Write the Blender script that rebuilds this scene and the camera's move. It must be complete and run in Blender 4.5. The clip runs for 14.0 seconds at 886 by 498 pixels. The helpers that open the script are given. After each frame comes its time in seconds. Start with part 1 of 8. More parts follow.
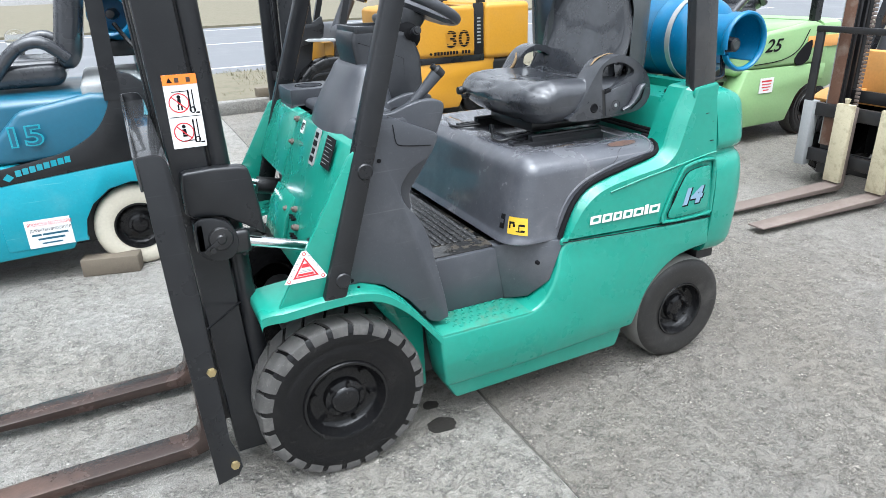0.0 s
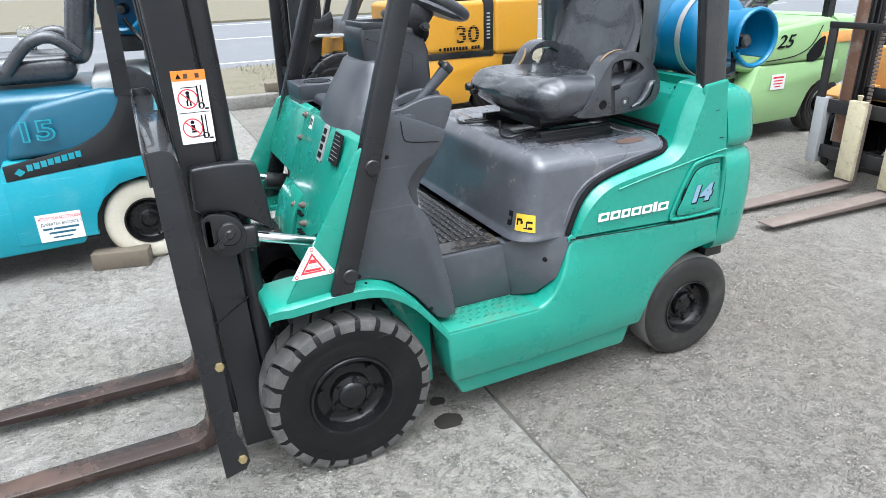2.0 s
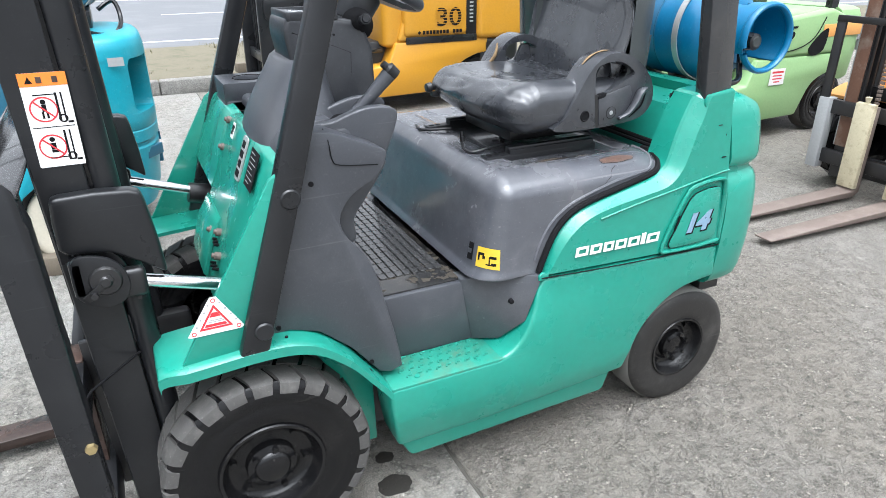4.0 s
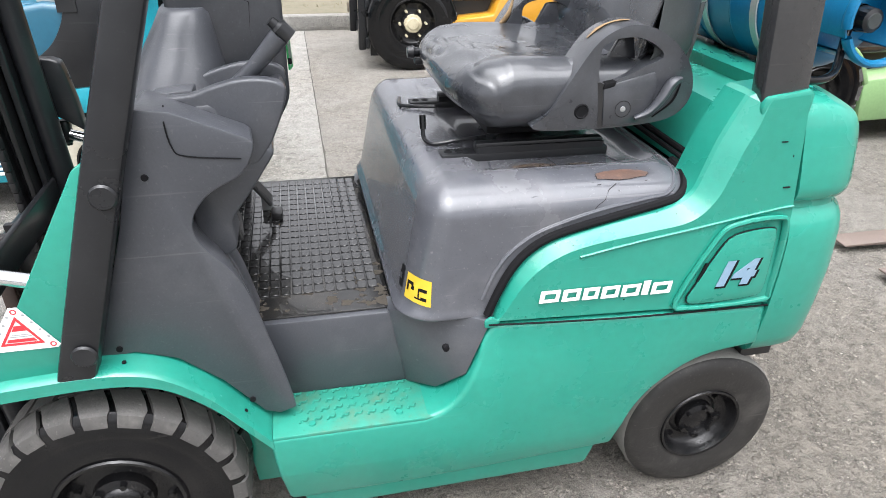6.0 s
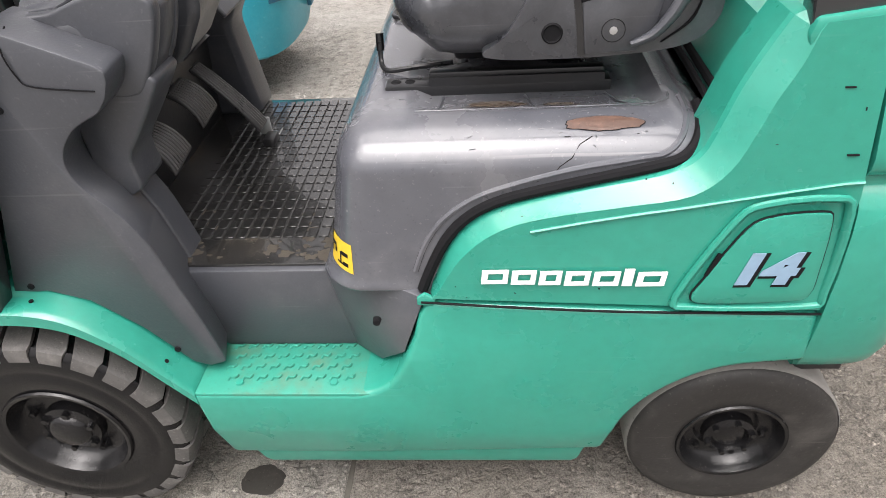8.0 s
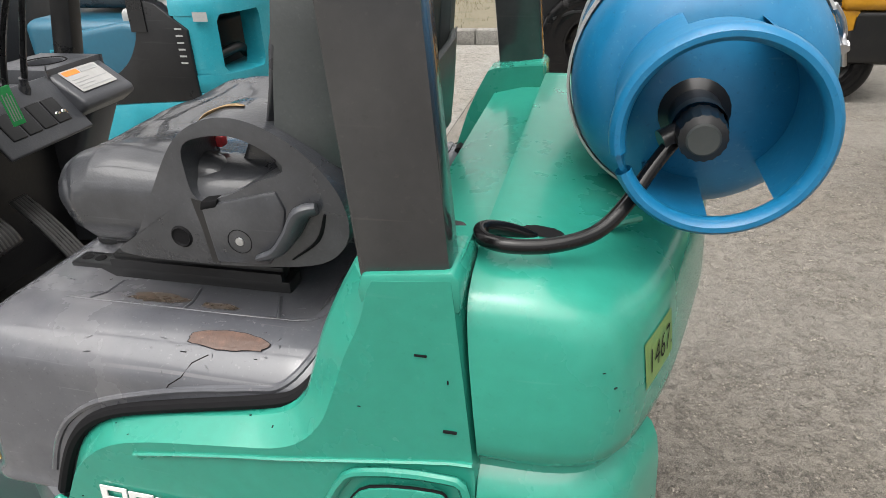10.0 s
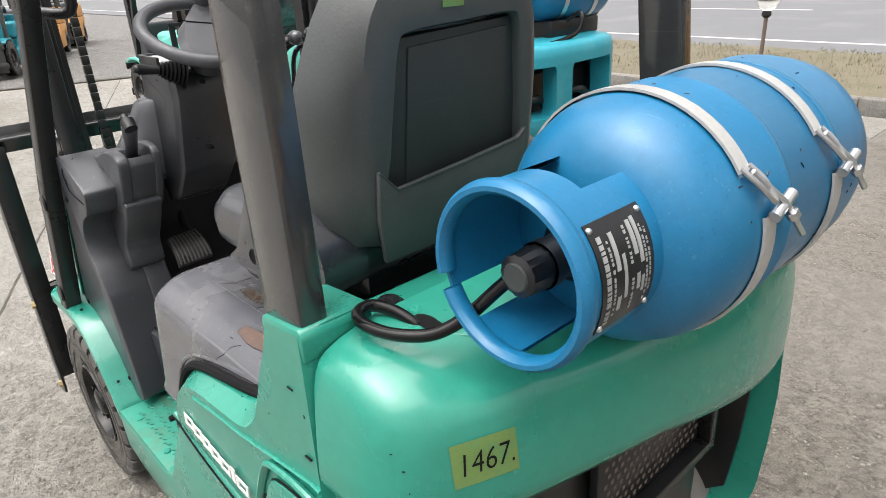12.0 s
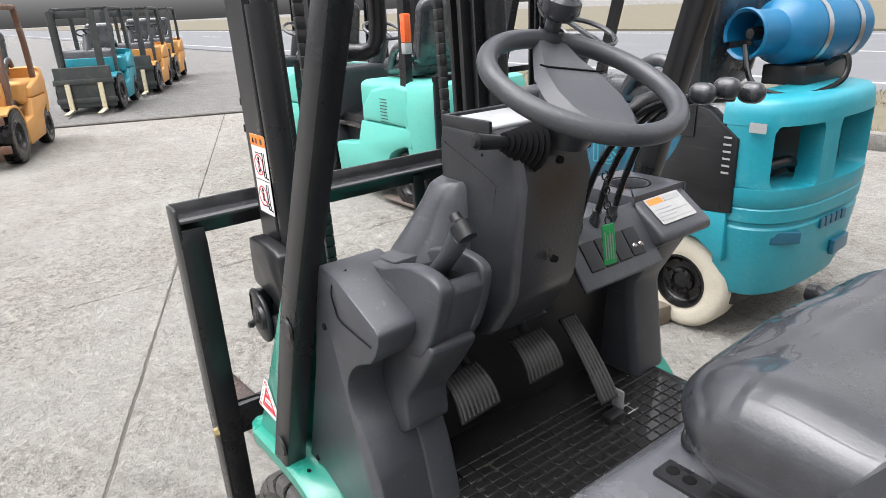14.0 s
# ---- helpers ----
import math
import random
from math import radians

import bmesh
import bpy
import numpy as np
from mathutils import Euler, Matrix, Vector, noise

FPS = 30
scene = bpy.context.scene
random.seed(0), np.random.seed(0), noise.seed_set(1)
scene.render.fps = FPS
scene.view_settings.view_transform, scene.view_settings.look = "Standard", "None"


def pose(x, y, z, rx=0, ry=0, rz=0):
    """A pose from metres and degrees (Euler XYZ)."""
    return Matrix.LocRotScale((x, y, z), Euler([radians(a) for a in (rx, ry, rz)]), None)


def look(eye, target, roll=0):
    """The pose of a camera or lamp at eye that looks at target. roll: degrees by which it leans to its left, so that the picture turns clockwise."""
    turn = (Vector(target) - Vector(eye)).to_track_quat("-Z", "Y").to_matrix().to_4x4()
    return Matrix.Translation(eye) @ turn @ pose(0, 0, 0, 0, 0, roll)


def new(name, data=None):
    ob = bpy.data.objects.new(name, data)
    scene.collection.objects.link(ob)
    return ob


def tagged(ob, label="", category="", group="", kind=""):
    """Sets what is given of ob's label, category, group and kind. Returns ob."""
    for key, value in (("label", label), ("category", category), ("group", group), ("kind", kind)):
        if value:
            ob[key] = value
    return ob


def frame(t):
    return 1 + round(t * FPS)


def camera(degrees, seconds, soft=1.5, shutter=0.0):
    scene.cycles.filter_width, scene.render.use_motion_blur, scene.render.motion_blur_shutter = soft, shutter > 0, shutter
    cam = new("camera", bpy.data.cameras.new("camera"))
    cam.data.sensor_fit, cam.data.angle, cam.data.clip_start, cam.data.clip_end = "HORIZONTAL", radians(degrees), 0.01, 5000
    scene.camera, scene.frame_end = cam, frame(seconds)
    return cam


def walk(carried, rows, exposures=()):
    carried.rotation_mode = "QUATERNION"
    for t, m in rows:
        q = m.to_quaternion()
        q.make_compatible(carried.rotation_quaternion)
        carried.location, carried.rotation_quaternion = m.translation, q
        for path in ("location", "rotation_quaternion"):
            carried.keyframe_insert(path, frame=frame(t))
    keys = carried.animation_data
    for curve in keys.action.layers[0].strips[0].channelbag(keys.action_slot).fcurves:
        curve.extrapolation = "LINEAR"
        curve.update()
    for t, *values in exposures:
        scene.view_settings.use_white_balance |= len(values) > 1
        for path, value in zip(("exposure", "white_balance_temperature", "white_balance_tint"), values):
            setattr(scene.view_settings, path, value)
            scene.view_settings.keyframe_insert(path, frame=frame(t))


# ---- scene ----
cam = camera(68.0, 14.0, soft=0.85)
PATH = [
    (0, (-0.449, -2.21, 1.477), (0.34, -0.539, 0.713), -1.8),
    (0.5, (-0.446, -2.215, 1.483), (0.319, -0.533, 0.716), -2.3),
    (1, (-0.441, -2.211, 1.482), (0.328, -0.536, 0.707), -2.2),
    (1.5, (-0.444, -2.212, 1.479), (0.332, -0.539, 0.704), -1.9),
    (2, (-0.445, -2.211, 1.48), (0.318, -0.533, 0.704), -1.8),
    (2.5, (-0.44, -2.212, 1.481), (0.298, -0.525, 0.701), -2.4),
    (3, (-0.399, -2.166, 1.474), (0.296, -0.476, 0.66), -2.5),
    (3.5, (-0.278, -2.005, 1.468), (0.46, -0.349, 0.624), -0.7),
    (3.7, (-0.24, -1.947, 1.487), (0.557, -0.311, 0.658), -0.6),
    (5.8, (0.412, -1.709, 1.449), (0.841, -0.006, 0.492), 2.0),
    (6, (0.448, -1.61, 1.447), (0.837, 0.097, 0.479), 1.2),
    (6.5, (0.528, -1.494, 1.492), (0.866, 0.242, 0.558), 0.4),
    (7, (0.654, -1.432, 1.481), (0.659, 0.326, 0.528), -1.7),
    (7.5, (0.809, -1.424, 1.479), (0.637, 0.256, 0.407), 0.1),
    (8, (0.933, -1.367, 1.391), (0.769, 0.222, 0.188), -4.5),
    (8.1, (0.967, -1.319, 1.389), (0.811, 0.249, 0.157), -4.8),
    (8.5, (1.032, -1.208, 1.37), (0.994, 0.348, 0.114), -1.0),
    (9, (1.184, -1.123, 1.391), (1.088, 0.479, 0.198), -5.1),
    (9.2, (1.264, -1.127, 1.405), (1.125, 0.507, 0.26), -4.8),
    (11.3, (2.044, -0.847, 1.524), (0.991, 0.659, 0.735), 2.0),
    (11.5, (2.101, -0.827, 1.54), (0.959, 0.571, 0.68), 1.4),
    (12, (2.116, -0.859, 1.537), (0.75, 0.361, 0.733), -3.2),
    (12.5, (1.938, -1.043, 1.527), (0.64, 0.225, 0.687), -2.6),
    (12.7, (1.848, -1.098, 1.522), (0.578, 0.21, 0.702), -0.6),
    (13, (1.696, -1.12, 1.519), (0.345, 0.089, 0.674), -2.6),
    (13.5, (1.406, -1.01, 1.534), (-0.058, 0.104, 0.748), -3.7),
    (14, (1.163, -0.928, 1.531), (-0.348, 0.181, 0.832), -2.9),
]
# seconds, stops, kelvin, tint: the camera's own exposure and white balance
LIGHT = [(0, 1.83, 5900, 8), (3.5, 1.86, 5950, 9), (6, 1.93, 6300, 12), (7.5, 1.92, 6600, 15), (8.5, 1.63, 6800, 15), (9, 1.51, 6720, 11), (11.5, 1.40, 6850, 11), (12, 1.54, 6750, 12), (12.5, 1.58, 6650, 12), (13, 1.92, 6550, 12), (13.5, 1.95, 6550, 12), (14, 1.62, 6450, 13)]
walk(cam, [(t, look(eye, target, roll)) for t, eye, target, roll in PATH], LIGHT)

# ---- world and light ----
world = bpy.data.worlds.new("overcast")
scene.world = world
world.use_nodes = True
wn, wl = world.node_tree.nodes, world.node_tree.links
sky = wn.new("ShaderNodeTexSky")
sky.sky_type, sky.sun_disc = "NISHITA", False
sky.sun_elevation, sky.sun_rotation = radians(74), radians(200)
sky.air_density, sky.dust_density, sky.ozone_density = 1.0, 5.0, 1.0
grey = wn.new("ShaderNodeHueSaturation")
grey.inputs["Saturation"].default_value = 0.05
wl.new(sky.outputs[0], grey.inputs["Color"])
wl.new(grey.outputs[0], wn["Background"].inputs["Color"])
wn["Background"].inputs["Strength"].default_value = 0.10
sun_data = bpy.data.lights.new("sun", "SUN")
sun_data.energy, sun_data.angle, sun_data.color = 1.5, radians(80), (1.0, 1.0, 0.99)
sun = new("sun", sun_data)
sun.matrix_world = look((0, 0, 10), (1.0, 2.7, 0))

# ---- materials ----


def material(name, colour, rough=0.5, metal=0.0, dirt=0.25, dirt_colour=(0.2, 0.19, 0.17), scale=6.0, grain=80.0, bump=0.05,
             coat=0.0, spread=0.0, spec=0.5, scratch=0.0, speck=0.0):
    """Paint, plastic, rubber or metal with blotches at two scales, fine relief and uneven gloss."""
    m = bpy.data.materials.new(name)
    m.use_nodes = True
    n, l = m.node_tree.nodes, m.node_tree.links
    b = n["Principled BSDF"]
    co = n.new("ShaderNodeTexCoord")
    big = n.new("ShaderNodeTexNoise")
    big.inputs["Scale"].default_value, big.inputs["Detail"].default_value, big.inputs["Roughness"].default_value = scale, 6, 0.62
    fine = n.new("ShaderNodeTexNoise")
    fine.inputs["Scale"].default_value, fine.inputs["Detail"].default_value = grain, 4
    for t in (big, fine):
        l.new(co.outputs["Object"], t.inputs["Vector"])
    ramp = n.new("ShaderNodeMapRange")
    ramp.inputs["From Min"].default_value, ramp.inputs["From Max"].default_value = 0.5, 0.78
    ramp.inputs["To Max"].default_value = dirt
    l.new(big.outputs["Fac"], ramp.inputs["Value"])
    mix = n.new("ShaderNodeMix")
    mix.data_type = "RGBA"
    l.new(ramp.outputs[0], mix.inputs["Factor"])
    mix.inputs[6].default_value, mix.inputs[7].default_value = (*colour, 1), (*dirt_colour, 1)
    var = n.new("ShaderNodeMapRange")
    var.inputs["To Min"].default_value, var.inputs["To Max"].default_value = 0.88, 1.12
    l.new(fine.outputs["Fac"], var.inputs["Value"])
    hsv = n.new("ShaderNodeHueSaturation")
    l.new(mix.outputs[2], hsv.inputs["Color"])
    l.new(var.outputs[0], hsv.inputs["Value"])
    last = hsv.outputs[0]

    def overlay(last, fac, amount, tint):
        r = n.new("ShaderNodeMapRange")
        for k, v in zip(("From Min", "From Max", "To Min", "To Max"), (fac[1], fac[2], 0, amount)):
            r.inputs[k].default_value = v
        l.new(fac[0], r.inputs["Value"])
        x = n.new("ShaderNodeMix")
        x.data_type = "RGBA"
        l.new(r.outputs[0], x.inputs["Factor"])
        l.new(last, x.inputs[6])
        x.inputs[7].default_value = (*tint, 1)
        return x.outputs[2]

    if scratch:
        for turn, squash in (((0.3, 0.5, 0.9), (2.2, 70, 70)), ((1.9, 0.2, -0.7), (3.5, 95, 95))):
            mp = n.new("ShaderNodeMapping")
            mp.inputs["Rotation"].default_value, mp.inputs["Scale"].default_value = turn, squash
            l.new(co.outputs["Object"], mp.inputs["Vector"])
            t = n.new("ShaderNodeTexNoise")
            t.inputs["Scale"].default_value, t.inputs["Detail"].default_value = 1.0, 2
            l.new(mp.outputs[0], t.inputs["Vector"])
            last = overlay(last, (t.outputs["Fac"], 0.70, 0.76), scratch, dirt_colour)
    if speck:
        t = n.new("ShaderNodeTexNoise")
        t.inputs["Scale"].default_value, t.inputs["Detail"].default_value, t.inputs["Roughness"].default_value = 150, 3, 0.6
        l.new(co.outputs["Object"], t.inputs["Vector"])
        last = overlay(last, (t.outputs["Fac"], 0.63, 0.70), speck, dirt_colour)
        last = overlay(last, (t.outputs["Fac"], 0.37, 0.30), speck * 0.7, tuple(c * 0.35 for c in colour))
    if spread:
        info = n.new("ShaderNodeObjectInfo")
        rr = n.new("ShaderNodeMapRange")
        rr.inputs["To Min"].default_value, rr.inputs["To Max"].default_value = 1 - spread, 1 + spread
        l.new(info.outputs["Random"], rr.inputs["Value"])
        h2 = n.new("ShaderNodeHueSaturation")
        l.new(last, h2.inputs["Color"])
        l.new(rr.outputs[0], h2.inputs["Value"])
        last = h2.outputs[0]
    l.new(last, b.inputs["Base Color"])
    gl = n.new("ShaderNodeMapRange")
    gl.inputs["To Min"].default_value, gl.inputs["To Max"].default_value = max(rough - 0.12, 0.03), min(rough + 0.16, 1)
    l.new(big.outputs["Fac"], gl.inputs["Value"])
    l.new(gl.outputs[0], b.inputs["Roughness"])
    b.inputs["Metallic"].default_value = metal
    b.inputs["Coat Weight"].default_value = coat
    b.inputs["Specular IOR Level"].default_value = spec
    if bump:
        bp = n.new("ShaderNodeBump")
        bp.inputs["Strength"].default_value, bp.inputs["Distance"].default_value = bump, 0.004
        l.new(fine.outputs["Fac"], bp.inputs["Height"])
        l.new(bp.outputs[0], b.inputs["Normal"])
    return m


def plain(name, colour, rough=0.5, metal=0.0):
    return material(name, colour, rough, metal, dirt=0.12, bump=0.02)


def glass(name, colour=(0.9, 0.9, 0.85)):
    m = bpy.data.materials.new(name)
    m.use_nodes = True
    b = m.node_tree.nodes["Principled BSDF"]
    b.inputs["Base Color"].default_value = (*colour, 1)
    b.inputs["Transmission Weight"].default_value, b.inputs["Roughness"].default_value = 1.0, 0.06
    return m


def concrete(name, colour, pebble, mixed):
    """Cast concrete: stains, sand grain, exposed aggregate in worn patches, fine cracks."""
    m = bpy.data.materials.new(name)
    m.use_nodes = True
    n, l = m.node_tree.nodes, m.node_tree.links
    b = n["Principled BSDF"]
    geo = n.new("ShaderNodeNewGeometry")

    def tex(kind, scale, **more):
        t = n.new(kind)
        t.inputs["Scale"].default_value = scale
        for k, v in more.items():
            t.inputs[k].default_value = v
        l.new(geo.outputs["Position"], t.inputs["Vector"])
        return t

    def ranged(value, a, c, lo, hi):
        r = n.new("ShaderNodeMapRange")
        for k, v in zip(("From Min", "From Max", "To Min", "To Max"), (a, c, lo, hi)):
            r.inputs[k].default_value = v
        l.new(value, r.inputs["Value"])
        return r.outputs[0]

    def mixed_colour(f, a, c):
        x = n.new("ShaderNodeMix")
        x.data_type = "RGBA"
        l.new(f, x.inputs["Factor"])
        for sock, v in ((x.inputs[6], a), (x.inputs[7], c)):
            if isinstance(v, tuple):
                sock.default_value = (*v, 1)
            else:
                l.new(v, sock)
        return x.outputs[2]

    big = tex("ShaderNodeTexNoise", 0.7, Detail=6, Roughness=0.62)
    mid = tex("ShaderNodeTexNoise", 4.0, Detail=9, Roughness=0.72)
    sand = tex("ShaderNodeTexNoise", 240, Detail=3, Roughness=0.7)
    stones = tex("ShaderNodeTexVoronoi", 72)
    pits = tex("ShaderNodeTexVoronoi", 30)
    grit = tex("ShaderNodeTexNoise", 16, Detail=9, Roughness=0.8)
    cracks = tex("ShaderNodeTexNoise", 1.3, Detail=9, Roughness=0.66)
    base = mixed_colour(ranged(mid.outputs["Fac"], 0.36, 0.66, 0, 1), tuple(c * 1.05 for c in colour), tuple(c * 0.88 for c in colour))
    flakes = tex("ShaderNodeTexNoise", 34, Detail=3, Roughness=0.5, Distortion=1.2)
    base = mixed_colour(ranged(flakes.outputs["Fac"], 0.56, 0.60, 0, 0.36), base, tuple(c * 0.66 for c in colour))
    base = mixed_colour(ranged(flakes.outputs["Fac"], 0.43, 0.39, 0, 0.35), base, tuple(c * 1.22 for c in colour))
    base = mixed_colour(ranged(big.outputs["Fac"], 0.44, 0.62, 0, 0.40), base, tuple(c * k * 0.78 for c, k in zip(colour, (1.08, 1.0, 0.86))))
    stone_tint = n.new("ShaderNodeSeparateColor")
    l.new(stones.outputs["Color"], stone_tint.inputs[0])
    pebbles = mixed_colour(ranged(stone_tint.outputs[0], 0, 1, 0, 1), tuple(c * 0.45 for c in pebble), tuple(c * 1.9 for c in pebble))
    pebbles = mixed_colour(ranged(stones.outputs["Distance"], 0.40, 0.56, 0, 0.8), pebbles, tuple(c * 0.5 for c in pebble))
    worn_a = ranged(big.outputs["Fac"], 0.5 - mixed, 0.58 - mixed, 0.30, 1)
    mul = n.new("ShaderNodeMath")
    mul.operation = "MULTIPLY"
    l.new(worn_a, mul.inputs[0])
    l.new(ranged(grit.outputs["Fac"], 0.49, 0.56, 0, 0.85), mul.inputs[1])
    col = mixed_colour(mul.outputs[0], base, pebbles)
    pit_tint = n.new("ShaderNodeSeparateColor")
    l.new(pits.outputs["Color"], pit_tint.inputs[0])
    spot = n.new("ShaderNodeMath")
    spot.operation = "MULTIPLY"
    l.new(ranged(pits.outputs["Distance"], 0.08, 0.14, 1, 0), spot.inputs[0])
    l.new(ranged(pit_tint.outputs[0], 0.46, 0.5, 0, 0.85), spot.inputs[1])
    col = mixed_colour(spot.outputs[0], col, tuple(c * 0.3 for c in colour))
    fleck = n.new("ShaderNodeMath")
    fleck.operation = "MULTIPLY"
    l.new(ranged(pits.outputs["Distance"], 0.07, 0.13, 1, 0), fleck.inputs[0])
    l.new(ranged(pit_tint.outputs[1], 0.72, 0.76, 0, 0.75), fleck.inputs[1])
    col = mixed_colour(fleck.outputs[0], col, tuple(min(c * 1.9, 0.6) for c in colour))
    ridge = n.new("ShaderNodeMath")
    ridge.operation = "ABSOLUTE"
    l.new(ranged(cracks.outputs["Fac"], 0, 1, -0.5, 0.5), ridge.inputs[0])
    line = n.new("ShaderNodeMath")
    line.operation = "MULTIPLY"
    l.new(ranged(ridge.outputs[0], 0.0, 0.0035, 0.75, 0), line.inputs[0])
    l.new(ranged(mid.outputs["Fac"], 0.5, 0.56, 0, 1), line.inputs[1])
    col = mixed_colour(line.outputs[0], col, tuple(c * 0.3 for c in colour))
    hsv = n.new("ShaderNodeHueSaturation")
    l.new(col, hsv.inputs["Color"])
    l.new(ranged(sand.outputs["Fac"], 0.28, 0.72, 0.38, 1.62), hsv.inputs["Value"])
    l.new(hsv.outputs[0], b.inputs["Base Color"])
    l.new(ranged(mid.outputs["Fac"], 0.3, 0.7, 0.6, 0.9), b.inputs["Roughness"])
    add = n.new("ShaderNodeMath")
    add.operation = "MULTIPLY"
    l.new(ranged(stones.outputs["Distance"], 0, 0.6, 0.8, 0), add.inputs[0])
    l.new(mul.outputs[0], add.inputs[1])
    add2 = n.new("ShaderNodeMath")
    add2.operation = "ADD"
    l.new(add.outputs[0], add2.inputs[0])
    relief = n.new("ShaderNodeMath")
    relief.operation = "ADD"
    l.new(ranged(grit.outputs["Fac"], 0.3, 0.7, 0, 0.6), relief.inputs[0])
    l.new(ranged(flakes.outputs["Fac"], 0.53, 0.60, 0.45, 0), relief.inputs[1])
    l.new(relief.outputs[0], add2.inputs[1])
    bp = n.new("ShaderNodeBump")
    bp.inputs["Strength"].default_value, bp.inputs["Distance"].default_value = 1.0, 0.016
    l.new(add2.outputs[0], bp.inputs["Height"])
    l.new(bp.outputs[0], b.inputs["Normal"])
    return m


GREEN = material("green_paint", (0.017, 0.225, 0.165), 0.26, dirt=0.22, dirt_colour=(0.060, 0.27, 0.205), scale=3, grain=45, bump=0.03, coat=0.3, scratch=0.35, speck=0.18)
STEP_GREEN = material("worn_green_step", (0.020, 0.215, 0.155), 0.45, dirt=0.75, dirt_colour=(0.10, 0.125, 0.075), scale=16, grain=60, bump=0.1, speck=0.5)
HOOD = material("grey_plastic_hood", (0.074, 0.077, 0.088), 0.22, dirt=0.65, dirt_colour=(0.160, 0.158, 0.166), scale=4, grain=25, bump=0.05, coat=0.4, scratch=0.5, speck=0.35)
GREY = material("charcoal_plastic", (0.050, 0.053, 0.061), 0.33, dirt=0.45, dirt_colour=(0.12, 0.12, 0.125), scale=5, grain=220, bump=0.10, scratch=0.45, speck=0.25)
BLACK = material("black_paint", (0.012, 0.0125, 0.014), 0.28, dirt=0.30, dirt_colour=(0.036, 0.037, 0.038), scale=5, grain=60, bump=0.05, coat=0.05, spec=0.38, scratch=0.4, speck=0.25)
POST = material("satin_black_post", (0.029, 0.030, 0.032), 0.20, dirt=0.35, dirt_colour=(0.060, 0.059, 0.057), scale=5, grain=60, bump=0.03, coat=0.55, scratch=0.4, speck=0.2)
STEEL_BLACK = material("oily_black_steel", (0.014, 0.014, 0.015), 0.32, dirt=0.4, dirt_colour=(0.04, 0.037, 0.033), scale=8, grain=90, bump=0.1, speck=0.3)
SEAT_BACK = material("dusty_seat_back", (0.046, 0.052, 0.053), 0.42, dirt=0.5, dirt_colour=(0.085, 0.092, 0.090), scale=5, grain=180, bump=0.10, scratch=0.3, speck=0.25)
VINYL = material("black_vinyl", (0.029, 0.031, 0.036), 0.26, dirt=0.55, dirt_colour=(0.092, 0.096, 0.106), scale=6, grain=260, bump=0.10, coat=0.50, scratch=0.3, speck=0.2)
BACK_VINYL = material("dull_back_panel", (0.024, 0.030, 0.030), 0.50, dirt=0.5, dirt_colour=(0.050, 0.058, 0.057), scale=7, grain=180, bump=0.10, spec=0.3, scratch=0.3, speck=0.3)
FOAM = material("torn_foam", (0.23, 0.155, 0.078), 0.9, dirt=0.7, dirt_colour=(0.12, 0.06, 0.025), scale=30, grain=200, bump=0.4)
MAT = material("rubber_mat", (0.016, 0.016, 0.016), 0.15, dirt=0.5, dirt_colour=(0.08, 0.070, 0.056), scale=9, grain=160, bump=0.12, coat=0.8, speck=0.4)
RUBBER = material("tyre_rubber", (0.005, 0.005, 0.0055), 0.16, dirt=0.30, dirt_colour=(0.030, 0.028, 0.026), scale=9, grain=120, bump=0.06, spec=0.30, scratch=0.3, speck=0.4)
DUSTY_RUBBER = material("dusty_tyre_rubber", (0.020, 0.019, 0.018), 0.5, dirt=0.7, dirt_colour=(0.075, 0.070, 0.064), scale=9, grain=120, bump=0.12, spec=0.35, scratch=0.4, speck=0.5)
SMOOTH_TREAD = material("worn_pale_tread", (0.17, 0.163, 0.152), 0.8, dirt=0.7, dirt_colour=(0.2, 0.19, 0.175), scale=14, grain=160, bump=0.3, speck=0.6)
STRAP = material("bright_strap_steel", (0.43, 0.43, 0.42), 0.35, 0.35, dirt=0.3, dirt_colour=(0.5, 0.48, 0.45), scale=20, grain=150, bump=0.04, scratch=0.3)
TREAD = material("dusty_tread", (0.064, 0.061, 0.058), 0.7, dirt=0.8, dirt_colour=(0.160, 0.152, 0.141), scale=14, grain=160, bump=0.3, speck=0.6)
WHITE_RUBBER = material("cream_tyre_rubber", (0.52, 0.48, 0.39), 0.7, dirt=0.5, dirt_colour=(0.35, 0.31, 0.24), scale=8, grain=80, bump=0.1)
RIM = material("black_rim", (0.006, 0.006, 0.0065), 0.20, dirt=0.25, dirt_colour=(0.045, 0.041, 0.038), scale=20, grain=120, bump=0.08, spec=0.35, speck=0.4)
RUST = material("rusty_fork_steel", (0.036, 0.024, 0.020), 0.24, dirt=0.85, dirt_colour=(0.120, 0.072, 0.054), scale=4.5, grain=140, bump=0.2, scratch=0.4, speck=0.5)
WORN_STEEL = material("worn_fork_steel", (0.13, 0.10, 0.085), 0.6, dirt=0.6, dirt_colour=(0.24, 0.2, 0.17), scale=7, grain=120, bump=0.2)
CHROME = material("chrome_rod", (0.75, 0.76, 0.78), 0.14, 1.0, dirt=0.1, grain=200, bump=0.01)
ZINC = material("zinc_plated_steel", (0.62, 0.63, 0.65), 0.32, 1.0, dirt=0.3, dirt_colour=(0.35, 0.33, 0.3), scale=20, grain=150, bump=0.04)
BRASS = material("yellow_zinc_bolt", (0.46, 0.36, 0.18), 0.4, 0.8, dirt=0.3, scale=60, grain=300)
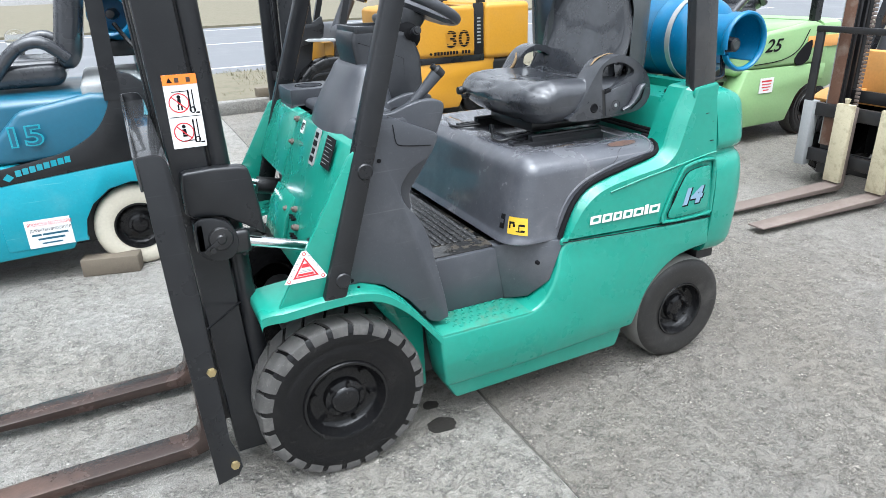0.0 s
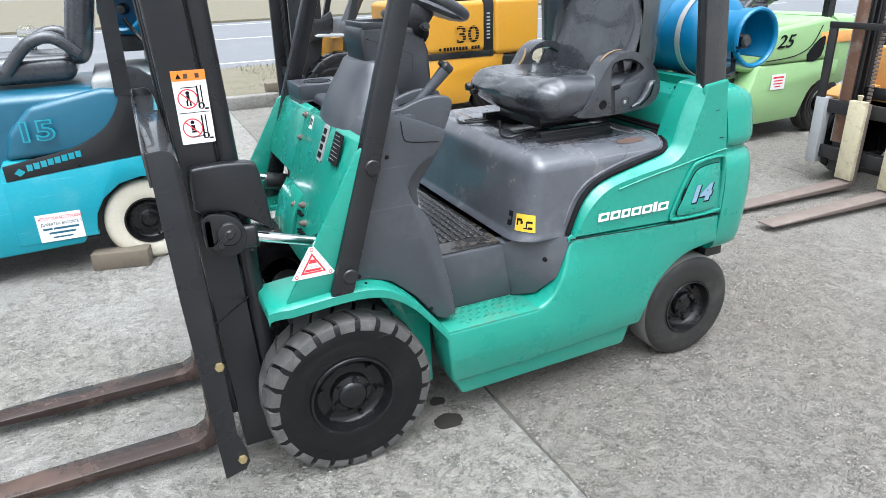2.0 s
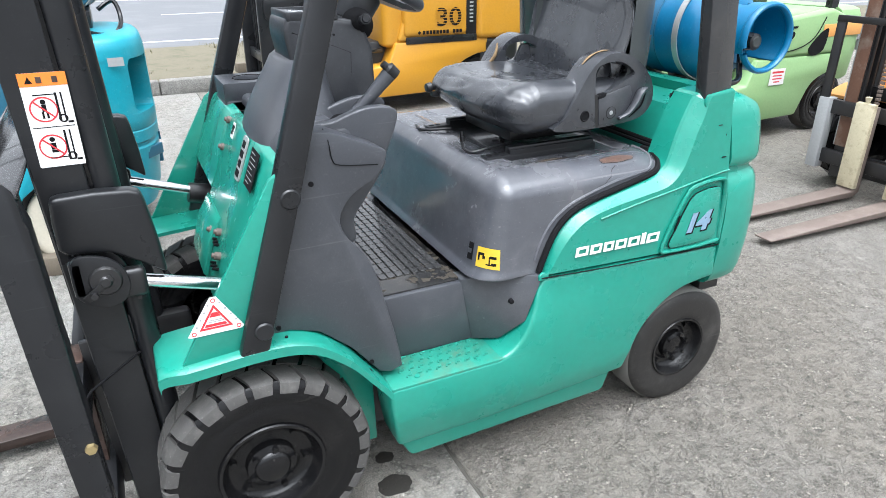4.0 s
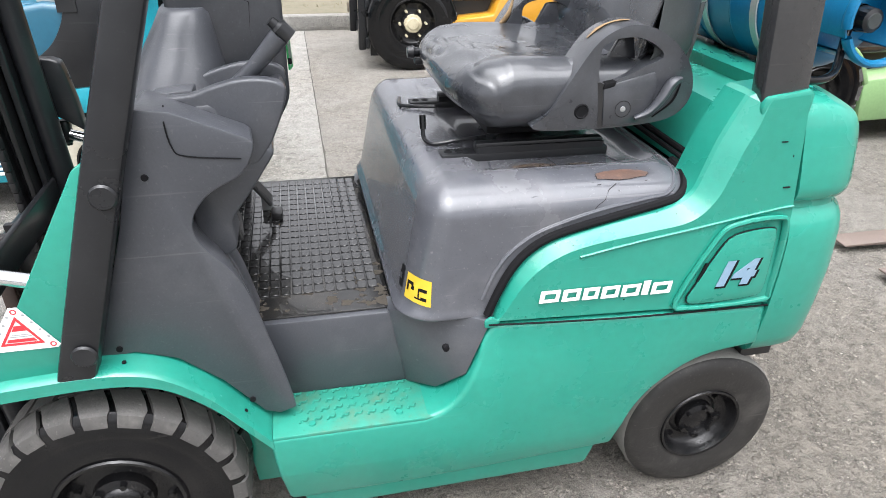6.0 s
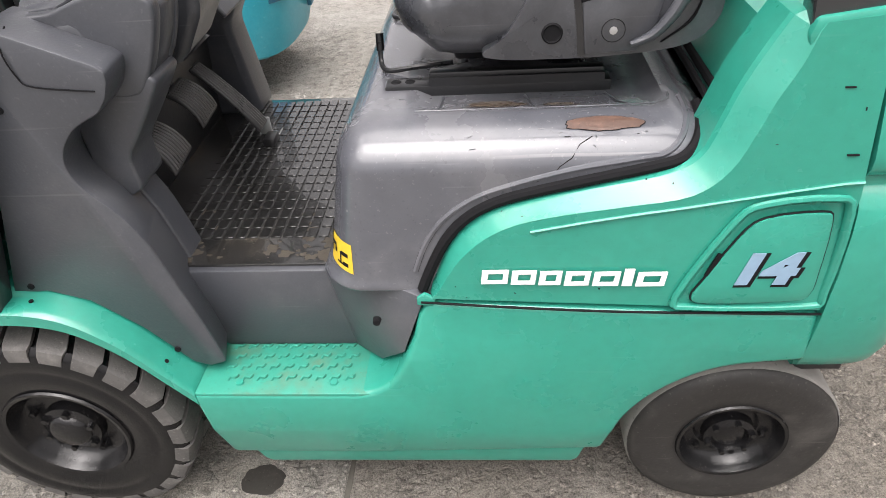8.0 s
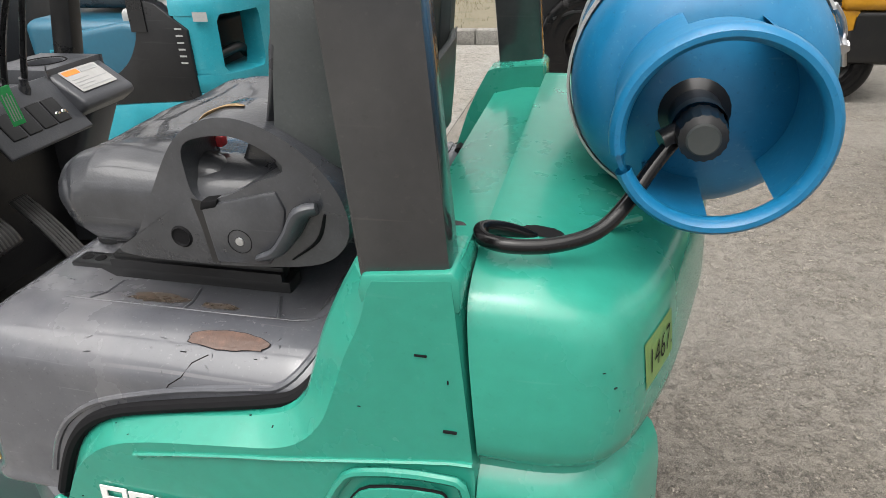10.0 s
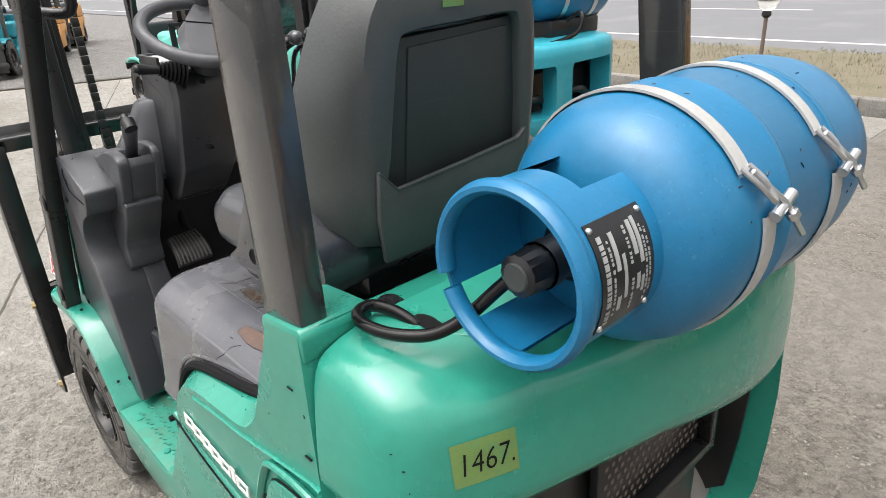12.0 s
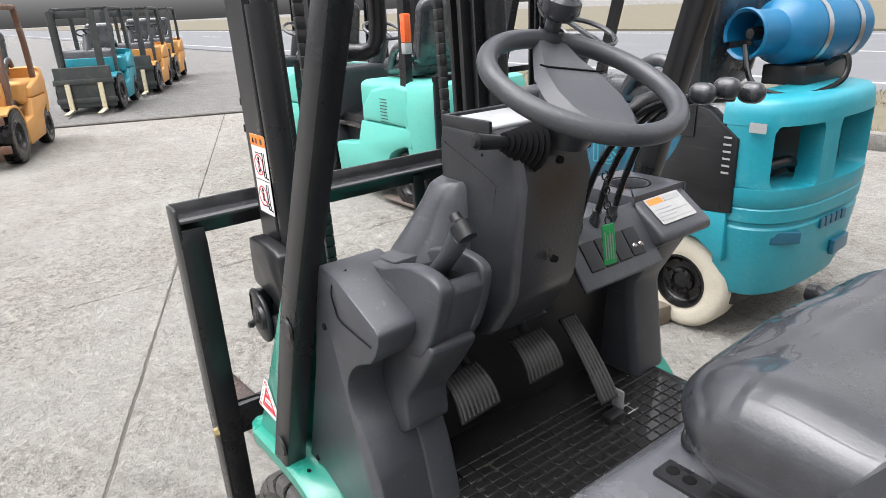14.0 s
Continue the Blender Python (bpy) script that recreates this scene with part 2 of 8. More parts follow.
BLUE = material("blue_tank_paint", (0.004, 0.130, 0.272), 0.34, dirt=0.3, dirt_colour=(0.06, 0.20, 0.33), scale=6, grain=70, bump=0.06, scratch=0.5, speck=0.4)
TEAL = material("turquoise_paint", (0.009, 0.25, 0.32), 0.42, dirt=0.4, dirt_colour=(0.10, 0.33, 0.37), scale=7, grain=60, bump=0.05, coat=0.1, scratch=0.65, speck=0.45)
TEAL_DARK = material("petrol_blue_paint", (0.008, 0.085, 0.14), 0.35, dirt=0.2, dirt_colour=(0.05, 0.16, 0.22), scale=4, grain=60, bump=0.04, coat=0.2)
YELLOW = material("yellow_paint", (0.46, 0.22, 0.014), 0.4, dirt=0.2, dirt_colour=(0.5, 0.3, 0.08), scale=4, grain=60, bump=0.04, coat=0.1)
ORANGE = material("faded_orange_paint", (0.62, 0.30, 0.08), 0.5, dirt=0.3, dirt_colour=(0.4, 0.25, 0.12), scale=4, grain=60, bump=0.05)
LIME = material("pale_green_paint", (0.23, 0.38, 0.17), 0.45, dirt=0.25, dirt_colour=(0.3, 0.36, 0.2), scale=4, grain=60, bump=0.05)
MINT = material("mint_paint", (0.10, 0.44, 0.37), 0.45, dirt=0.2, dirt_colour=(0.25, 0.5, 0.43), scale=4, grain=60, bump=0.05)
CREAM = material("cream_paint", (0.50, 0.45, 0.31), 0.55, dirt=0.8, dirt_colour=(0.2, 0.15, 0.09), scale=16, grain=60, bump=0.1, speck=0.5)
OLD_LABEL = material("worn_label_film", (0.36, 0.36, 0.355), 0.4, dirt=0.5, dirt_colour=(0.25, 0.245, 0.235), scale=30, grain=120, bump=0.02)
DULL_GREY = material("grey_sheet_metal", (0.30, 0.31, 0.31), 0.55, dirt=0.3, scale=6, grain=90)
WHITE = plain("white_vinyl_film", (0.70, 0.70, 0.69), 0.45)
SILVER = plain("silver_blue_film", (0.20, 0.30, 0.40), 0.3)
# Print and seals; also fills slots and holes, their shade put in as black.
INK_VOID = material("black_ink_and_void", (0.006, 0.006, 0.007), 0.8, dirt=0.1, dirt_colour=(0.03, 0.03, 0.03), bump=0.02, spec=0.15)
RED = plain("red_ink", (0.55, 0.03, 0.04), 0.5)
ORANGE_FILM = plain("orange_film", (0.80, 0.21, 0.02), 0.45)
YELLOW_FILM = plain("yellow_film", (0.62, 0.42, 0.03), 0.45)
TAPE = material("masking_tape", (0.125, 0.215, 0.062), 0.5, dirt=0.6, dirt_colour=(0.05, 0.22, 0.12), scale=30, grain=200)
TAG = material("green_tag_card", (0.02, 0.30, 0.085), 0.45, dirt=0.5, dirt_colour=(0.05, 0.42, 0.14), scale=60, grain=200)
PEDAL = material("oily_pedal_rubber", (0.034, 0.034, 0.035), 0.28, dirt=0.4, dirt_colour=(0.06, 0.057, 0.053), scale=20, grain=160, bump=0.15, speck=0.3)
WORN_RIB = material("worn_rib_rubber", (0.085, 0.084, 0.083), 0.35, dirt=0.6, dirt_colour=(0.03, 0.03, 0.03), scale=30, grain=160, bump=0.1)
# Dark steel paled for haze on the far masts; also serves caps and vents.
HAZED_STEEL = material("hazed_dark_steel", (0.032, 0.038, 0.038), 0.6, dirt=0.5, dirt_colour=(0.12, 0.115, 0.10), scale=5, grain=60, bump=0.1)
WOOD = material("weathered_wood", (0.125, 0.103, 0.076), 0.8, dirt=0.6, dirt_colour=(0.09, 0.075, 0.06), scale=14, grain=120, bump=0.3)
STAIN = material("wet_oil_stain", (0.030, 0.028, 0.025), 0.3, dirt=0.5, dirt_colour=(0.10, 0.092, 0.08), scale=14, grain=120, bump=0.2, speck=0.5)
CONCRETE = concrete("concrete_slab", (0.300, 0.287, 0.263), (0.250, 0.236, 0.212), 0.05)
ROUGH_CONCRETE = concrete("worn_rough_concrete", (0.222, 0.206, 0.182), (0.228, 0.205, 0.176), 0.09)
GROUND = concrete("asphalt_yard", (0.175, 0.172, 0.166), (0.165, 0.16, 0.155), 0.2)
KERB = concrete("kerb_concrete", (0.245, 0.236, 0.217), (0.18, 0.17, 0.16), 0.0)
ROAD = material("asphalt_road", (0.122, 0.126, 0.134), 0.85, dirt=0.4, dirt_colour=(0.26, 0.26, 0.26), scale=0.6, grain=60, bump=0.3)
DARK_PLASTIC = material("dark_column_plastic", (0.021, 0.0225, 0.026), 0.30, dirt=0.4, dirt_colour=(0.07, 0.073, 0.080), scale=5, grain=220, bump=0.12, scratch=0.35, speck=0.25)
JOINT = material("joint_dirt", (0.06, 0.055, 0.046), 0.9, dirt=0.8, dirt_colour=(0.15, 0.138, 0.118), scale=3, grain=120, bump=0.3)
GAUGE = material("gauge_glass", (0.50, 0.51, 0.52), 0.12, dirt=0.2, scale=20, grain=100, bump=0)
LINE = plain("road_paint", (0.5, 0.5, 0.49), 0.7)
EARTH = material("dry_verge_earth", (0.130, 0.114, 0.078), 0.95, dirt=0.9, dirt_colour=(0.070, 0.076, 0.040), scale=4.5, grain=40, bump=0.5, speck=0.6)
BLADE = material("dry_grass", (0.150, 0.130, 0.075), 0.8, dirt=0.7, dirt_colour=(0.085, 0.100, 0.042), scale=2, grain=10, bump=0)
LAMP_GLASS = glass("lamp_globe_glass")
SIGNAL_ORANGE = plain("orange_signal_lens", (0.75, 0.12, 0.03), 0.25)

# ---- mesh tools ----


def finish(bm, angle=38):
    me = bpy.data.meshes.new("mesh")
    bm.normal_update()
    bm.to_mesh(me)
    bm.free()
    me.shade_smooth()
    me.set_sharp_from_angle(angle=radians(angle))
    return me


def part(name, bm, mat, parent, label=""):
    """One bmesh as one mesh object under a thing or under a part."""
    me = bm if isinstance(bm, bpy.types.Mesh) else finish(bm)
    if mat:
        me.materials.append(mat)
    ob = new(name, me)
    ob.parent = parent
    if label:
        tagged(ob, label)
    return ob


def thing(name, label, category, group="", kind="", at=None):
    ob = new(name)
    ob.empty_display_size = 0.1
    if at is not None:
        ob.matrix_world = at
    return tagged(ob, label, category, group, kind)


def assembly(name, parent):
    """A part that is made of pieces: an empty under a thing."""
    ob = new(name)
    ob.empty_display_size = 0.05
    ob.parent = parent
    return ob


def moved(bm, m):
    bmesh.ops.transform(bm, matrix=m, verts=bm.verts)
    return bm


def joined(*bms):
    out = bmesh.new()
    for b in bms:
        me = bpy.data.meshes.new("tmp")
        b.to_mesh(me)
        b.free()
        out.from_mesh(me)
        bpy.data.meshes.remove(me)
    return out


def bevelled(bm, width, seg=2, angle=25):
    if width > 0:
        bm.normal_update()
        edges = [e for e in bm.edges if len(e.link_faces) == 2 and e.calc_face_angle(0) > radians(angle)]
        bmesh.ops.bevel(bm, geom=edges, offset=width, segments=seg, profile=0.5, affect="EDGES", clamp_overlap=True)
    return bm


def box(x0, x1, y0, y1, z0, z1, b=0.0, seg=2):
    bm = bmesh.new()
    bmesh.ops.create_cube(bm, size=1)
    for v in bm.verts:
        v.co = Vector((x0 + (v.co.x + 0.5) * (x1 - x0), y0 + (v.co.y + 0.5) * (y1 - y0), z0 + (v.co.z + 0.5) * (z1 - z0)))
    return bevelled(bm, b, seg)


def prism(pts, axis, a, c, b=0.0, seg=2, angle=25):
    """A polygon drawn across one axis, and drawn out along it from a to c."""
    bm = bmesh.new()
    put = {"x": lambda u, v, w: (w, u, v), "y": lambda u, v, w: (u, w, v), "z": lambda u, v, w: (u, v, w)}[axis]
    lo = [bm.verts.new(put(u, v, a)) for u, v in pts]
    hi = [bm.verts.new(put(u, v, c)) for u, v in pts]
    bm.faces.new(lo)
    bm.faces.new(hi)
    for i in range(len(pts)):
        j = (i + 1) % len(pts)
        bm.faces.new((lo[i], lo[j], hi[j], hi[i]))
    bmesh.ops.recalc_face_normals(bm, faces=bm.faces)
    return bevelled(bm, b, seg, angle)


def spline(pts, n=6, closed=False):
    """A smooth line through points."""
    p = [Vector(q) for q in pts]
    out, m = [], len(p)
    for i in range(m if closed else m - 1):
        a, b, c, d = (p[(i + k) % m] if closed else p[min(max(i + k, 0), m - 1)] for k in (-1, 0, 1, 2))
        for k in range(n):
            t = k / n
            out.append(0.5 * (2 * b + (c - a) * t + (2 * a - 5 * b + 4 * c - d) * t * t + (3 * b - a - 3 * c + d) * t**3))
    if not closed:
        out.append(p[-1])
    return out


def flat_spline(pts, n=5, closed=False):
    return [(v.x, v.y) for v in spline([(a, b, 0) for a, b in pts], n, closed)]


def tube(pts, r, seg=10, n=0, closed=False, flat=1.0):
    """A round bar along points; n: smoothing steps; flat: its height over its width."""
    p = spline(pts, n, closed) if n else [Vector(q) for q in pts]
    bm, rings, m = bmesh.new(), [], len(p)
    up = None
    radii = np.interp(np.linspace(0, 1, m), np.linspace(0, 1, len(r)), r) if isinstance(r, (list, tuple)) else [r] * m
    for i in range(m):
        if closed:
            d = p[(i + 1) % m] - p[i - 1]
        else:
            d = p[min(i + 1, m - 1)] - p[max(i - 1, 0)]
        d.normalize()
        if up is None:
            up = d.cross(Vector((0.13, 0.21, 0.97))).normalized()
        up = (up - d * up.dot(d)).normalized()
        side = d.cross(up)
        rad = float(radii[i])
        rings.append([bm.verts.new(p[i] + rad * (math.cos(a) * up + flat * math.sin(a) * side)) for a in (2 * math.pi * k / seg for k in range(seg))])
    for i in range(m if closed else m - 1):
        a, b = rings[i], rings[(i + 1) % m]
        for k in range(seg):
            bm.faces.new((a[k], a[(k + 1) % seg], b[(k + 1) % seg], b[k]))
    if not closed:
        bm.faces.new(rings[0][::-1])
        bm.faces.new(rings[-1])
    bmesh.ops.recalc_face_normals(bm, faces=bm.faces)
    return bm


def lathe(profile, centre, axis="y", seg=32, arc=(0.0, 360.0)):
    """A profile of (radius, way along the axis) turned about an axis; a closed turn, or an arc."""
    bm, rings = bmesh.new(), []
    full = arc[1] - arc[0] >= 359.9
    cx = Vector(centre)
    count = seg if full else seg + 1
    for r, h in profile:
        ring = []
        for k in range(count):
            a = radians(arc[0] + (arc[1] - arc[0]) * k / seg)
            u, v = r * math.cos(a), r * math.sin(a)
            ring.append(bm.verts.new(cx + Vector({"x": (h, u, v), "y": (u, h, v), "z": (u, v, h)}[axis])))
        rings.append(ring)
    for a, b in zip(rings, rings[1:]):
        for k in range(count if full else count - 1):
            j = (k + 1) % count
            bm.faces.new((a[k], a[j], b[j], b[k]))
    bmesh.ops.remove_doubles(bm, verts=bm.verts, dist=1e-5)
    bmesh.ops.recalc_face_normals(bm, faces=bm.faces)
    return bm


def loft(rings, cap=True, closed=True):
    bm = bmesh.new()
    vs = [[bm.verts.new(p) for p in ring] for ring in rings]
    m = len(vs[0])
    for a, b in zip(vs, vs[1:]):
        for k in range(m if closed else m - 1):
            j = (k + 1) % m
            bm.faces.new((a[k], a[j], b[j], b[k]))
    if cap and closed:
        bm.faces.new(vs[0][::-1])
        bm.faces.new(vs[-1])
    bmesh.ops.recalc_face_normals(bm, faces=bm.faces)
    return bm


def rbox(lo, hi, r, n=4, mid=4, shape=None):
    """A box with rounded edges and corners, radius r along each axis; shape: moves its points."""
    lo, hi, r = Vector(lo), Vector(hi), Vector(r if isinstance(r, (tuple, list)) else (r, r, r))
    lines = []
    for k in range(3):
        arc = [math.tan(radians(45) * i / n) for i in range(n + 1)]
        left = [lo[k] + r[k] * (1 - a) for a in reversed(arc)]
        right = [hi[k] - r[k] * (1 - a) for a in arc]
        a, b = lo[k] + r[k], hi[k] - r[k]
        lines.append(left + [a + (b - a) * i / mid for i in range(1, mid)] + right)
    bm, made = bmesh.new(), {}

    def vert(i, j, k):
        key = (i, j, k)
        if key not in made:
            p = Vector((lines[0][i], lines[1][j], lines[2][k]))
            inner = Vector([min(max(p[q], lo[q] + r[q]), hi[q] - r[q]) for q in range(3)])
            d = Vector([(p[q] - inner[q]) / r[q] for q in range(3)])
            d.normalize()
            made[key] = bm.verts.new(inner + Vector([d[q] * r[q] for q in range(3)]))
        return made[key]

    e = [len(x) - 1 for x in lines]
    for axis in range(3):
        u, v = [q for q in range(3) if q != axis]
        for end in (0, e[axis]):
            for i in range(e[u]):
                for j in range(e[v]):
                    quad = []
                    for di, dj in ((0, 0), (1, 0), (1, 1), (0, 1)):
                        idx = [0, 0, 0]
                        idx[axis], idx[u], idx[v] = end, i + di, j + dj
                        quad.append(vert(*idx))
                    bm.faces.new(quad)
    bmesh.ops.recalc_face_normals(bm, faces=bm.faces)
    if shape:
        for v in bm.verts:
            v.co = Vector(shape(v.co.x, v.co.y, v.co.z))
        bmesh.ops.recalc_face_normals(bm, faces=bm.faces)
    return bm


def lettering(text, size, depth=0.001, shear=0.0, width=1.0, bold=0.0):
    """Words as a thin solid in the x-y plane, from the built-in font."""
    cu = bpy.data.curves.new("lettering", "FONT")
    cu.body, cu.size, cu.extrude, cu.shear = text, size, depth, shear
    cu.resolution_u, cu.offset = 3, bold
    ob = new("lettering", cu)
    me = bpy.data.meshes.new_from_object(ob.evaluated_get(bpy.context.evaluated_depsgraph_get()))
    bpy.data.objects.remove(ob)
    bm = bmesh.new()
    bm.from_mesh(me)
    bpy.data.meshes.remove(me)
    if width != 1.0:
        moved(bm, Matrix.Diagonal((width, 1, 1, 1)))
    return bm


def facing(origin, right, up):
    """The pose of a flat thing drawn in x-y: its x along right, its y along up."""
    r = Vector(right).normalized()
    u = Vector(up)
    u = (u - r * u.dot(r)).normalized()
    w = r.cross(u)
    return Matrix.Translation(origin) @ Matrix((r, u, w)).transposed().to_4x4()


def sheet(w, h, t=0.0012, cut=0.0):
    """A thin film w by h, drawn from its lower left corner."""
    if cut:
        pts = []
        for cx, cy, a0 in ((w - cut, h - cut, 0), (cut, h - cut, 90), (cut, cut, 180), (w - cut, cut, 270)):
            pts += [(cx + cut * math.cos(radians(a0 + a)), cy + cut * math.sin(radians(a0 + a))) for a in (0, 30, 60, 90)]
        return prism(pts, "z", 0, t)
    return box(0, w, 0, h, 0, t)


def ring_plate(outer, hole, axis, a, c, b=0.0, seg=3):
    """A plate with a hole: outer and hole are outlines of equal length."""
    bm = bmesh.new()
    put = {"x": lambda u, v, w: (w, u, v), "y": lambda u, v, w: (u, w, v), "z": lambda u, v, w: (u, v, w)}[axis]
    rows = [[bm.verts.new(put(u, v, w)) for u, v in line] for line, w in ((outer, a), (outer, c), (hole, c), (hole, a))]
    m = len(outer)
    for p, q in zip(rows, rows[1:] + rows[:1]):
        for i in range(m):
            j = (i + 1) % m
            bm.faces.new((p[i], p[j], q[j], q[i]))
    bmesh.ops.recalc_face_normals(bm, faces=bm.faces)
    return bevelled(bm, b, seg, 50)


def blot(cx, cy, r, z0, z1, key, rough=0.45, n=26):
    """A flat patch with an uneven outline."""
    pts = []
    for k in range(n):
        a = 2 * math.pi * k / n
        q = 1 + rough * noise.noise(Vector((math.cos(a) * 1.7, math.sin(a) * 1.7, key * 3.7)))
        pts.append((cx + r * q * math.cos(a), cy + r * 0.75 * q * math.sin(a)))
    return prism(pts, "z", z0, z1)


def bars(rows, t=0.0006):
    """Flat bars (x0, x1, y0, y1) as one film."""
    return joined(*[box(a, b, c, d, 0, t) for a, b, c, d in rows])


def draped(bm, ob, lift=0.0015):
    """A thin film laid on the surface of a thing, its own height kept above it."""
    bpy.context.view_layer.update()
    back = ob.matrix_world.inverted()
    for v in bm.verts:
        hit, at, nrm, _ = ob.closest_point_on_mesh(back @ v.co)
        v.co = ob.matrix_world @ (at + nrm * lift)
    bmesh.ops.recalc_face_normals(bm, faces=bm.faces)
    return bm


def grid(w, h, n=8, m=8):
    """A film w by h cut into small faces, so that it can be laid on a curve."""
    bm = bmesh.new()
    vs = [[bm.verts.new((w * i / n, h * j / m, 0)) for j in range(m + 1)] for i in range(n + 1)]
    for i in range(n):
        for j in range(m):
            bm.faces.new((vs[i][j], vs[i + 1][j], vs[i + 1][j + 1], vs[i][j + 1]))
    return bm


def rag(cx, cy, rx, ry, key, rough, n=40, rings=4):
    """A flat patch with a ragged outline, cut into rings."""
    edge = []
    for k in range(n):
        a = 2 * math.pi * k / n
        q = 1 + rough * noise.noise(Vector((math.cos(a) * 3.1, math.sin(a) * 3.1, key)))
        edge.append((rx * q * math.cos(a), ry * q * math.sin(a)))
    bm = bmesh.new()
    rows = [[bm.verts.new((cx + u * r / rings, cy + v * r / rings, 0)) for u, v in edge] for r in range(1, rings + 1)]
    bm.faces.new(rows[0])
    for p, q in zip(rows, rows[1:]):
        for k in range(n):
            j = (k + 1) % n
            bm.faces.new((p[k], p[j], q[j], q[k]))
    return bm


def on_surface(pts, ob, lift=0.0):
    """Points moved onto the surface of a thing."""
    bpy.context.view_layer.update()
    back = ob.matrix_world.inverted()
    out = []
    for p in pts:
        hit, at, nrm, _ = ob.closest_point_on_mesh(back @ Vector(p))
        out.append(ob.matrix_world @ (at + nrm * lift))
    return out


SIDE = lambda x, y, z: facing((x, y, z), (1, 0, 0), (0, 0, 1))  # noqa: E731  a film on a side that faces -y

# ---- the main forklift: front towards -x, left side towards -y ----


def tyre_wheel(parent, centre, out, R, W, rim_r, tyre_mat, tread_mat, rim_mat, lugs=0, hub_out=0.03, studs=6, label="", name="front_wheel", tyre_label=""):
    """A wheel: tyre with tread, dished rim, hub with studs. out: -1 or 1, the side of its outer face on y."""
    w = assembly(name, parent)
    w.location = centre
    if label:
        tagged(w, label)
    h = W / 2
    o = out
    side = [(rim_r, -h * 0.72), (rim_r * 1.02, -h * 0.9), (rim_r + (R - rim_r) * 0.25, -h * 0.99), (rim_r + (R - rim_r) * 0.42, -h), (rim_r + (R - rim_r) * 0.46, -h * (0.975 if tyre_mat is RUBBER else 1.0)), (rim_r + (R - rim_r) * 0.52, -h * (0.975 if tyre_mat is RUBBER else 1.0)), (rim_r + (R - rim_r) * 0.56, -h), (rim_r + (R - rim_r) * 0.68, -h), (R * 0.93, -h * 0.94),
            (R * 0.975, -h * 0.82)]
    body = side + [(R * (0.965 if lugs else 0.992), -h * 0.7), (R * (0.965 if lugs else 1.0), 0)]
    prof = body + [(r, -q) for r, q in reversed(body[:-1])]
    tyre = part("tyre", lathe(prof, (0, 0, 0), "y", 56), tyre_mat, w, tyre_label)
    if lugs:
        blocks = []
        for s in (-1, 1):
            for k in range(lugs):
                a = 2 * math.pi * (k + (0.5 if s > 0 else 0)) / lugs
                da = 2 * math.pi / lugs * 0.41
                bm = bmesh.new()
                rows = []
                for q, r, tw in ((0.04, R * 1.0, 0.35), (0.5, R * 1.005, 0.12), (0.80, R * 0.998, 0.0), (0.93, R * 0.972, 0.0), (0.985, R * 0.925, 0.0)):
                    row = []
                    for e in (-1, 1):
                        for rr in (r, r - R * 0.06):
                            ang = a + e * da * (1.0 if q < 0.9 else 0.88) + tw * 2 * math.pi / lugs
                            row.append(bm.verts.new((rr * math.cos(ang), s * h * q, rr * math.sin(ang))))
                    rows.append(row)
                for p, q in zip(rows, rows[1:]):
                    for i, j in ((0, 2), (2, 3), (3, 1), (1, 0)):
                        bm.faces.new((p[i], p[j], q[j], q[i]))
                bm.faces.new((rows[0][0], rows[0][1], rows[0][3], rows[0][2]))
                bm.faces.new((rows[-1][0], rows[-1][2], rows[-1][3], rows[-1][1]))
                bmesh.ops.recalc_face_normals(bm, faces=bm.faces)
                blocks.append(bm)
        part("tread", joined(*blocks), tread_mat, w, "dusty worn tread lugs")
    else:
        part("tread", lathe([(R * 0.985, -h * 0.8), (R * 1.004, -h * 0.7), (R * 1.006, 0), (R * 1.004, h * 0.7), (R * 0.985, h * 0.8)], (0, 0, 0), "y", 56), tread_mat, w, "dusty worn smooth tread")
    rp = [(rim_r * 1.05, o * h * 0.93), (rim_r * 1.03, o * h * 0.99), (rim_r * 0.97, o * h * 0.97), (rim_r * 0.93, o * h * 0.80), (rim_r * 0.88, o * h * 0.55),
          (rim_r * 0.80, o * h * 0.42), (rim_r * 0.62, o * h * 0.36), (rim_r * 0.5, o * h * 0.45), (0.0, o * h * 0.45)]
    part("rim", lathe(rp, (0, 0, 0), "y", 40), rim_mat, w)
    hub = [(rim_r * 0.5, o * h * 0.44), (rim_r * 0.48, o * h * 0.72), (rim_r * 0.36, o * h * 0.8), (rim_r * 0.34, o * (h + hub_out) * 0.92), (rim_r * 0.26, o * (h + hub_out)), (0, o * (h + hub_out))]
    part("hub", lathe(hub, (0, 0, 0), "y", 28), rim_mat, w)
    nut = finish(lathe([(0.0, o * h * 0.9), (rim_r * 0.055, o * h * 0.9), (rim_r * 0.062, o * h * 0.7)], (0, 0, 0), "y", 6))
    stud = finish(lathe([(0.0, o * h * 0.56), (rim_r * 0.06, o * h * 0.55), (rim_r * 0.07, o * h * 0.38)], (0, 0, 0), "y", 6))
    for me in (nut, stud):
        me.materials.append(rim_mat)
    for k in range(studs):
        a = 2 * math.pi * (k + 0.3) / studs
        for me, r, turn, called in ((nut, rim_r * 0.42, 0.0, "hub_nut"), (stud, rim_r * 0.72, 0.5, "wheel_nut")):
            ob = new(called, me)
            ob.parent = w
            ob.location = (r * math.cos(a + turn), 0, r * math.sin(a + turn))
    return w


TRUCK = thing("forklift", "bright green gas forklift with black mast on concrete yard", "forklift")

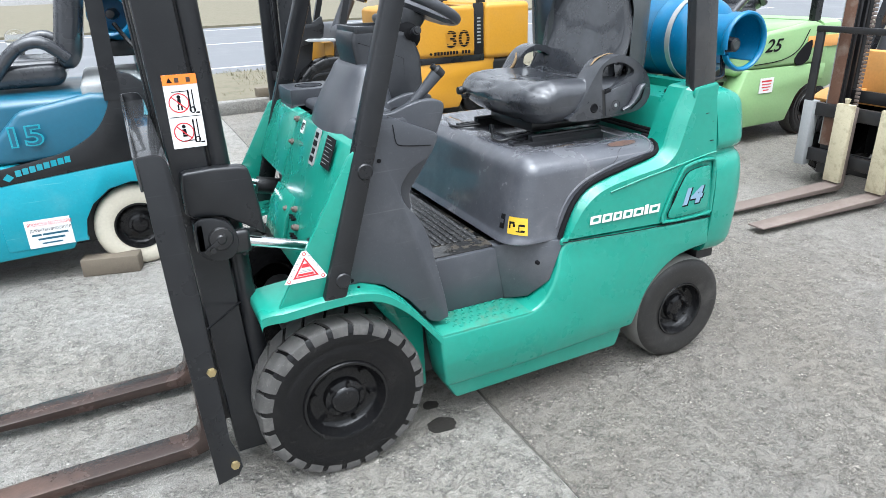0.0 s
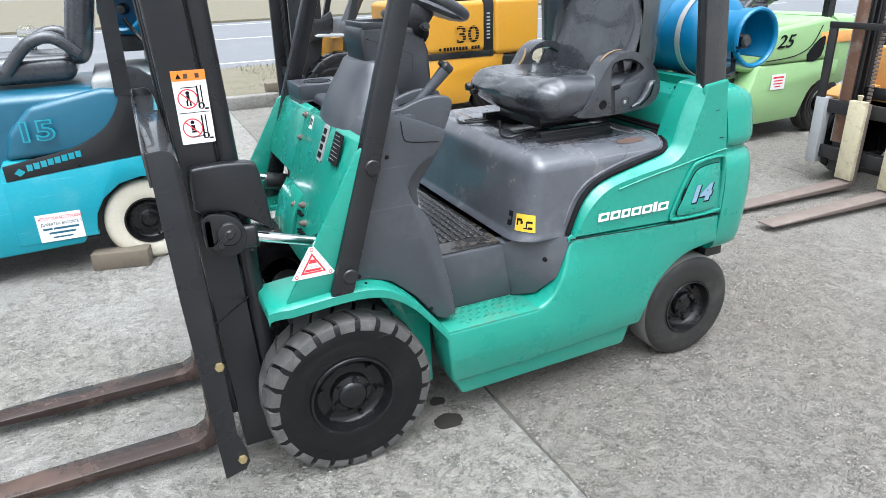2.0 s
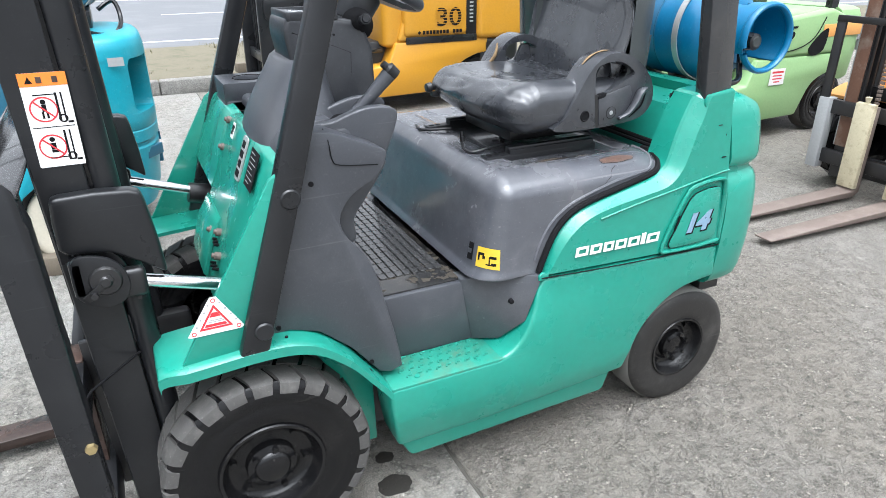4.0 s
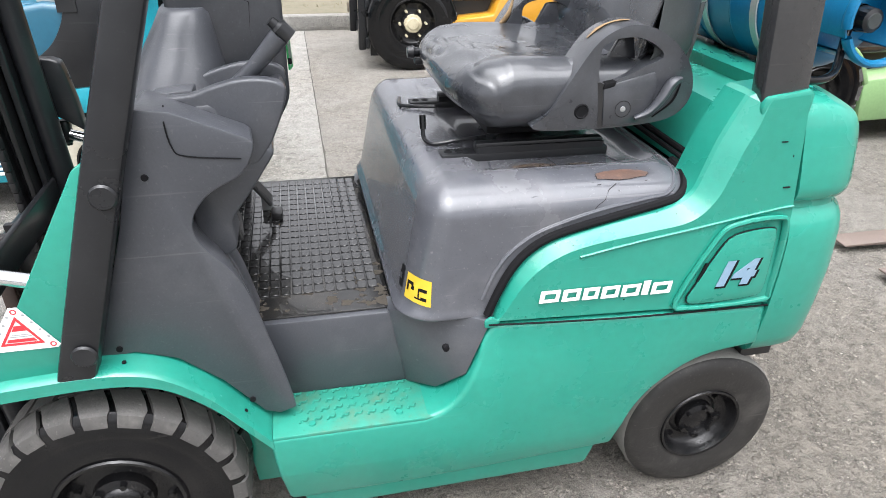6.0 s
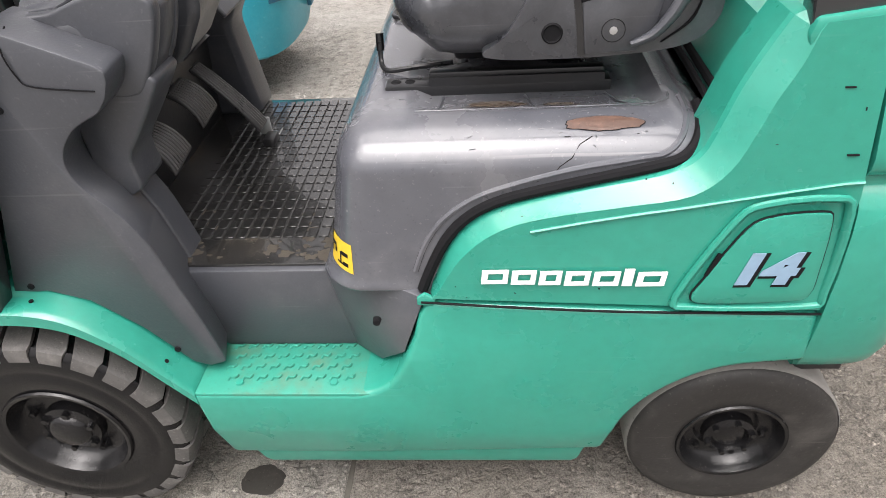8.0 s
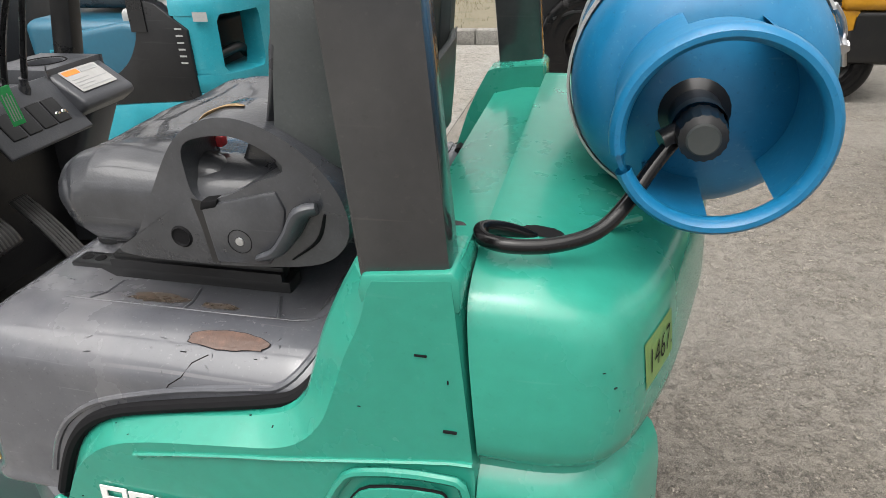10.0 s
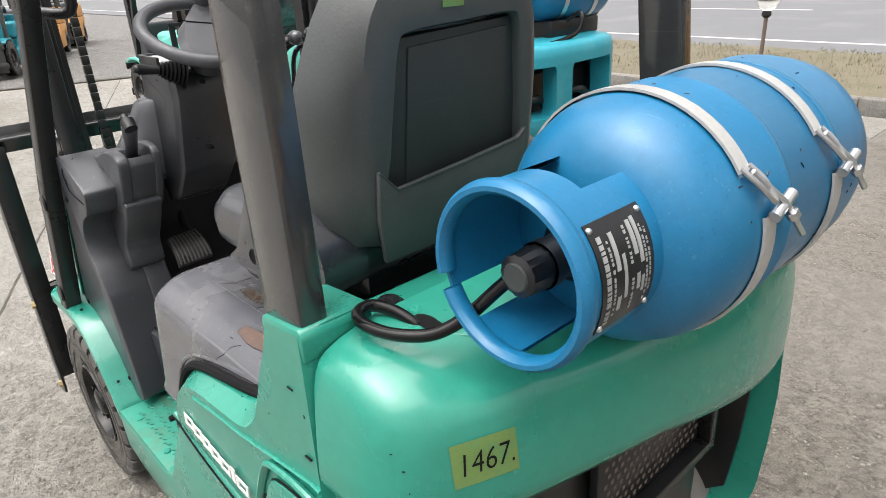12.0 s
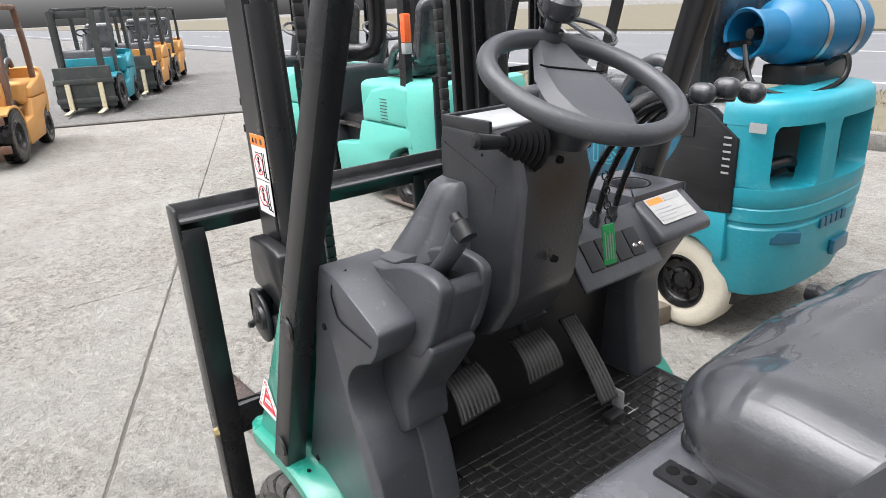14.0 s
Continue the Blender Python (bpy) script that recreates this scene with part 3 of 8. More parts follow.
# wheels
FW_R, RW_R = 0.268, 0.214
for s in (-1, 1):
    tyre_wheel(TRUCK, (0.0, s * 0.447, FW_R - 0.004), s, FW_R, 0.165, 0.132, RUBBER, TREAD, RIM, lugs=24, hub_out=-0.004, label="black front wheel with chunky dusty tread")
    tyre_wheel(TRUCK, (1.412, s * 0.422, RW_R - 0.003), s, RW_R, 0.145, 0.108, DUSTY_RUBBER, SMOOTH_TREAD, RIM, hub_out=-0.02, name="rear_wheel", label="small rear wheel with worn smooth tread")
part("front_axle", tube([(0, -0.4, 0.26), (0, 0.4, 0.26)], 0.07, 16), STEEL_BLACK, TRUCK)
part("rear_axle", box(1.34, 1.48, -0.36, 0.36, 0.15, 0.29, 0.02), STEEL_BLACK, TRUCK)
part("underbody", box(0.22, 1.30, -0.36, 0.36, 0.16, 0.60, 0.03), STEEL_BLACK, TRUCK)
part("rear_underbody", box(1.26, 1.60, -0.30, 0.30, 0.20, 0.86, 0.03), STEEL_BLACK, TRUCK)

# skirts and upper side panels
arch = flat_spline([(1.140, 0.225), (1.170, 0.335), (1.232, 0.420), (1.330, 0.480), (1.470, 0.500)], 5)
SKIRT = [(0.322, 0.408), (0.334, 0.29), (0.350, 0.195)] + [(0.64, 0.195)] + arch + [(1.466, 0.612), (0.812, 0.630), (0.792, 0.600)] + flat_spline([(0.780, 0.548), (0.745, 0.470), (0.705, 0.425), (0.660, 0.408)], 4)
PANEL = [(0.812, 0.634), (1.466, 0.616), (1.468, 0.840), (1.442, 1.108), (1.336, 1.100)] + flat_spline(
    [(1.320, 1.094), (1.296, 1.050), (1.272, 0.998), (1.254, 0.945), (1.236, 0.898), (1.200, 0.871), (1.120, 0.851), (1.003, 0.826), (0.920, 0.801), (0.862, 0.752), (0.822, 0.670)], 4)
FACET = [(0.820, 0.640), (1.460, 0.622), (1.462, 0.840), (1.437, 1.100), (1.352, 1.092)] + flat_spline(
    [(1.346, 1.080), (1.334, 1.038), (1.312, 0.990), (1.296, 0.944), (1.270, 0.886), (1.222, 0.846), (1.130, 0.829), (1.005, 0.807), (0.932, 0.780), (0.875, 0.730), (0.834, 0.660)], 4)


def panel_bm(s):
    """A side panel: flat below, with a sloping facet along the hood."""
    rows = []
    for y, k in ((0.40, 0.0), (0.494, 0.0), (0.503, 0.10), (0.530, 0.88), (0.535, 1.0)):
        rows.append([Vector((a[0] + (c[0] - a[0]) * k, s * y, a[1] + (c[1] - a[1]) * k)) for a, c in zip(PANEL, FACET)])
    return loft(rows)


def tuck(bm, s):
    """The skirt's lower edge turns inwards; the upper edge of the panel leans in."""
    for v in bm.verts:
        z, y = v.co.z, v.co.y
        if z < 0.30:
            v.co.y = y - s * min(0.30 - z, 0.2) * 0.20 if abs(y) > 0.44 else y
        if z > 0.72 and abs(y) > 0.44:
            v.co.y = y - s * (z - 0.72) * 0.055
        if z > 0.50 and abs(y) > 0.44 and v.co.x < 1.20:
            v.co.y -= s * 0.020 * min(1.0, (1.20 - v.co.x) / 0.42) ** 1.3 * min(1.0, (z - 0.50) / 0.10)
    return bm


def sliced(bm):
    """Cuts across the long faces, so that they bend where the sheet does."""
    for axis, places in ((Vector((0, 0, 1)), (0.30, 0.50, 0.55, 0.60)), (Vector((1, 0, 0)), (0.85, 0.95, 1.05, 1.20))):
        for at in places:
            bmesh.ops.bisect_plane(bm, geom=bm.verts[:] + bm.edges[:] + bm.faces[:], plane_co=axis * at, plane_no=axis)
    return bm


for s in (-1, 1):
    outer, inner = s * 0.535, s * 0.395
    part("skirt", tuck(sliced(prism(SKIRT, "y", outer, inner, 0.012, 3)), s), GREEN, TRUCK)
    part("skirt_base", prism([(0.355, 0.20), (1.135, 0.225), (1.10, 0.125), (0.40, 0.115)], "y", s * 0.485, s * 0.36, 0.015), GREEN, TRUCK)
    panel = part("side_panel", finish(tuck(panel_bm(s), s), 16), GREEN, TRUCK)
    if s < 0:
        SIDE_PANEL = panel

# pressed line and raised frame round the small hatch on the left panel
part("crease", tube(on_surface(spline([(0.985, -0.56, 0.782), (1.10, -0.56, 0.806), (1.27, -0.56, 0.836), (1.458, -0.56, 0.864)], 5), SIDE_PANEL, -0.001), 0.0060, 8, flat=0.6), GREEN, SIDE_PANEL)
hatch = flat_spline([(1.248, 0.655), (1.262, 0.690), (1.300, 0.772), (1.332, 0.808), (1.412, 0.818), (1.430, 0.800), (1.436, 0.700), (1.434, 0.660), (1.410, 0.645), (1.275, 0.641)], 3, True)
part("hatch_frame", tube([(x, -0.5335, z) for x, z in flat_spline([(1.226, 0.655), (1.290, 0.800), (1.330, 0.832), (1.425, 0.840), (1.452, 0.815), (1.456, 0.660), (1.436, 0.632), (1.250, 0.632)], 3, True)], 0.008, 8, closed=True, flat=0.8), GREEN, SIDE_PANEL)
part("hatch", prism(hatch, "y", -0.539, -0.528, 0.003), GREEN, SIDE_PANEL)
part("hatch_gap", tube([(x, -0.5345, z) for x, z in hatch], 0.0022, 6, closed=True), INK_VOID, SIDE_PANEL)
part("hatch_latch", prism([(1.262, 0.700), (1.270, 0.699), (1.283, 0.742), (1.276, 0.744)], "y", -0.5375, -0.534), INK_VOID, SIDE_PANEL, "black slot of the hatch latch")
part("model_number", moved(lettering("14", 0.080, 0.0006, 0.22, 1.22, 0.0042), SIDE(1.296, -0.5412, 0.688)), SILVER, SIDE_PANEL, "silver blue model number 14")
part("model_number_edge", moved(lettering("14", 0.080, 0.0004, 0.22, 1.22, 0.0070), SIDE(1.2995, -0.5402, 0.685)), INK_VOID, SIDE_PANEL, "dark edge of the number")
x = 0.905
for k, wide in enumerate((0.044, 0.040, 0.036, 0.040, 0.042, 0.016, 0.046)):
    hi = 0.708 + (0.006 if k == 5 else 0)
    dent = 0.020 * max((1.20 - x - wide) / 0.42, 0.0) ** 1.3
    pts = [(x, 0.679), (x + wide, 0.679), (x + wide + 0.003, hi), (x + 0.003, hi)]
    if k == 5:
        mark = prism(pts, "y", -0.5362 + dent, -0.5345 + dent)
    else:
        mark = ring_plate(pts, [(x + 0.011, 0.6865), (x + wide - 0.008, 0.6865), (x + wide - 0.006, hi - 0.0075), (x + 0.013, hi - 0.0075)], "y", -0.5362 + dent, -0.5345 + dent)
    part("maker_mark", mark, WHITE, SIDE_PANEL, "white block of the maker's mark")
    x += wide + 0.0055
part("clip", prism([(0.792, 0.624), (0.822, 0.622), (0.826, 0.638), (0.806, 0.650), (0.792, 0.640)], "y", -0.517, -0.508, 0.003), GREEN, SIDE_PANEL)
part("seam", tube([(0.80, -0.517, 0.632), (0.95, -0.5275, 0.628), (1.1, -0.5335, 0.623), (1.2, -0.536, 0.621), (1.466, -0.536, 0.614)], 0.0022, 6, 4), INK_VOID, SIDE_PANEL)
for i, (px, pz, w) in enumerate(((1.425, 0.905, 0.016), (1.395, 1.005, 0.014))):
    part("chip", box(px, px + w, -0.5360 + (pz - 0.72) * 0.055, -0.532 + max(pz - 0.72, 0) * 0.055, pz, pz + 0.002), INK_VOID, SIDE_PANEL)

# counterweight
CW_PLAN = [(1.464, -0.521), (1.540, -0.520), (1.590, -0.508), (1.622, -0.478), (1.648, -0.425), (1.678, -0.345), (1.710, -0.220), (1.742, -0.070), (1.758, 0.080),
           (1.758, 0.200), (1.742, 0.330), (1.705, 0.430), (1.645, 0.490), (1.570, 0.518), (1.464, 0.521)]
CW_LINE = spline([(x, y, 0) for x, y in CW_PLAN], 5)


def cw_ring(z, inset, k0=0, k1=None, front=1.464):
    """The counterweight's outline at a height, set in by some way."""
    pts = []
    line = CW_LINE
    for k in range(k0, len(line) if k1 is None else k1):
        d = (line[min(k + 1, len(line) - 1)] - line[max(k - 1, 0)]).normalized()
        p = line[k] - Vector((d.y, -d.x, 0)) * min(inset, 0.022)
        if inset > 0.022:
            p = p + (Vector((1.50, p.y * 0.2, 0)) - p).normalized() * (inset - 0.022)
        lean = 0.040 * max(z - 0.80, 0)
        y = p.y - math.copysign(lean, p.y) * min(1, abs(p.y) / 0.4)
        rise = 0.030 * max(0.0, min(1.0, (1.62 - p.x) / 0.10)) * max(0.0, min(1.0, (z - 0.98) / 0.07))
        drop = 0.105 * max(0.0, min(1.0, (p.y + 0.10) / 0.48)) * max(0.0, min(1.0, (0.94 - z) / 0.08))
        edge_x = front + 0.004 - 0.10 * max(z - 0.855, 0)
        pts.append(Vector((p.x if k0 + 3 < k < len(line) - 4 else max(p.x - (front - edge_x), edge_x), y, z + rise - (drop if k0 == 0 and k1 is None else 0.0))))
    front = min(front + 0.004 - 0.10 * max(z - 0.855, 0), front)
    return pts + [Vector((front, pts[-1].y, pts[-1].z)), Vector((front, pts[0].y, pts[0].z))]


levels = [(0.858, 0.060), (0.861, 0.016), (0.868, 0.000), (0.882, -0.008), (0.90, -0.010), (0.94, -0.007), (0.99, -0.001), (1.014, 0.004), (1.028, 0.010), (1.038, 0.018), (1.044, 0.030), (1.050, 0.055), (1.060, 0.11)]
CW = part("counterweight", loft([cw_ring(z, i) for z, i in levels]), GREEN, TRUCK)
cut = [k for k, p in enumerate(CW_LINE) if p.y > -0.365][0]
cut2 = [k for k, p in enumerate(CW_LINE) if p.y > 0.435][0]
for s, (k0, k1) in ((-1, (0, cut)), (1, (cut2, None))):
    rows = []
    for z, i in ((0.455, 0.045), (0.460, 0.018), (0.478, 0.000), (0.51, -0.010), (0.60, -0.019), (0.70, -0.022), (0.78, -0.017), (0.815, -0.011), (0.834, -0.002), (0.846, 0.012), (0.870, 0.016)):
        rows.append(cw_ring(z - (0.16 * (0.87 - z) / 0.40 if s > 0 else 0), i, k0, k1))
    part("weight_pillar", loft(rows), GREEN, CW)
part("recess_side", prism([(1.49, 0.30), (1.595, 0.30), (1.645, 0.345), (1.662, 0.50), (1.670, 0.65), (1.674, 0.86), (1.49, 0.86)], "y", 0.424, 0.4335), STEEL_BLACK, CW)
part("rear_frame", box(1.585, 1.610, -0.33, 0.33, 0.20, 0.862), STEEL_BLACK, CW)
part("grille_recess", box(1.50, 1.585, -0.46, 0.46, 0.40, 0.862), STEEL_BLACK, CW, "black radiator opening")
holes = []
for i in range(17):
    for j in range(9):
        holes.append(box(1.6375, 1.6388, -0.09 + i * 0.020 + (0.01 if j % 2 else 0), -0.081 + i * 0.020 + (0.01 if j % 2 else 0), 0.60 + j * 0.02, 0.609 + j * 0.02))
part("grille_plate", box(1.62, 1.638, -0.11, 0.26, 0.585, 0.80, 0.004), BLACK, CW, "black perforated radiator plate")
tagged(part("grille_hole", joined(*holes), WORN_STEEL, CW), kind="stuff")
part("grille_frame", joined(box(1.63, 1.665, -0.30, 0.285, 0.562, 0.585, 0.004), box(1.63, 1.665, 0.262, 0.285, 0.585, 0.82, 0.004)), BLACK, CW)
part("tow_pin", tube([(1.66, 0.0, 0.40), (1.66, 0.0, 0.56)], 0.018, 12), STEEL_BLACK, CW)
# the tape with the yard number, on the rounded rear corner
tape_m = facing((1.654, -0.446, 0.934), (0.050, 0.098, 0.004), (-0.04, 0.03, 1))
part("number_tape", draped(moved(grid(0.092, 0.064), tape_m), CW, 0.0012), TAPE, CW, "yellowed masking tape with a handwritten number")
part("tape_number", draped(moved(lettering("1467.", 0.046, 0.0, 0.12, 0.80, -0.0003), tape_m @ Matrix.Translation((0.006, 0.016, 0.0))), CW, 0.0024), INK_VOID, CW, "handwritten black number 1467.")
rnd = random.Random(21)
for k in range(46):
    if k < 22:
        p0, ob = Vector((rnd.uniform(0.86, 1.45), -0.54, rnd.uniform(0.45, 1.04))), SIDE_PANEL
    else:
        p0, ob = Vector((rnd.uniform(1.49, 1.72), -0.52 + rnd.random() ** 2 * 0.3, rnd.uniform(0.88, 1.0))), CW
    if (k < 22 and p0.z < 0.64) or ob is CW and (p0.x < 1.56 or p0.y > -0.46):
        continue
    a = rnd.random() * 6.28
    d = Vector((math.cos(a), 0.2, math.sin(a))) * rnd.uniform(0.001, 0.006)
    part("chip", tube(on_surface([p0, p0 + d * 0.5, p0 + d], ob, 0.0002), rnd.uniform(0.0006, 0.0013), 5), INK_VOID, ob)
part("fuel_cap", lathe([(0.026, 1.05), (0.025, 1.064), (0.019, 1.065), (0.017, 1.072), (0.0, 1.073)], (1.400, -0.335, 0), "z", 20), BLACK, TRUCK)

# deck between hood and counterweight
part("rear_deck", loft([[Vector(p) for p in ((1.285, y, 0.90), (1.300, y, 0.985), (1.335, y, 1.045), (1.40, y, 1.060), (1.482, y, 1.062), (1.482, y, 0.90))] for y in (-0.44, -0.2, 0.2, 0.44)]), GREEN, TRUCK)
# Black film: hose hole and the shade beneath the hose, put in as colour.
part("hose_slot", draped(moved(rag(0, 0, 0.026, 0.014, 3.0, 0.12), Matrix.Translation((1.520, -0.356, 1.12))), CW, 0.0012), INK_VOID, TRUCK, "black patch for the hose hole and the shade under the hose")
part("hose_clip", joined(tube([(1.54, -0.36, 1.072), (1.60, -0.30, 1.075), (1.63, -0.27, 1.07)], 0.006, 8), tube([(1.535, -0.345, 1.07), (1.59, -0.285, 1.072)], 0.005, 8)), GREEN, TRUCK)

# hood
def hood_shape(x, y, z):
    t = (z - 0.52) / 0.40
    front = max(0.0, 1 - (x - 0.60) / 0.16)
    x += 0.075 * max(t, 0) * front
    if z < 0.66:
        z = 0.66 - (0.66 - z) * (0.25 if x < 0.78 else 0.8)
    y *= 1.0 - 0.05 * max(0.0, t - 0.2) * (1 if z > 0.6 else 0)
    if z > 0.905 and 0.80 < x < 1.20 and -0.37 < y < 0.37:
        z -= 0.012
    return x, y, z


HOOD_OB = part("hood", rbox((0.600, -0.494, 0.52), (1.292, 0.494, 0.925), (0.10, 0.10, 0.06), 5, 20, hood_shape), HOOD, TRUCK, "scuffed grey plastic engine hood")
for s in (-1, 1):
    lip = [(1.236, 0.34, 0.93), (1.235, 0.385, 0.93), (1.228, 0.43, 0.92), (1.212, 0.468, 0.908), (1.185, 0.49, 0.897), (1.150, 0.49, 0.889), (1.083, 0.49, 0.876), (1.007, 0.49, 0.857), (0.928, 0.49, 0.834), (0.885, 0.49, 0.814), (0.840, 0.49, 0.778), (0.810, 0.49, 0.730), (0.792, 0.49, 0.680)]
    seal = [(1.264, 0.36, 0.93), (1.260, 0.42, 0.927), (1.248, 0.462, 0.912), (1.229, 0.49, 0.894), (1.196, 0.50, 0.881), (1.118, 0.50, 0.861), (1.001, 0.50, 0.836), (0.916, 0.50, 0.811), (0.858, 0.50, 0.763), (0.822, 0.50, 0.695), (0.802, 0.50, 0.645)]
    for name, pts, lift, r, mat, note in (("hood_lip", lip, -0.0015, 0.0060, HOOD, ""), ("hood_seal", seal, 0.005, 0.0095, INK_VOID, "black rubber edge seal")):
        line = on_surface(spline([(x, s * y, z) for x, y, z in pts], 5), HOOD_OB, lift)
        for turn in range(5):
            line = [line[0]] + [(p + q * 2 + w) / 4 for p, q, w in zip(line, line[1:], line[2:])] + [line[-1]]
        part(name, tube(line, r, 8), mat, HOOD_OB, note)
part("rear_seal", joined(tube([(1.287, -0.43, 0.932), (1.292, 0, 0.934), (1.287, 0.43, 0.932)], 0.008, 8, 3), tube([(1.270, -0.43, 0.926), (1.275, 0, 0.928), (1.270, 0.43, 0.926)], 0.006, 8, 3)), INK_VOID, HOOD_OB)
RUST_SPOT = material("burnt_brown_mark", (0.075, 0.043, 0.032), 0.4, dirt=0.9, dirt_colour=(0.16, 0.085, 0.058), scale=26, grain=160, bump=0.2, speck=0.5)
part("worn_patch", draped(moved(rag(0, 0, 0.060, 0.018, 2.0, 0.16), Matrix.Translation((1.102, -0.430, 0.93))), HOOD_OB, 0.0016), RUST_SPOT, HOOD_OB, "burnt brown worn patch")
part("worn_patch_edge", draped(moved(rag(0, 0, 0.0618, 0.0192, 2.0, 0.16), Matrix.Translation((1.102, -0.430, 0.93))), HOOD_OB, 0.0009), INK_VOID, HOOD_OB)
rnd = random.Random(5)
for k in range(34):
    a = rnd.random() * 6.28
    if k < 12:
        p0 = Vector((1.102 + 0.075 * math.cos(a) * rnd.uniform(0.9, 1.25), -0.430 + 0.030 * math.sin(a) * rnd.uniform(0.9, 1.5), 0.93))
    else:
        p0 = Vector((rnd.uniform(0.70, 1.25), rnd.uniform(-0.49, -0.30), rnd.uniform(0.86, 0.93)))
    a = rnd.random() * 6.28
    d = Vector((math.cos(a), 0.5 * math.sin(a), 0)) * rnd.uniform(0.003, 0.012)
    part("scuff", tube(on_surface([p0, p0 + d * 0.5, p0 + d], HOOD_OB, 0.0001), rnd.uniform(0.0005, 0.0010), 5), rnd.choice((INK_VOID, GREY, GREY)), HOOD_OB)
part("hood_crack", tube(on_surface([(1.082, -0.455, 0.92), (1.062, -0.468, 0.91), (1.050, -0.480, 0.89), (1.032, -0.49, 0.875), (1.020, -0.495, 0.858), (0.995, -0.495, 0.848)], HOOD_OB, 0.0), 0.0009, 5), INK_VOID, HOOD_OB, "thin crack in the plastic")
part("hood_recess_edge", tube(on_surface([(0.80, -0.372, 0.92), (0.95, -0.373, 0.92), (1.10, -0.373, 0.92), (1.20, -0.368, 0.92), (1.215, -0.33, 0.92)], HOOD_OB, 0.0003), 0.0018, 6, 3, flat=0.5), HOOD, HOOD_OB)
OILY = material("brown_oil_smear", (0.075, 0.056, 0.042), 0.25, dirt=1.0, dirt_colour=(0.125, 0.115, 0.112), scale=22, grain=90, bump=0.05, speck=0.4)
for cx, cy, rx, ry, key in ((0.935, -0.338, 0.050, 0.014, 4.0), (1.045, -0.345, 0.030, 0.010, 6.0)):
    part("oil_smear", draped(moved(rag(0, 0, rx, ry, key, 0.5), Matrix.Translation((cx, cy, 0.93))), HOOD_OB, 0.0008), OILY, HOOD_OB, "brown oily smear")
for x0, x1 in ((0.845, 0.838), (0.985, 1.0), (1.12, 1.15)):
    part("panel_line", tube(on_surface([(x0, -0.30, 0.92), ((x0 + x1) / 2, -0.335, 0.92), (x1, -0.370, 0.92)], HOOD_OB, 0.0002), 0.0028, 6, flat=0.4), GREY, HOOD_OB)
st = facing((0.645, -0.424, 0.668), (0.042, -0.050, 0.0), (0.012, 0.0, 1))
part("warning_sticker", draped(moved(grid(0.064, 0.060), st), HOOD_OB, 0.0012), YELLOW_FILM, HOOD_OB, "yellow hood warning sticker")
for a, c, d, e in ((0.006, 0.011, 0.020, 0.044), (0.011, 0.024, 0.036, 0.044), (0.020, 0.027, 0.026, 0.036), (0.036, 0.040, 0.012, 0.036), (0.040, 0.056, 0.030, 0.038), (0.044, 0.056, 0.010, 0.018), (0.030, 0.044, 0.010, 0.014)):
    part("sticker_print", draped(moved(grid(c - a, e - d, 3, 3), st @ Matrix.Translation((a, d, 0))), HOOD_OB, 0.0019), INK_VOID, HOOD_OB)
lt = facing((0.618, -0.386, 0.680), (0.025, -0.032, 0), (0.012, 0, 1))
part("hood_latch", draped(moved(grid(0.030, 0.052, 4, 4), lt), HOOD_OB, 0.0012), INK_VOID, HOOD_OB, "black hood latch recess")
part("latch_grip", draped(moved(grid(0.022, 0.014, 4, 4), lt @ Matrix.Translation((0.004, 0.020, 0))), HOOD_OB, 0.0040), GREY, HOOD_OB)

# floor, mat, step, riser
FLOOR_Z = 0.612
part("floor_plate", box(0.14, 0.625, -0.388, 0.40, 0.585, FLOOR_Z, 0.004), STEEL_BLACK, TRUCK)
MATP = part("floor_mat", box(0.165, 0.612, -0.385, 0.385, FLOOR_Z, FLOOR_Z + 0.006, 0.002), MAT, TRUCK, "worn black rubber floor mat with mud")
rib = finish(box(0, 0.0205, 0, 0.0305, 0, 0.0042, 0.0008, 1))
rib.materials.append(MAT)
for i in range(14):
    for j in range(19):
        ob = new("mat_rib", rib)
        ob.parent = MATP
        ob.location = (0.245 + i * 0.0250, -0.300 + j * 0.0350, FLOOR_Z + 0.0055)
MUD = material("dry_mud", (0.048, 0.040, 0.030), 0.9, dirt=0.9, dirt_colour=(0.020, 0.018, 0.015), scale=40, grain=160, bump=0.5)
rnd = random.Random(4)
for k in range(64):
    cx, cy = 0.60 - 0.32 * rnd.random() ** 1.6, rnd.uniform(-0.374, -0.350) + (rnd.random() ** 2.5) * 0.19
    part("mud_patch", blot(cx, cy, 0.0015 + 0.014 * rnd.random() ** 2.2, FLOOR_Z + 0.004, FLOOR_Z + rnd.uniform(0.0064, 0.0074), k, 0.9), MUD, MATP, "dried mud at the mat's edge")
STUD = finish(tube([(-0.011, -0.003, 0.001), (-0.004, 0.003, 0.003), (0.004, -0.003, 0.003), (0.011, 0.003, 0.001)], 0.0030, 6, 2))
STUD.materials.append(STEP_GREEN)
RISER = [(0.235, 0.612), (0.612, 0.612), (0.655, 0.600), (0.655, 0.41), (0.36, 0.41), (0.30, 0.46)]
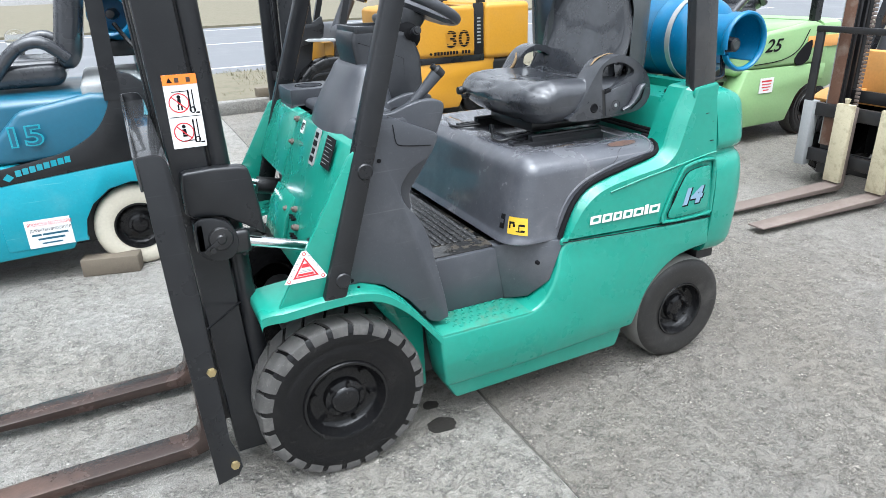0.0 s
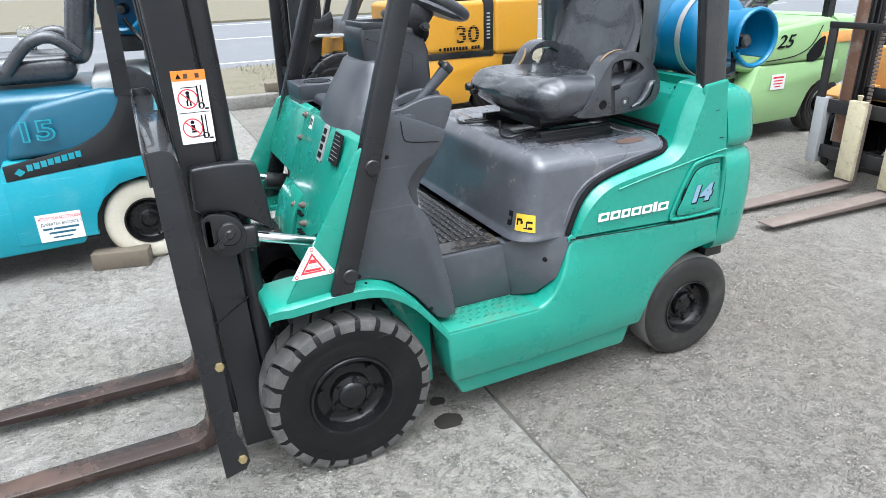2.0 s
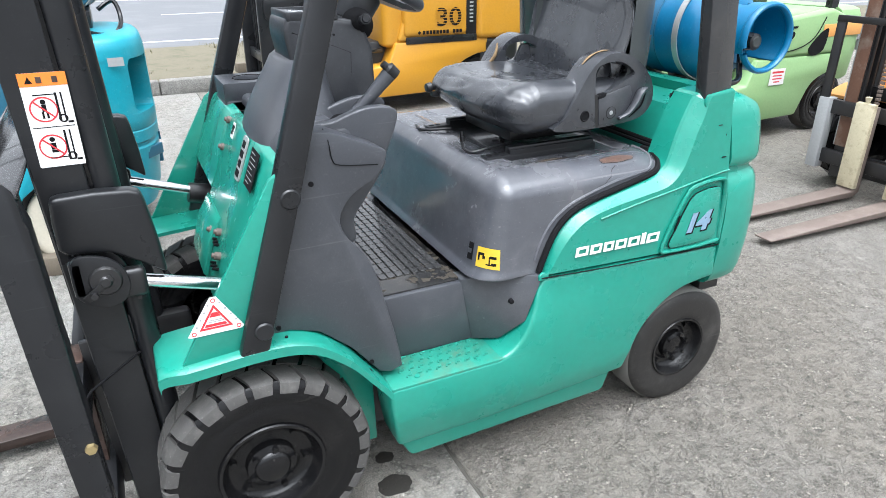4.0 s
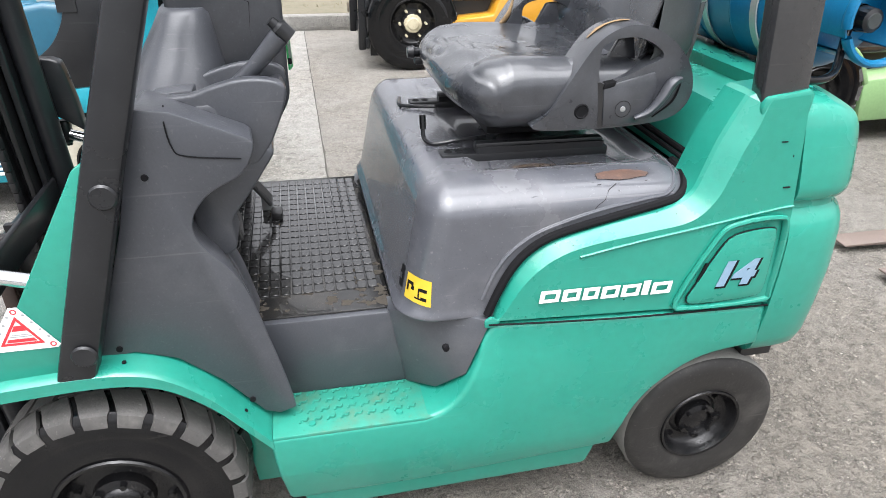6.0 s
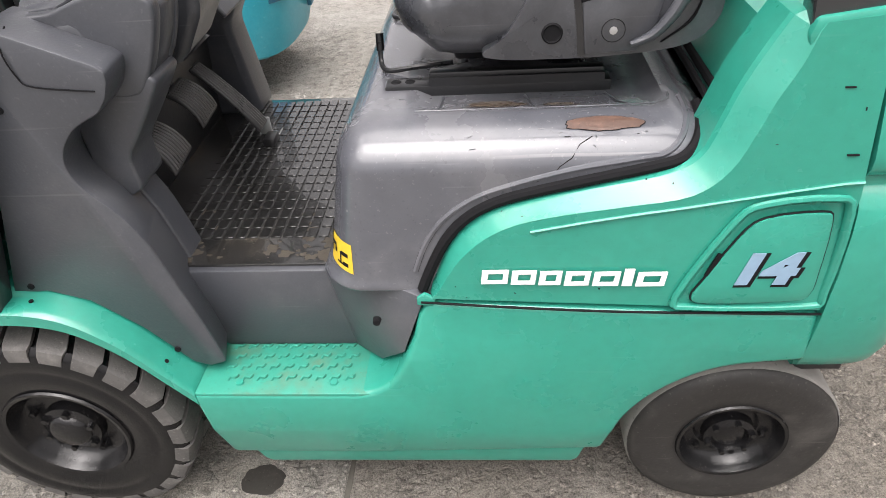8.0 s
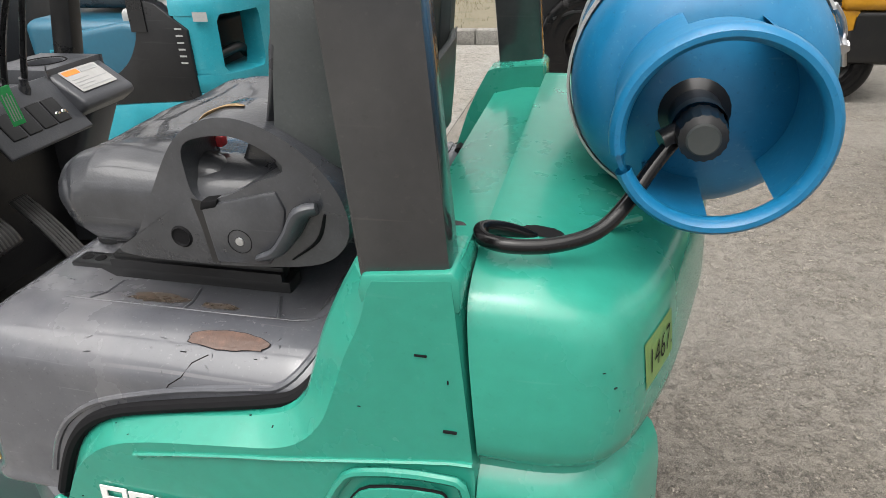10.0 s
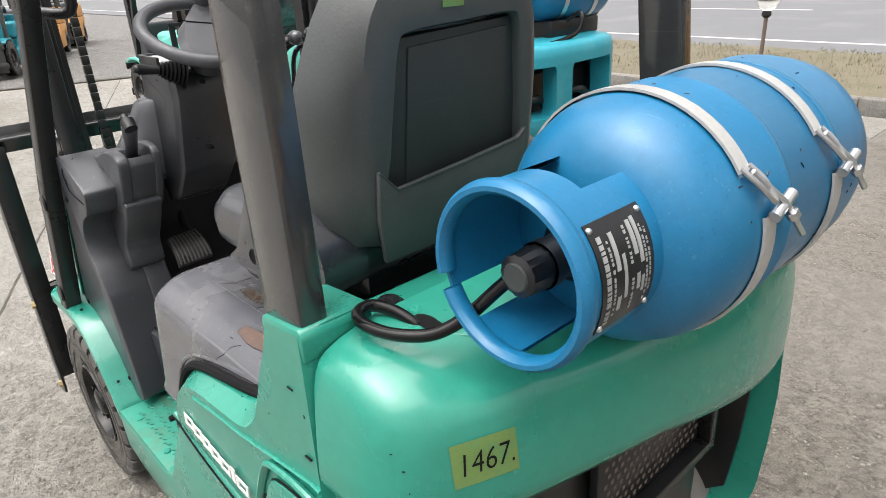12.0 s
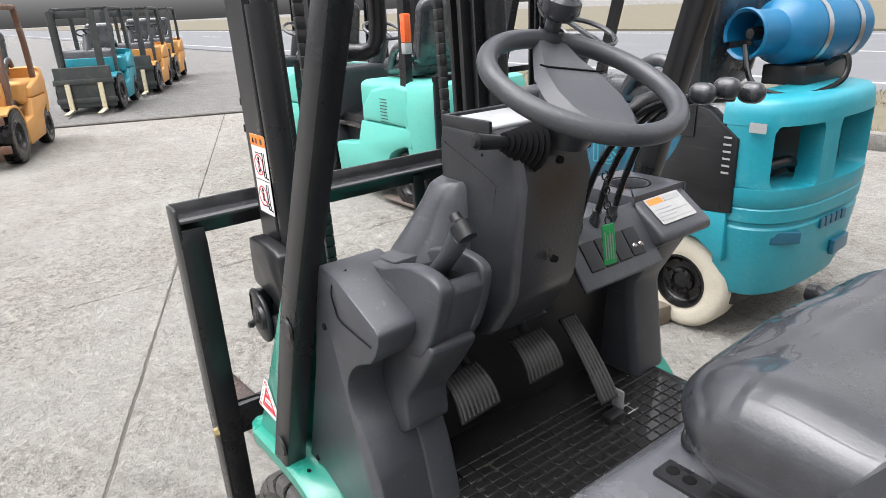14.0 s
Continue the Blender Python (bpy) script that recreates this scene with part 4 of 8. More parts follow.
for s in (-1, 1):
    part("step_riser", prism(RISER, "y", s * 0.400, s * 0.36, 0.008), GREY, TRUCK, "charcoal plastic step riser")
    face = [(0.600, 0.399, 0.618), (0.690, 0.455, 0.645), (0.806, 0.517, 0.640), (0.757, 0.512, 0.500), (0.700, 0.462, 0.430), (0.640, 0.402, 0.410)]
    trim = bmesh.new()
    front = [trim.verts.new((x, s * y, z)) for x, y, z in face]
    back = [trim.verts.new((x, s * (y - 0.06), z)) for x, y, z in face]
    for q in ((0, 1, 4, 5), (1, 2, 3, 4)):
        trim.faces.new([front[k] for k in q])
        trim.faces.new([back[k] for k in q])
    for k in range(6):
        j = (k + 1) % 6
        trim.faces.new((front[k], front[j], back[j], back[k]))
    bmesh.ops.recalc_face_normals(trim, faces=trim.faces)
    part("corner_trim", bevelled(trim, 0.005, 2, 12), GREY, TRUCK, "charcoal plastic corner trim")
    part("step_plate", box(0.33, 0.715, s * 0.533, s * 0.37, 0.400, 0.4105, 0.003), STEP_GREEN, TRUCK)
    for i in range(9):
        for j in range(4):
            x0, y0 = 0.385 + i * 0.030 + (0.012 if j % 2 else 0), s * (0.405 + j * 0.029)
            ob = new("step_stud", STUD)
            ob.parent = TRUCK
            ob.matrix_basis = Matrix.Translation((x0, y0, 0.410)) @ Matrix.Rotation(radians(25), 4, "Z")
    for sx in (0.415, 0.607):
        part("step_screw", lathe([(0.009, 0.410), (0.0075, 0.4145), (0.0, 0.415)], (sx, s * 0.505, 0), "z", 10), GREEN, TRUCK)
    part("trim_screw", lathe([(0.0, s * 0.508), (0.007, s * 0.5055), (0.008, s * 0.495)], (0.712, 0, 0.572), "y", 12), INK_VOID, TRUCK)

# fenders
FEND = [(-0.222, 0.598), (-0.205, 0.618), (-0.10, 0.628), (0.02, 0.634), (0.10, 0.626), (0.16, 0.600), (0.225, 0.545), (0.285, 0.470), (0.330, 0.412)]
for s in (-1, 1):
    ctr = flat_spline(FEND, 4)
    rings = []
    for x, z in ctr:
        yo, yi = s * 0.535, s * 0.335
        if x < -0.16:
            yo = s * (0.535 - (-0.16 - x) * 0.35)
        rings.append([Vector((x, yi, z - 0.012)), Vector((x, yi, z)), Vector((x, yo + s * -0.012, z)), Vector((x, yo, z - 0.008)), Vector((x + 0.002, yo, z - 0.034)), Vector((x + 0.002, yo - s * 0.006, z - 0.034)), Vector((x, yo - s * 0.010, z - 0.014))])
    part("fender", loft(rings), GREEN, TRUCK)
    for hx, hz in ((0.075, 0.634), (0.283, 0.474)):
        part("fender_hole", moved(lathe([(0.0, 0.0012), (0.0042, 0.001), (0.0042, -0.002)], (0, 0, 0), "z", 12), Matrix.Translation((hx, s * 0.505, hz)) @ Matrix.Rotation(0.0 if hx < 0.1 else radians(50), 4, "Y")), INK_VOID, TRUCK)
    part("wheel_house", prism([(0.10, 0.60), (0.20, 0.56), (0.32, 0.41), (0.325, 0.15), (0.27, 0.15), (0.25, 0.36), (0.16, 0.50)], "y", s * 0.40, s * 0.32, 0.004), GREEN, TRUCK)
    # triangular plate beside the mast
    part("cheek_plate", prism([(-0.165, 0.622), (0.0, 0.632), (0.112, 1.0), (0.118, 1.035), (0.098, 1.045), (0.075, 1.03)], "y", s * 0.512, s * 0.497, 0.003), GREEN, TRUCK)

tri_m = SIDE(-0.142, -0.5135, 0.692)
part("tyre_sticker", moved(prism([(0, 0.003), (0.008, 0), (0.118, 0.0), (0.124, 0.006), (0.072, 0.092), (0.058, 0.092)], "z", 0, 0.001), tri_m), WHITE, TRUCK, "white triangular load sticker with red print")
inner = [(0.026, 0.013), (0.100, 0.013), (0.064, 0.074)]
part("sticker_triangle", moved(joined(ring_plate(inner, [(0.034, 0.0175), (0.092, 0.0175), (0.064, 0.065)], "z", 0.001, 0.0018), prism([(0.038, 0.0195), (0.088, 0.0195), (0.084, 0.026), (0.042, 0.026)], "z", 0.001, 0.0018),
     prism([(0.052, 0.043), (0.076, 0.043), (0.070, 0.054), (0.058, 0.054)], "z", 0.001, 0.0018)), tri_m), RED, TRUCK)
part("sticker_scale", moved(bars([(0.024 + 0.010 * k - 0.004, 0.024 + 0.010 * k, 0.026 + 0.0165 * k - 0.004, 0.026 + 0.0165 * k) for k in range(4)] + [(0.106 - 0.010 * k, 0.110 - 0.010 * k, 0.024 + 0.0165 * k, 0.028 + 0.0165 * k) for k in range(4)] + [(0.046, 0.082, 0.030, 0.0315), (0.050, 0.078, 0.034, 0.0355)]), tri_m @ Matrix.Translation((0, 0, 0.001))), DULL_GREY, TRUCK)
for cx, cz in ((0.014, 0.0085), (0.112, 0.0085), (0.0645, 0.0835)):
    part("sticker_dot", moved(lathe([(0.0055, 0.001), (0.0055, 0.0017), (0.0035, 0.0017), (0.0035, 0.001)], (cx, cz, 0), "z", 12), tri_m), RED, TRUCK)

# green front cowl, facing the mast
part("front_cowl", prism([(-0.055, 0.62), (-0.02, 0.74), (0.045, 0.90), (0.092, 1.02), (0.105, 1.042), (0.13, 1.05), (0.20, 1.05), (0.20, 1.03), (0.12, 1.02), (0.06, 0.90), (0.0, 0.74), (-0.03, 0.62)], "y", -0.468, 0.12, 0.004), GREEN, TRUCK)
part("front_cowl_side", prism([(0.015, 0.83), (0.092, 1.02), (0.105, 1.042), (0.13, 1.05), (0.20, 1.05), (0.20, 1.03), (0.12, 1.02), (0.035, 0.83)], "y", 0.12, 0.50, 0.004), GREEN, TRUCK)
part("dark_engine_bay", box(0.10, 0.14, 0.10, 0.49, 0.60, 0.95), STEEL_BLACK, TRUCK)
part("bay_bracket", joined(box(0.02, 0.10, 0.16, 0.18, 0.70, 0.74, 0.004), tube([(0.06, 0.22, 0.62), (0.05, 0.24, 0.80), (0.09, 0.26, 0.90)], 0.014, 8, 4), tube([(0.07, 0.30, 0.62), (0.06, 0.31, 0.86)], 0.02, 10)), STEEL_BLACK, TRUCK)
part("cowl_flange", prism([(-0.050, 0.64), (-0.020, 0.742), (0.012, 0.80), (0.006, 0.81), (-0.032, 0.75), (-0.062, 0.65)], "y", -0.10, 0.14, 0.003), GREEN, TRUCK)
nrm = facing((0.061, -0.275, 0.955), (0, -1, 0), (0.38, 0, 1))
part("spec_plate", moved(sheet(0.085, 0.095, 0.0015), nrm @ Matrix.Translation((0, 0, 0.004))), INK_VOID, TRUCK, "black specification plate")
part("plate_print", moved(bars([(0.010 + 0.0, 0.050 + 0.012 * (k % 3), 0.084 - k * 0.012, 0.0855 - k * 0.012) for k in range(7)]), nrm @ Matrix.Translation((0, 0, 0.0058))), DULL_GREY, TRUCK)
vent = facing((0.060, -0.135, 0.930), (0, -1, 0), (0.38, 0, 1))
part("cowl_vent", moved(sheet(0.052, 0.118, 0.004, 0.006), vent @ Matrix.Translation((0, 0, 0.003))), DULL_GREY, TRUCK, "bare metal vent grille")
part("vent_slot", moved(bars([(0.008 + 0.004 * (k % 2), 0.044 - 0.004 * (k % 2), 0.010 + k * 0.026, 0.028 + k * 0.026) for k in range(4)], 0.002), vent @ Matrix.Translation((0, 0, 0.0066))), INK_VOID, TRUCK)
part("cowl_label", moved(sheet(0.034, 0.044), facing((0.094, 0.045, 0.992), (0, -1, 0), (0.4, 0, 1)) @ Matrix.Translation((0, 0, 0.012))), WHITE, TRUCK, "small white label")
part("label_mark", moved(bars([(0.005, 0.009, 0.010, 0.036), (0.013, 0.020, 0.020, 0.036), (0.013, 0.016, 0.010, 0.020), (0.023, 0.030, 0.012, 0.022), (0.025, 0.031, 0.024, 0.036)]), facing((0.094, 0.045, 0.992), (0, -1, 0), (0.4, 0, 1)) @ Matrix.Translation((0, 0, 0.0135))), INK_VOID, TRUCK)
for by, bz, bx in ((-0.14, 0.785, -0.010), (-0.205, 0.745, -0.030), (-0.06, 0.765, -0.020), (0.10, 0.955, 0.062), (0.11, 1.03, 0.092)):
    m = facing((bx, by, bz), (0, -1, 0), (0.38, 0, 1))
    part("cowl_bolt", moved(lathe([(0.0, 0.012), (0.006, 0.011), (0.007, 0.005), (0.011, 0.004), (0.011, -0.012)], (0, 0, 0), "z", 10), m), WORN_STEEL, TRUCK)
    if bz < 0.79 and by < -0.1:
        for k in range(5):
            part("cowl_hole", moved(lathe([(0.0, 0.0045), (0.004, 0.004), (0.004, -0.01)], (-0.022 + 0.011 * k, -0.028 - 0.006 * (k % 2), 0), "z", 8), m), INK_VOID, TRUCK)

# overhead guard posts
for s in (-1, 1):
    def rail(x, z, w, d, y):
        return [Vector((x, y - d / 2, z)), Vector((x + w, y - d / 2, z)), Vector((x + w, y + d / 2, z)), Vector((x, y + d / 2, z))]
    yb, yt = s * 0.512, s * 0.455
    post = loft([rail(-0.042, 0.618, 0.070, 0.046, yb), rail(0.085, 1.02, 0.066, 0.046, s * 0.498), rail(0.255, 1.54, 0.060, 0.046, yt), rail(0.420, 2.04, 0.058, 0.046, s * 0.425)])
    part("front_post", bevelled(post, 0.008, 2, 40), BLACK, TRUCK, "black overhead guard post")
    for bx, bz in ((0.030 + 0.002, 0.678), (0.1265, 0.985)):
        part("post_cap", lathe([(0.0, s * 0.004), (0.020, s * 0.004), (0.0235, 0.0)], (bx - 0.01, s * (0.5355 if bz < 0.8 else 0.5235), bz), "y", 20), BLACK, TRUCK)
    rear = loft([rail(1.340, 1.04, 0.101, 0.044, s * 0.487), rail(1.306, 1.47, 0.101, 0.044, s * 0.472), rail(1.262, 2.04, 0.098, 0.044, s * 0.452)])
    part("rear_post", bevelled(rear, 0.006, 2, 40), POST, TRUCK, "black overhead guard post")
    part("post_collar", prism([(1.334, 1.075), (1.340, 1.098), (1.438, 1.110), (1.447, 1.100), (1.446, 1.06), (1.34, 1.05)], "y", s * 0.514, s * 0.425, 0.005), GREEN, TRUCK)
    part("guard_side_rail", tube([(0.44, s * 0.425, 2.05), (1.31, s * 0.452, 2.05)], 0.03, 10), BLACK, TRUCK)
for x in (0.44, 1.31):
    part("guard_cross_rail", tube([(x, -0.44, 2.05), (x, 0.44, 2.05)], 0.03, 10), BLACK, TRUCK)
part("front_handle", tube([(0.18, -0.415, 1.47), (0.23, -0.36, 1.47), (0.25, -0.36, 1.55), (0.27, -0.38, 1.62), (0.27, -0.43, 1.62)], 0.014, 10, 4), BLACK, TRUCK)

# left cowl with the parking lever
COWL = [(0.020, 0.622), (0.115, 0.90), (0.160, 1.076), (0.166, 1.108), (0.180, 1.117), (0.234, 1.110), (0.352, 1.060), (0.364, 1.050), (0.362, 1.034), (0.350, 1.008)] + flat_spline(
    [(0.330, 0.985), (0.278, 0.958), (0.245, 0.918), (0.240, 0.880), (0.258, 0.842), (0.292, 0.800), (0.322, 0.735), (0.345, 0.640), (0.372, 0.520), (0.385, 0.440)], 4) + [(0.350, 0.428), (0.318, 0.440), (0.245, 0.535), (0.165, 0.606), (0.090, 0.632)]


def cowl_lean(bm):
    for v in bm.verts:
        if v.co.y > -0.41:
            v.co.x -= 0.035 * max(0.0, min(1.0, (v.co.x - 0.16) / 0.15)) * (1 if v.co.z < 0.98 else 0.3)
    return bm


LCOWL = part("left_cowl", cowl_lean(prism(COWL, "y", -0.476, -0.350, 0.0045, 2, 20)), GREY, TRUCK, "charcoal plastic cowl beside the step")
part("cowl_inner", prism([(x - (0.028 if x > 0.2 else 0.0), min(z, 1.06)) for x, z in COWL if z > 0.56], "y", -0.36, -0.295, 0.016, 3, 20), GREY, TRUCK)
for sx, sz in ((0.176, 0.997), (0.064, 0.645), (0.296, 0.478)):
    part("cowl_screw", lathe([(0.0, -0.4795), (0.006, -0.479), (0.007, -0.474)], (sx, 0, sz), "y", 12), INK_VOID, LCOWL)
part("cowl_cover_gap", tube([(0.222, -0.445, 1.113), (0.224, -0.4772, 1.092), (0.230, -0.4775, 1.048), (0.250, -0.4775, 1.032), (0.340, -0.4772, 1.022)], 0.0013, 6, 4), INK_VOID, LCOWL)
near = [(0.172, 1.085), (0.190, 1.108), (0.258, 1.114), (0.300, 1.128), (0.345, 1.139), (0.390, 1.139), (0.420, 1.129), (0.426, 1.108), (0.410, 1.060), (0.382, 1.005), (0.340, 0.975), (0.200, 1.000)]
far = [(x, z + (0.010 if z > 1.06 else 0.0)) for x, z in near]
slot = [(0.28 + (x - 0.28) * 0.90, min(z - 0.014, 1.112)) for x, z in near]
HOUSING = part("lever_housing", prism(flat_spline(near, 3, True), "y", -0.398, -0.368, 0.006, 3, 40), GREY, TRUCK, "charcoal parking lever housing")
# Slot filled with matte black, its shade put in as colour.
part("lever_slot", prism(slot, "y", -0.368, -0.312), INK_VOID, HOUSING, "black fill for the shaded lever slot")
part("housing_wall", prism(flat_spline(far, 3, True), "y", -0.312, -0.290, 0.006, 3, 40), GREY, HOUSING)
part("housing_end", prism([(0.416, 1.128), (0.4245, 1.108), (0.4085, 1.060), (0.381, 1.006), (0.352, 1.006), (0.378, 1.060), (0.394, 1.108), (0.396, 1.122)], "y", -0.372, -0.305, 0.004, 2), GREY, HOUSING)
part("housing_front", prism([(0.176, 1.090), (0.192, 1.112), (0.262, 1.118), (0.268, 1.06), (0.20, 1.04)], "y", -0.372, -0.305, 0.004, 2), GREY, HOUSING)
part("housing_stem", prism(flat_spline([(0.386, 1.010), (0.372, 0.965), (0.330, 0.905), (0.300, 0.860), (0.300, 0.800), (0.24, 0.80), (0.24, 1.0)], 3, True), "y", -0.396, -0.300, 0.010, 3, 40), GREY, HOUSING)
part("dash_side", prism([(0.12, 1.04), (0.15, 1.095), (0.30, 1.105), (0.33, 1.04)], "y", -0.40, -0.20, 0.015, 3), GREY, TRUCK)
LEV = part("parking_lever", tube([(0.330, -0.334, 1.105), (0.375, -0.340, 1.150), (0.425, -0.350, 1.205)], [0.017, 0.015, 0.019], 12), GREY, TRUCK, "charcoal parking brake lever")
part("lever_knob", lathe([(0.0, -0.018), (0.016, -0.016), (0.017, 0.01), (0.010, 0.016), (0.009, 0.028), (0.0, 0.03)], (0, 0, 0), "z", 14), BLACK, LEV).matrix_basis = facing((0.430, -0.351, 1.212), (0, 1, 0), (-0.72, 0, 0.69)) @ Matrix.Rotation(radians(-90), 4, "X")

# dashboard hump, column and steering wheel
CY = -0.130
def oval(cx, cy, a, b, z, n=28, p=2.8):
    out = []
    for k in range(n):
        t = 2 * math.pi * k / n
        c, s = math.cos(t), math.sin(t)
        out.append(Vector((cx + a * math.copysign(abs(c) ** (2 / p), c), cy + b * math.copysign(abs(s) ** (2 / p), s), z)))
    return out


part("dash_hump", loft([oval(0.215, -0.135, 0.115, 0.235, 1.03), oval(0.222, -0.135, 0.105, 0.215, 1.085), oval(0.235, -0.13, 0.085, 0.175, 1.15), oval(0.245, -0.13, 0.065, 0.150, 1.20), oval(0.250, -0.13, 0.055, 0.138, 1.228), oval(0.252, -0.13, 0.045, 0.126, 1.237)]), GREY, TRUCK, "charcoal dashboard hump")
part("dash_top", rbox((0.155, -0.30, 1.02), (0.30, 0.24, 1.080), 0.02, 3, 2), GREY, TRUCK)
COL = [(0.205, 1.300), (0.214, 1.338), (0.355, 1.328), (0.415, 1.318), (0.438, 1.250), (0.438, 1.06), (0.395, 0.985), (0.335, 0.965), (0.265, 1.04), (0.228, 1.14)]


def level(z, table):
    for (z0, v0), (z1, v1) in zip(table, table[1:]):
        if z <= z1:
            return v0 + (v1 - v0) * max(0.0, min(1.0, (z - z0) / (z1 - z0)))
    return table[-1][1]


def col_left(z):
    return level(z, ((0.98, -0.262), (1.10, -0.245), (1.29, -0.224), (1.34, -0.222)))


def taper(bm):
    for v in bm.verts:
        f = (v.co.y - CY + 0.128) / 0.256
        right = level(v.co.z, ((0.97, -0.112), (1.06, -0.088), (1.20, -0.050), (1.34, -0.046)))
        v.co.y = col_left(v.co.z) * (1 - f) + right * f
        v.co.x -= 0.020 * max(0.0, abs(f - 0.45) - 0.30) / 0.25 * (1 if v.co.x > 0.38 else 0)
    return bm


COLUMN = part("steering_column", taper(prism(COL, "y", CY - 0.128, CY + 0.128, 0.016, 4, 20)), DARK_PLASTIC, TRUCK, "charcoal steering column cover")
GC = -0.136
part("gauge_panel", moved(rbox((-0.052, -0.076, -0.004), (0.052, 0.076, 0.005), 0.004, 2, 2), Matrix.Translation((0.284, GC, 1.334)) @ Matrix.Rotation(radians(4.1), 4, "Y")), GAUGE, COLUMN, "pale gauge panel glass")
part("gauge_rim", joined(box(0.222, 0.345, GC - 0.086, GC - 0.077, 1.325, 1.347, 0.003), box(0.222, 0.345, GC + 0.077, GC + 0.086, 1.325, 1.347, 0.003), box(0.216, 0.228, GC - 0.086, GC + 0.086, 1.325, 1.347, 0.003)), DARK_PLASTIC, COLUMN)
for sx, sz in ((0.330, 1.289), (0.298, 1.213)):
    part("column_screw", lathe([(0.0, -0.002), (0.004, -0.0015), (0.005, 0.004)], (sx, col_left(sz), sz), "y", 10), INK_VOID, COLUMN)
part("column_seam", tube([(x, col_left(z) - 0.0002, z) for x, z in ((0.225, 1.300), (0.33, 1.262), (0.37, 1.245), (0.36, 1.10))], 0.0018, 6), INK_VOID, COLUMN)
for y, z in ((-0.150, 1.285), (-0.085, 1.300), (-0.160, 1.115)):
    part("column_hole", lathe([(0.0, 0.002), (0.006, 0.0015), (0.007, -0.006)], (0.4385, y, z), "x", 12), INK_VOID, COLUMN)
part("key_switch", joined(tube([(0.36, CY - 0.10, 1.0), (0.365, CY - 0.108, 0.975)], 0.0065, 8)), BRASS, COLUMN, "small brass fitting under the column")
# steering wheel, tilted towards the driver
WHEEL = assembly("steering_wheel", TRUCK)
WHEEL.matrix_basis = Matrix.Translation((0.452, CY + 0.012, 1.405)) @ Matrix.Rotation(radians(24), 4, "Y")
R = 0.155
part("wheel_rim", tube([(R * math.cos(a), R * math.sin(a), 0) for a in (2 * math.pi * k / 48 for k in range(48))], 0.0165, 12, closed=True), GREY, WHEEL)
pad = [(-0.153, 0.030, 0.004), (-0.13, 0.036, 0.010), (-0.09, 0.048, 0.014), (-0.03, 0.068, 0.014), (0.03, 0.074, 0.014), (0.08, 0.066, 0.014), (0.12, 0.046, 0.012), (0.153, 0.034, 0.004)]
part("spoke_pad", loft([[Vector(p) for p in ((-w, q, -0.002 - d), (-w * 0.75, q, 0.013 - d), (w * 0.75, q, 0.013 - d), (w, q, -0.002 - d), (w * 0.8, q, -0.014 - d), (-w * 0.8, q, -0.014 - d))] for q, w, d in pad]), GREY, WHEEL).matrix_basis = Matrix.Rotation(radians(248), 4, "Z")
part("pad_seam", tube([(-0.058, -0.045, 0.0025), (-0.045, -0.045, 0.0005), (0.045, -0.045, 0.0005), (0.058, -0.045, 0.0025)], 0.0016, 6), INK_VOID, WHEEL).matrix_basis = Matrix.Rotation(radians(248), 4, "Z")
part("wheel_boss", lathe([(0.0, -0.012), (0.05, -0.014), (0.06, -0.035), (0.052, -0.075), (0.045, -0.10)], (0, 0, 0), "z", 24), DARK_PLASTIC, WHEEL)
part("spinner_knob", joined(lathe([(0.0, 0.088), (0.022, 0.086), (0.036, 0.074), (0.038, 0.055), (0.030, 0.042), (0.014, 0.036), (0.014, 0.0)], (-0.144, 0.058, 0), "z", 20), lathe([(0.022, 0.020), (0.024, 0.0), (0.022, -0.02)], (-0.144, 0.058, 0), "z", 14)), VINYL, WHEEL, "black spinner knob")
# gear lever with rubber gaiter, at the left
part("direction_lever", joined(tube([(0.402, -0.235, 1.322), (0.394, -0.290, 1.331)], [0.010, 0.0135], 12), tube([(0.3945, -0.288, 1.3305), (0.393, -0.297, 1.332)], [0.0115, 0.009], 10)), BLACK, TRUCK, "black direction lever with a grey grip")
part("lever_gaiter", tube([(0.408 - 0.0006 * k, -0.182 - 0.0042 * k, 1.308 + 0.0011 * k) for k in range(15)], [0.042 - 0.0019 * k - (0.0052 if k % 2 else 0) for k in range(15)], 18), INK_VOID, TRUCK, "black ribbed rubber gaiter")
part("light_stalk", tube([(0.40, CY + 0.11, 1.31), (0.41, CY + 0.19, 1.335), (0.412, CY + 0.21, 1.342), (0.418, CY + 0.255, 1.350)], [0.009, 0.010, 0.017, 0.016], 10), BLACK, TRUCK, "grey light switch stalk")

# right console: cup holder, switches, hydraulic levers
CONS = [(0.10, 0.98), (0.11, 1.06), (0.28, 1.06), (0.286, 1.098), (0.372, 1.036), (0.374, 1.018), (0.33, 0.99)]
deck = flat_spline([(0.110, 0.255), (0.110, 0.420), (0.125, 0.431), (0.28, 0.431), (0.287, 0.42), (0.287, 0.255), (0.28, 0.246), (0.125, 0.246)], 4, True)
well = []
for px, py in deck:
    a = math.atan2(py - 0.338, px - 0.203)
    well.append((0.203 + 0.044 * math.cos(a), 0.338 + 0.044 * math.sin(a)))
CONSOLE = part("console", prism(CONS, "y", 0.245, 0.43, 0.012, 3, 20), GREY, TRUCK, "charcoal side console with cup holder")
part("switch_panel", moved(rbox((-0.006, -0.125, -0.075), (0.006, 0.125, 0.075), 0.005, 2, 2), Matrix.Translation((0.325, 0.125, 1.035)) @ Matrix.Rotation(radians(-38), 4, "Y")), GREY, TRUCK)
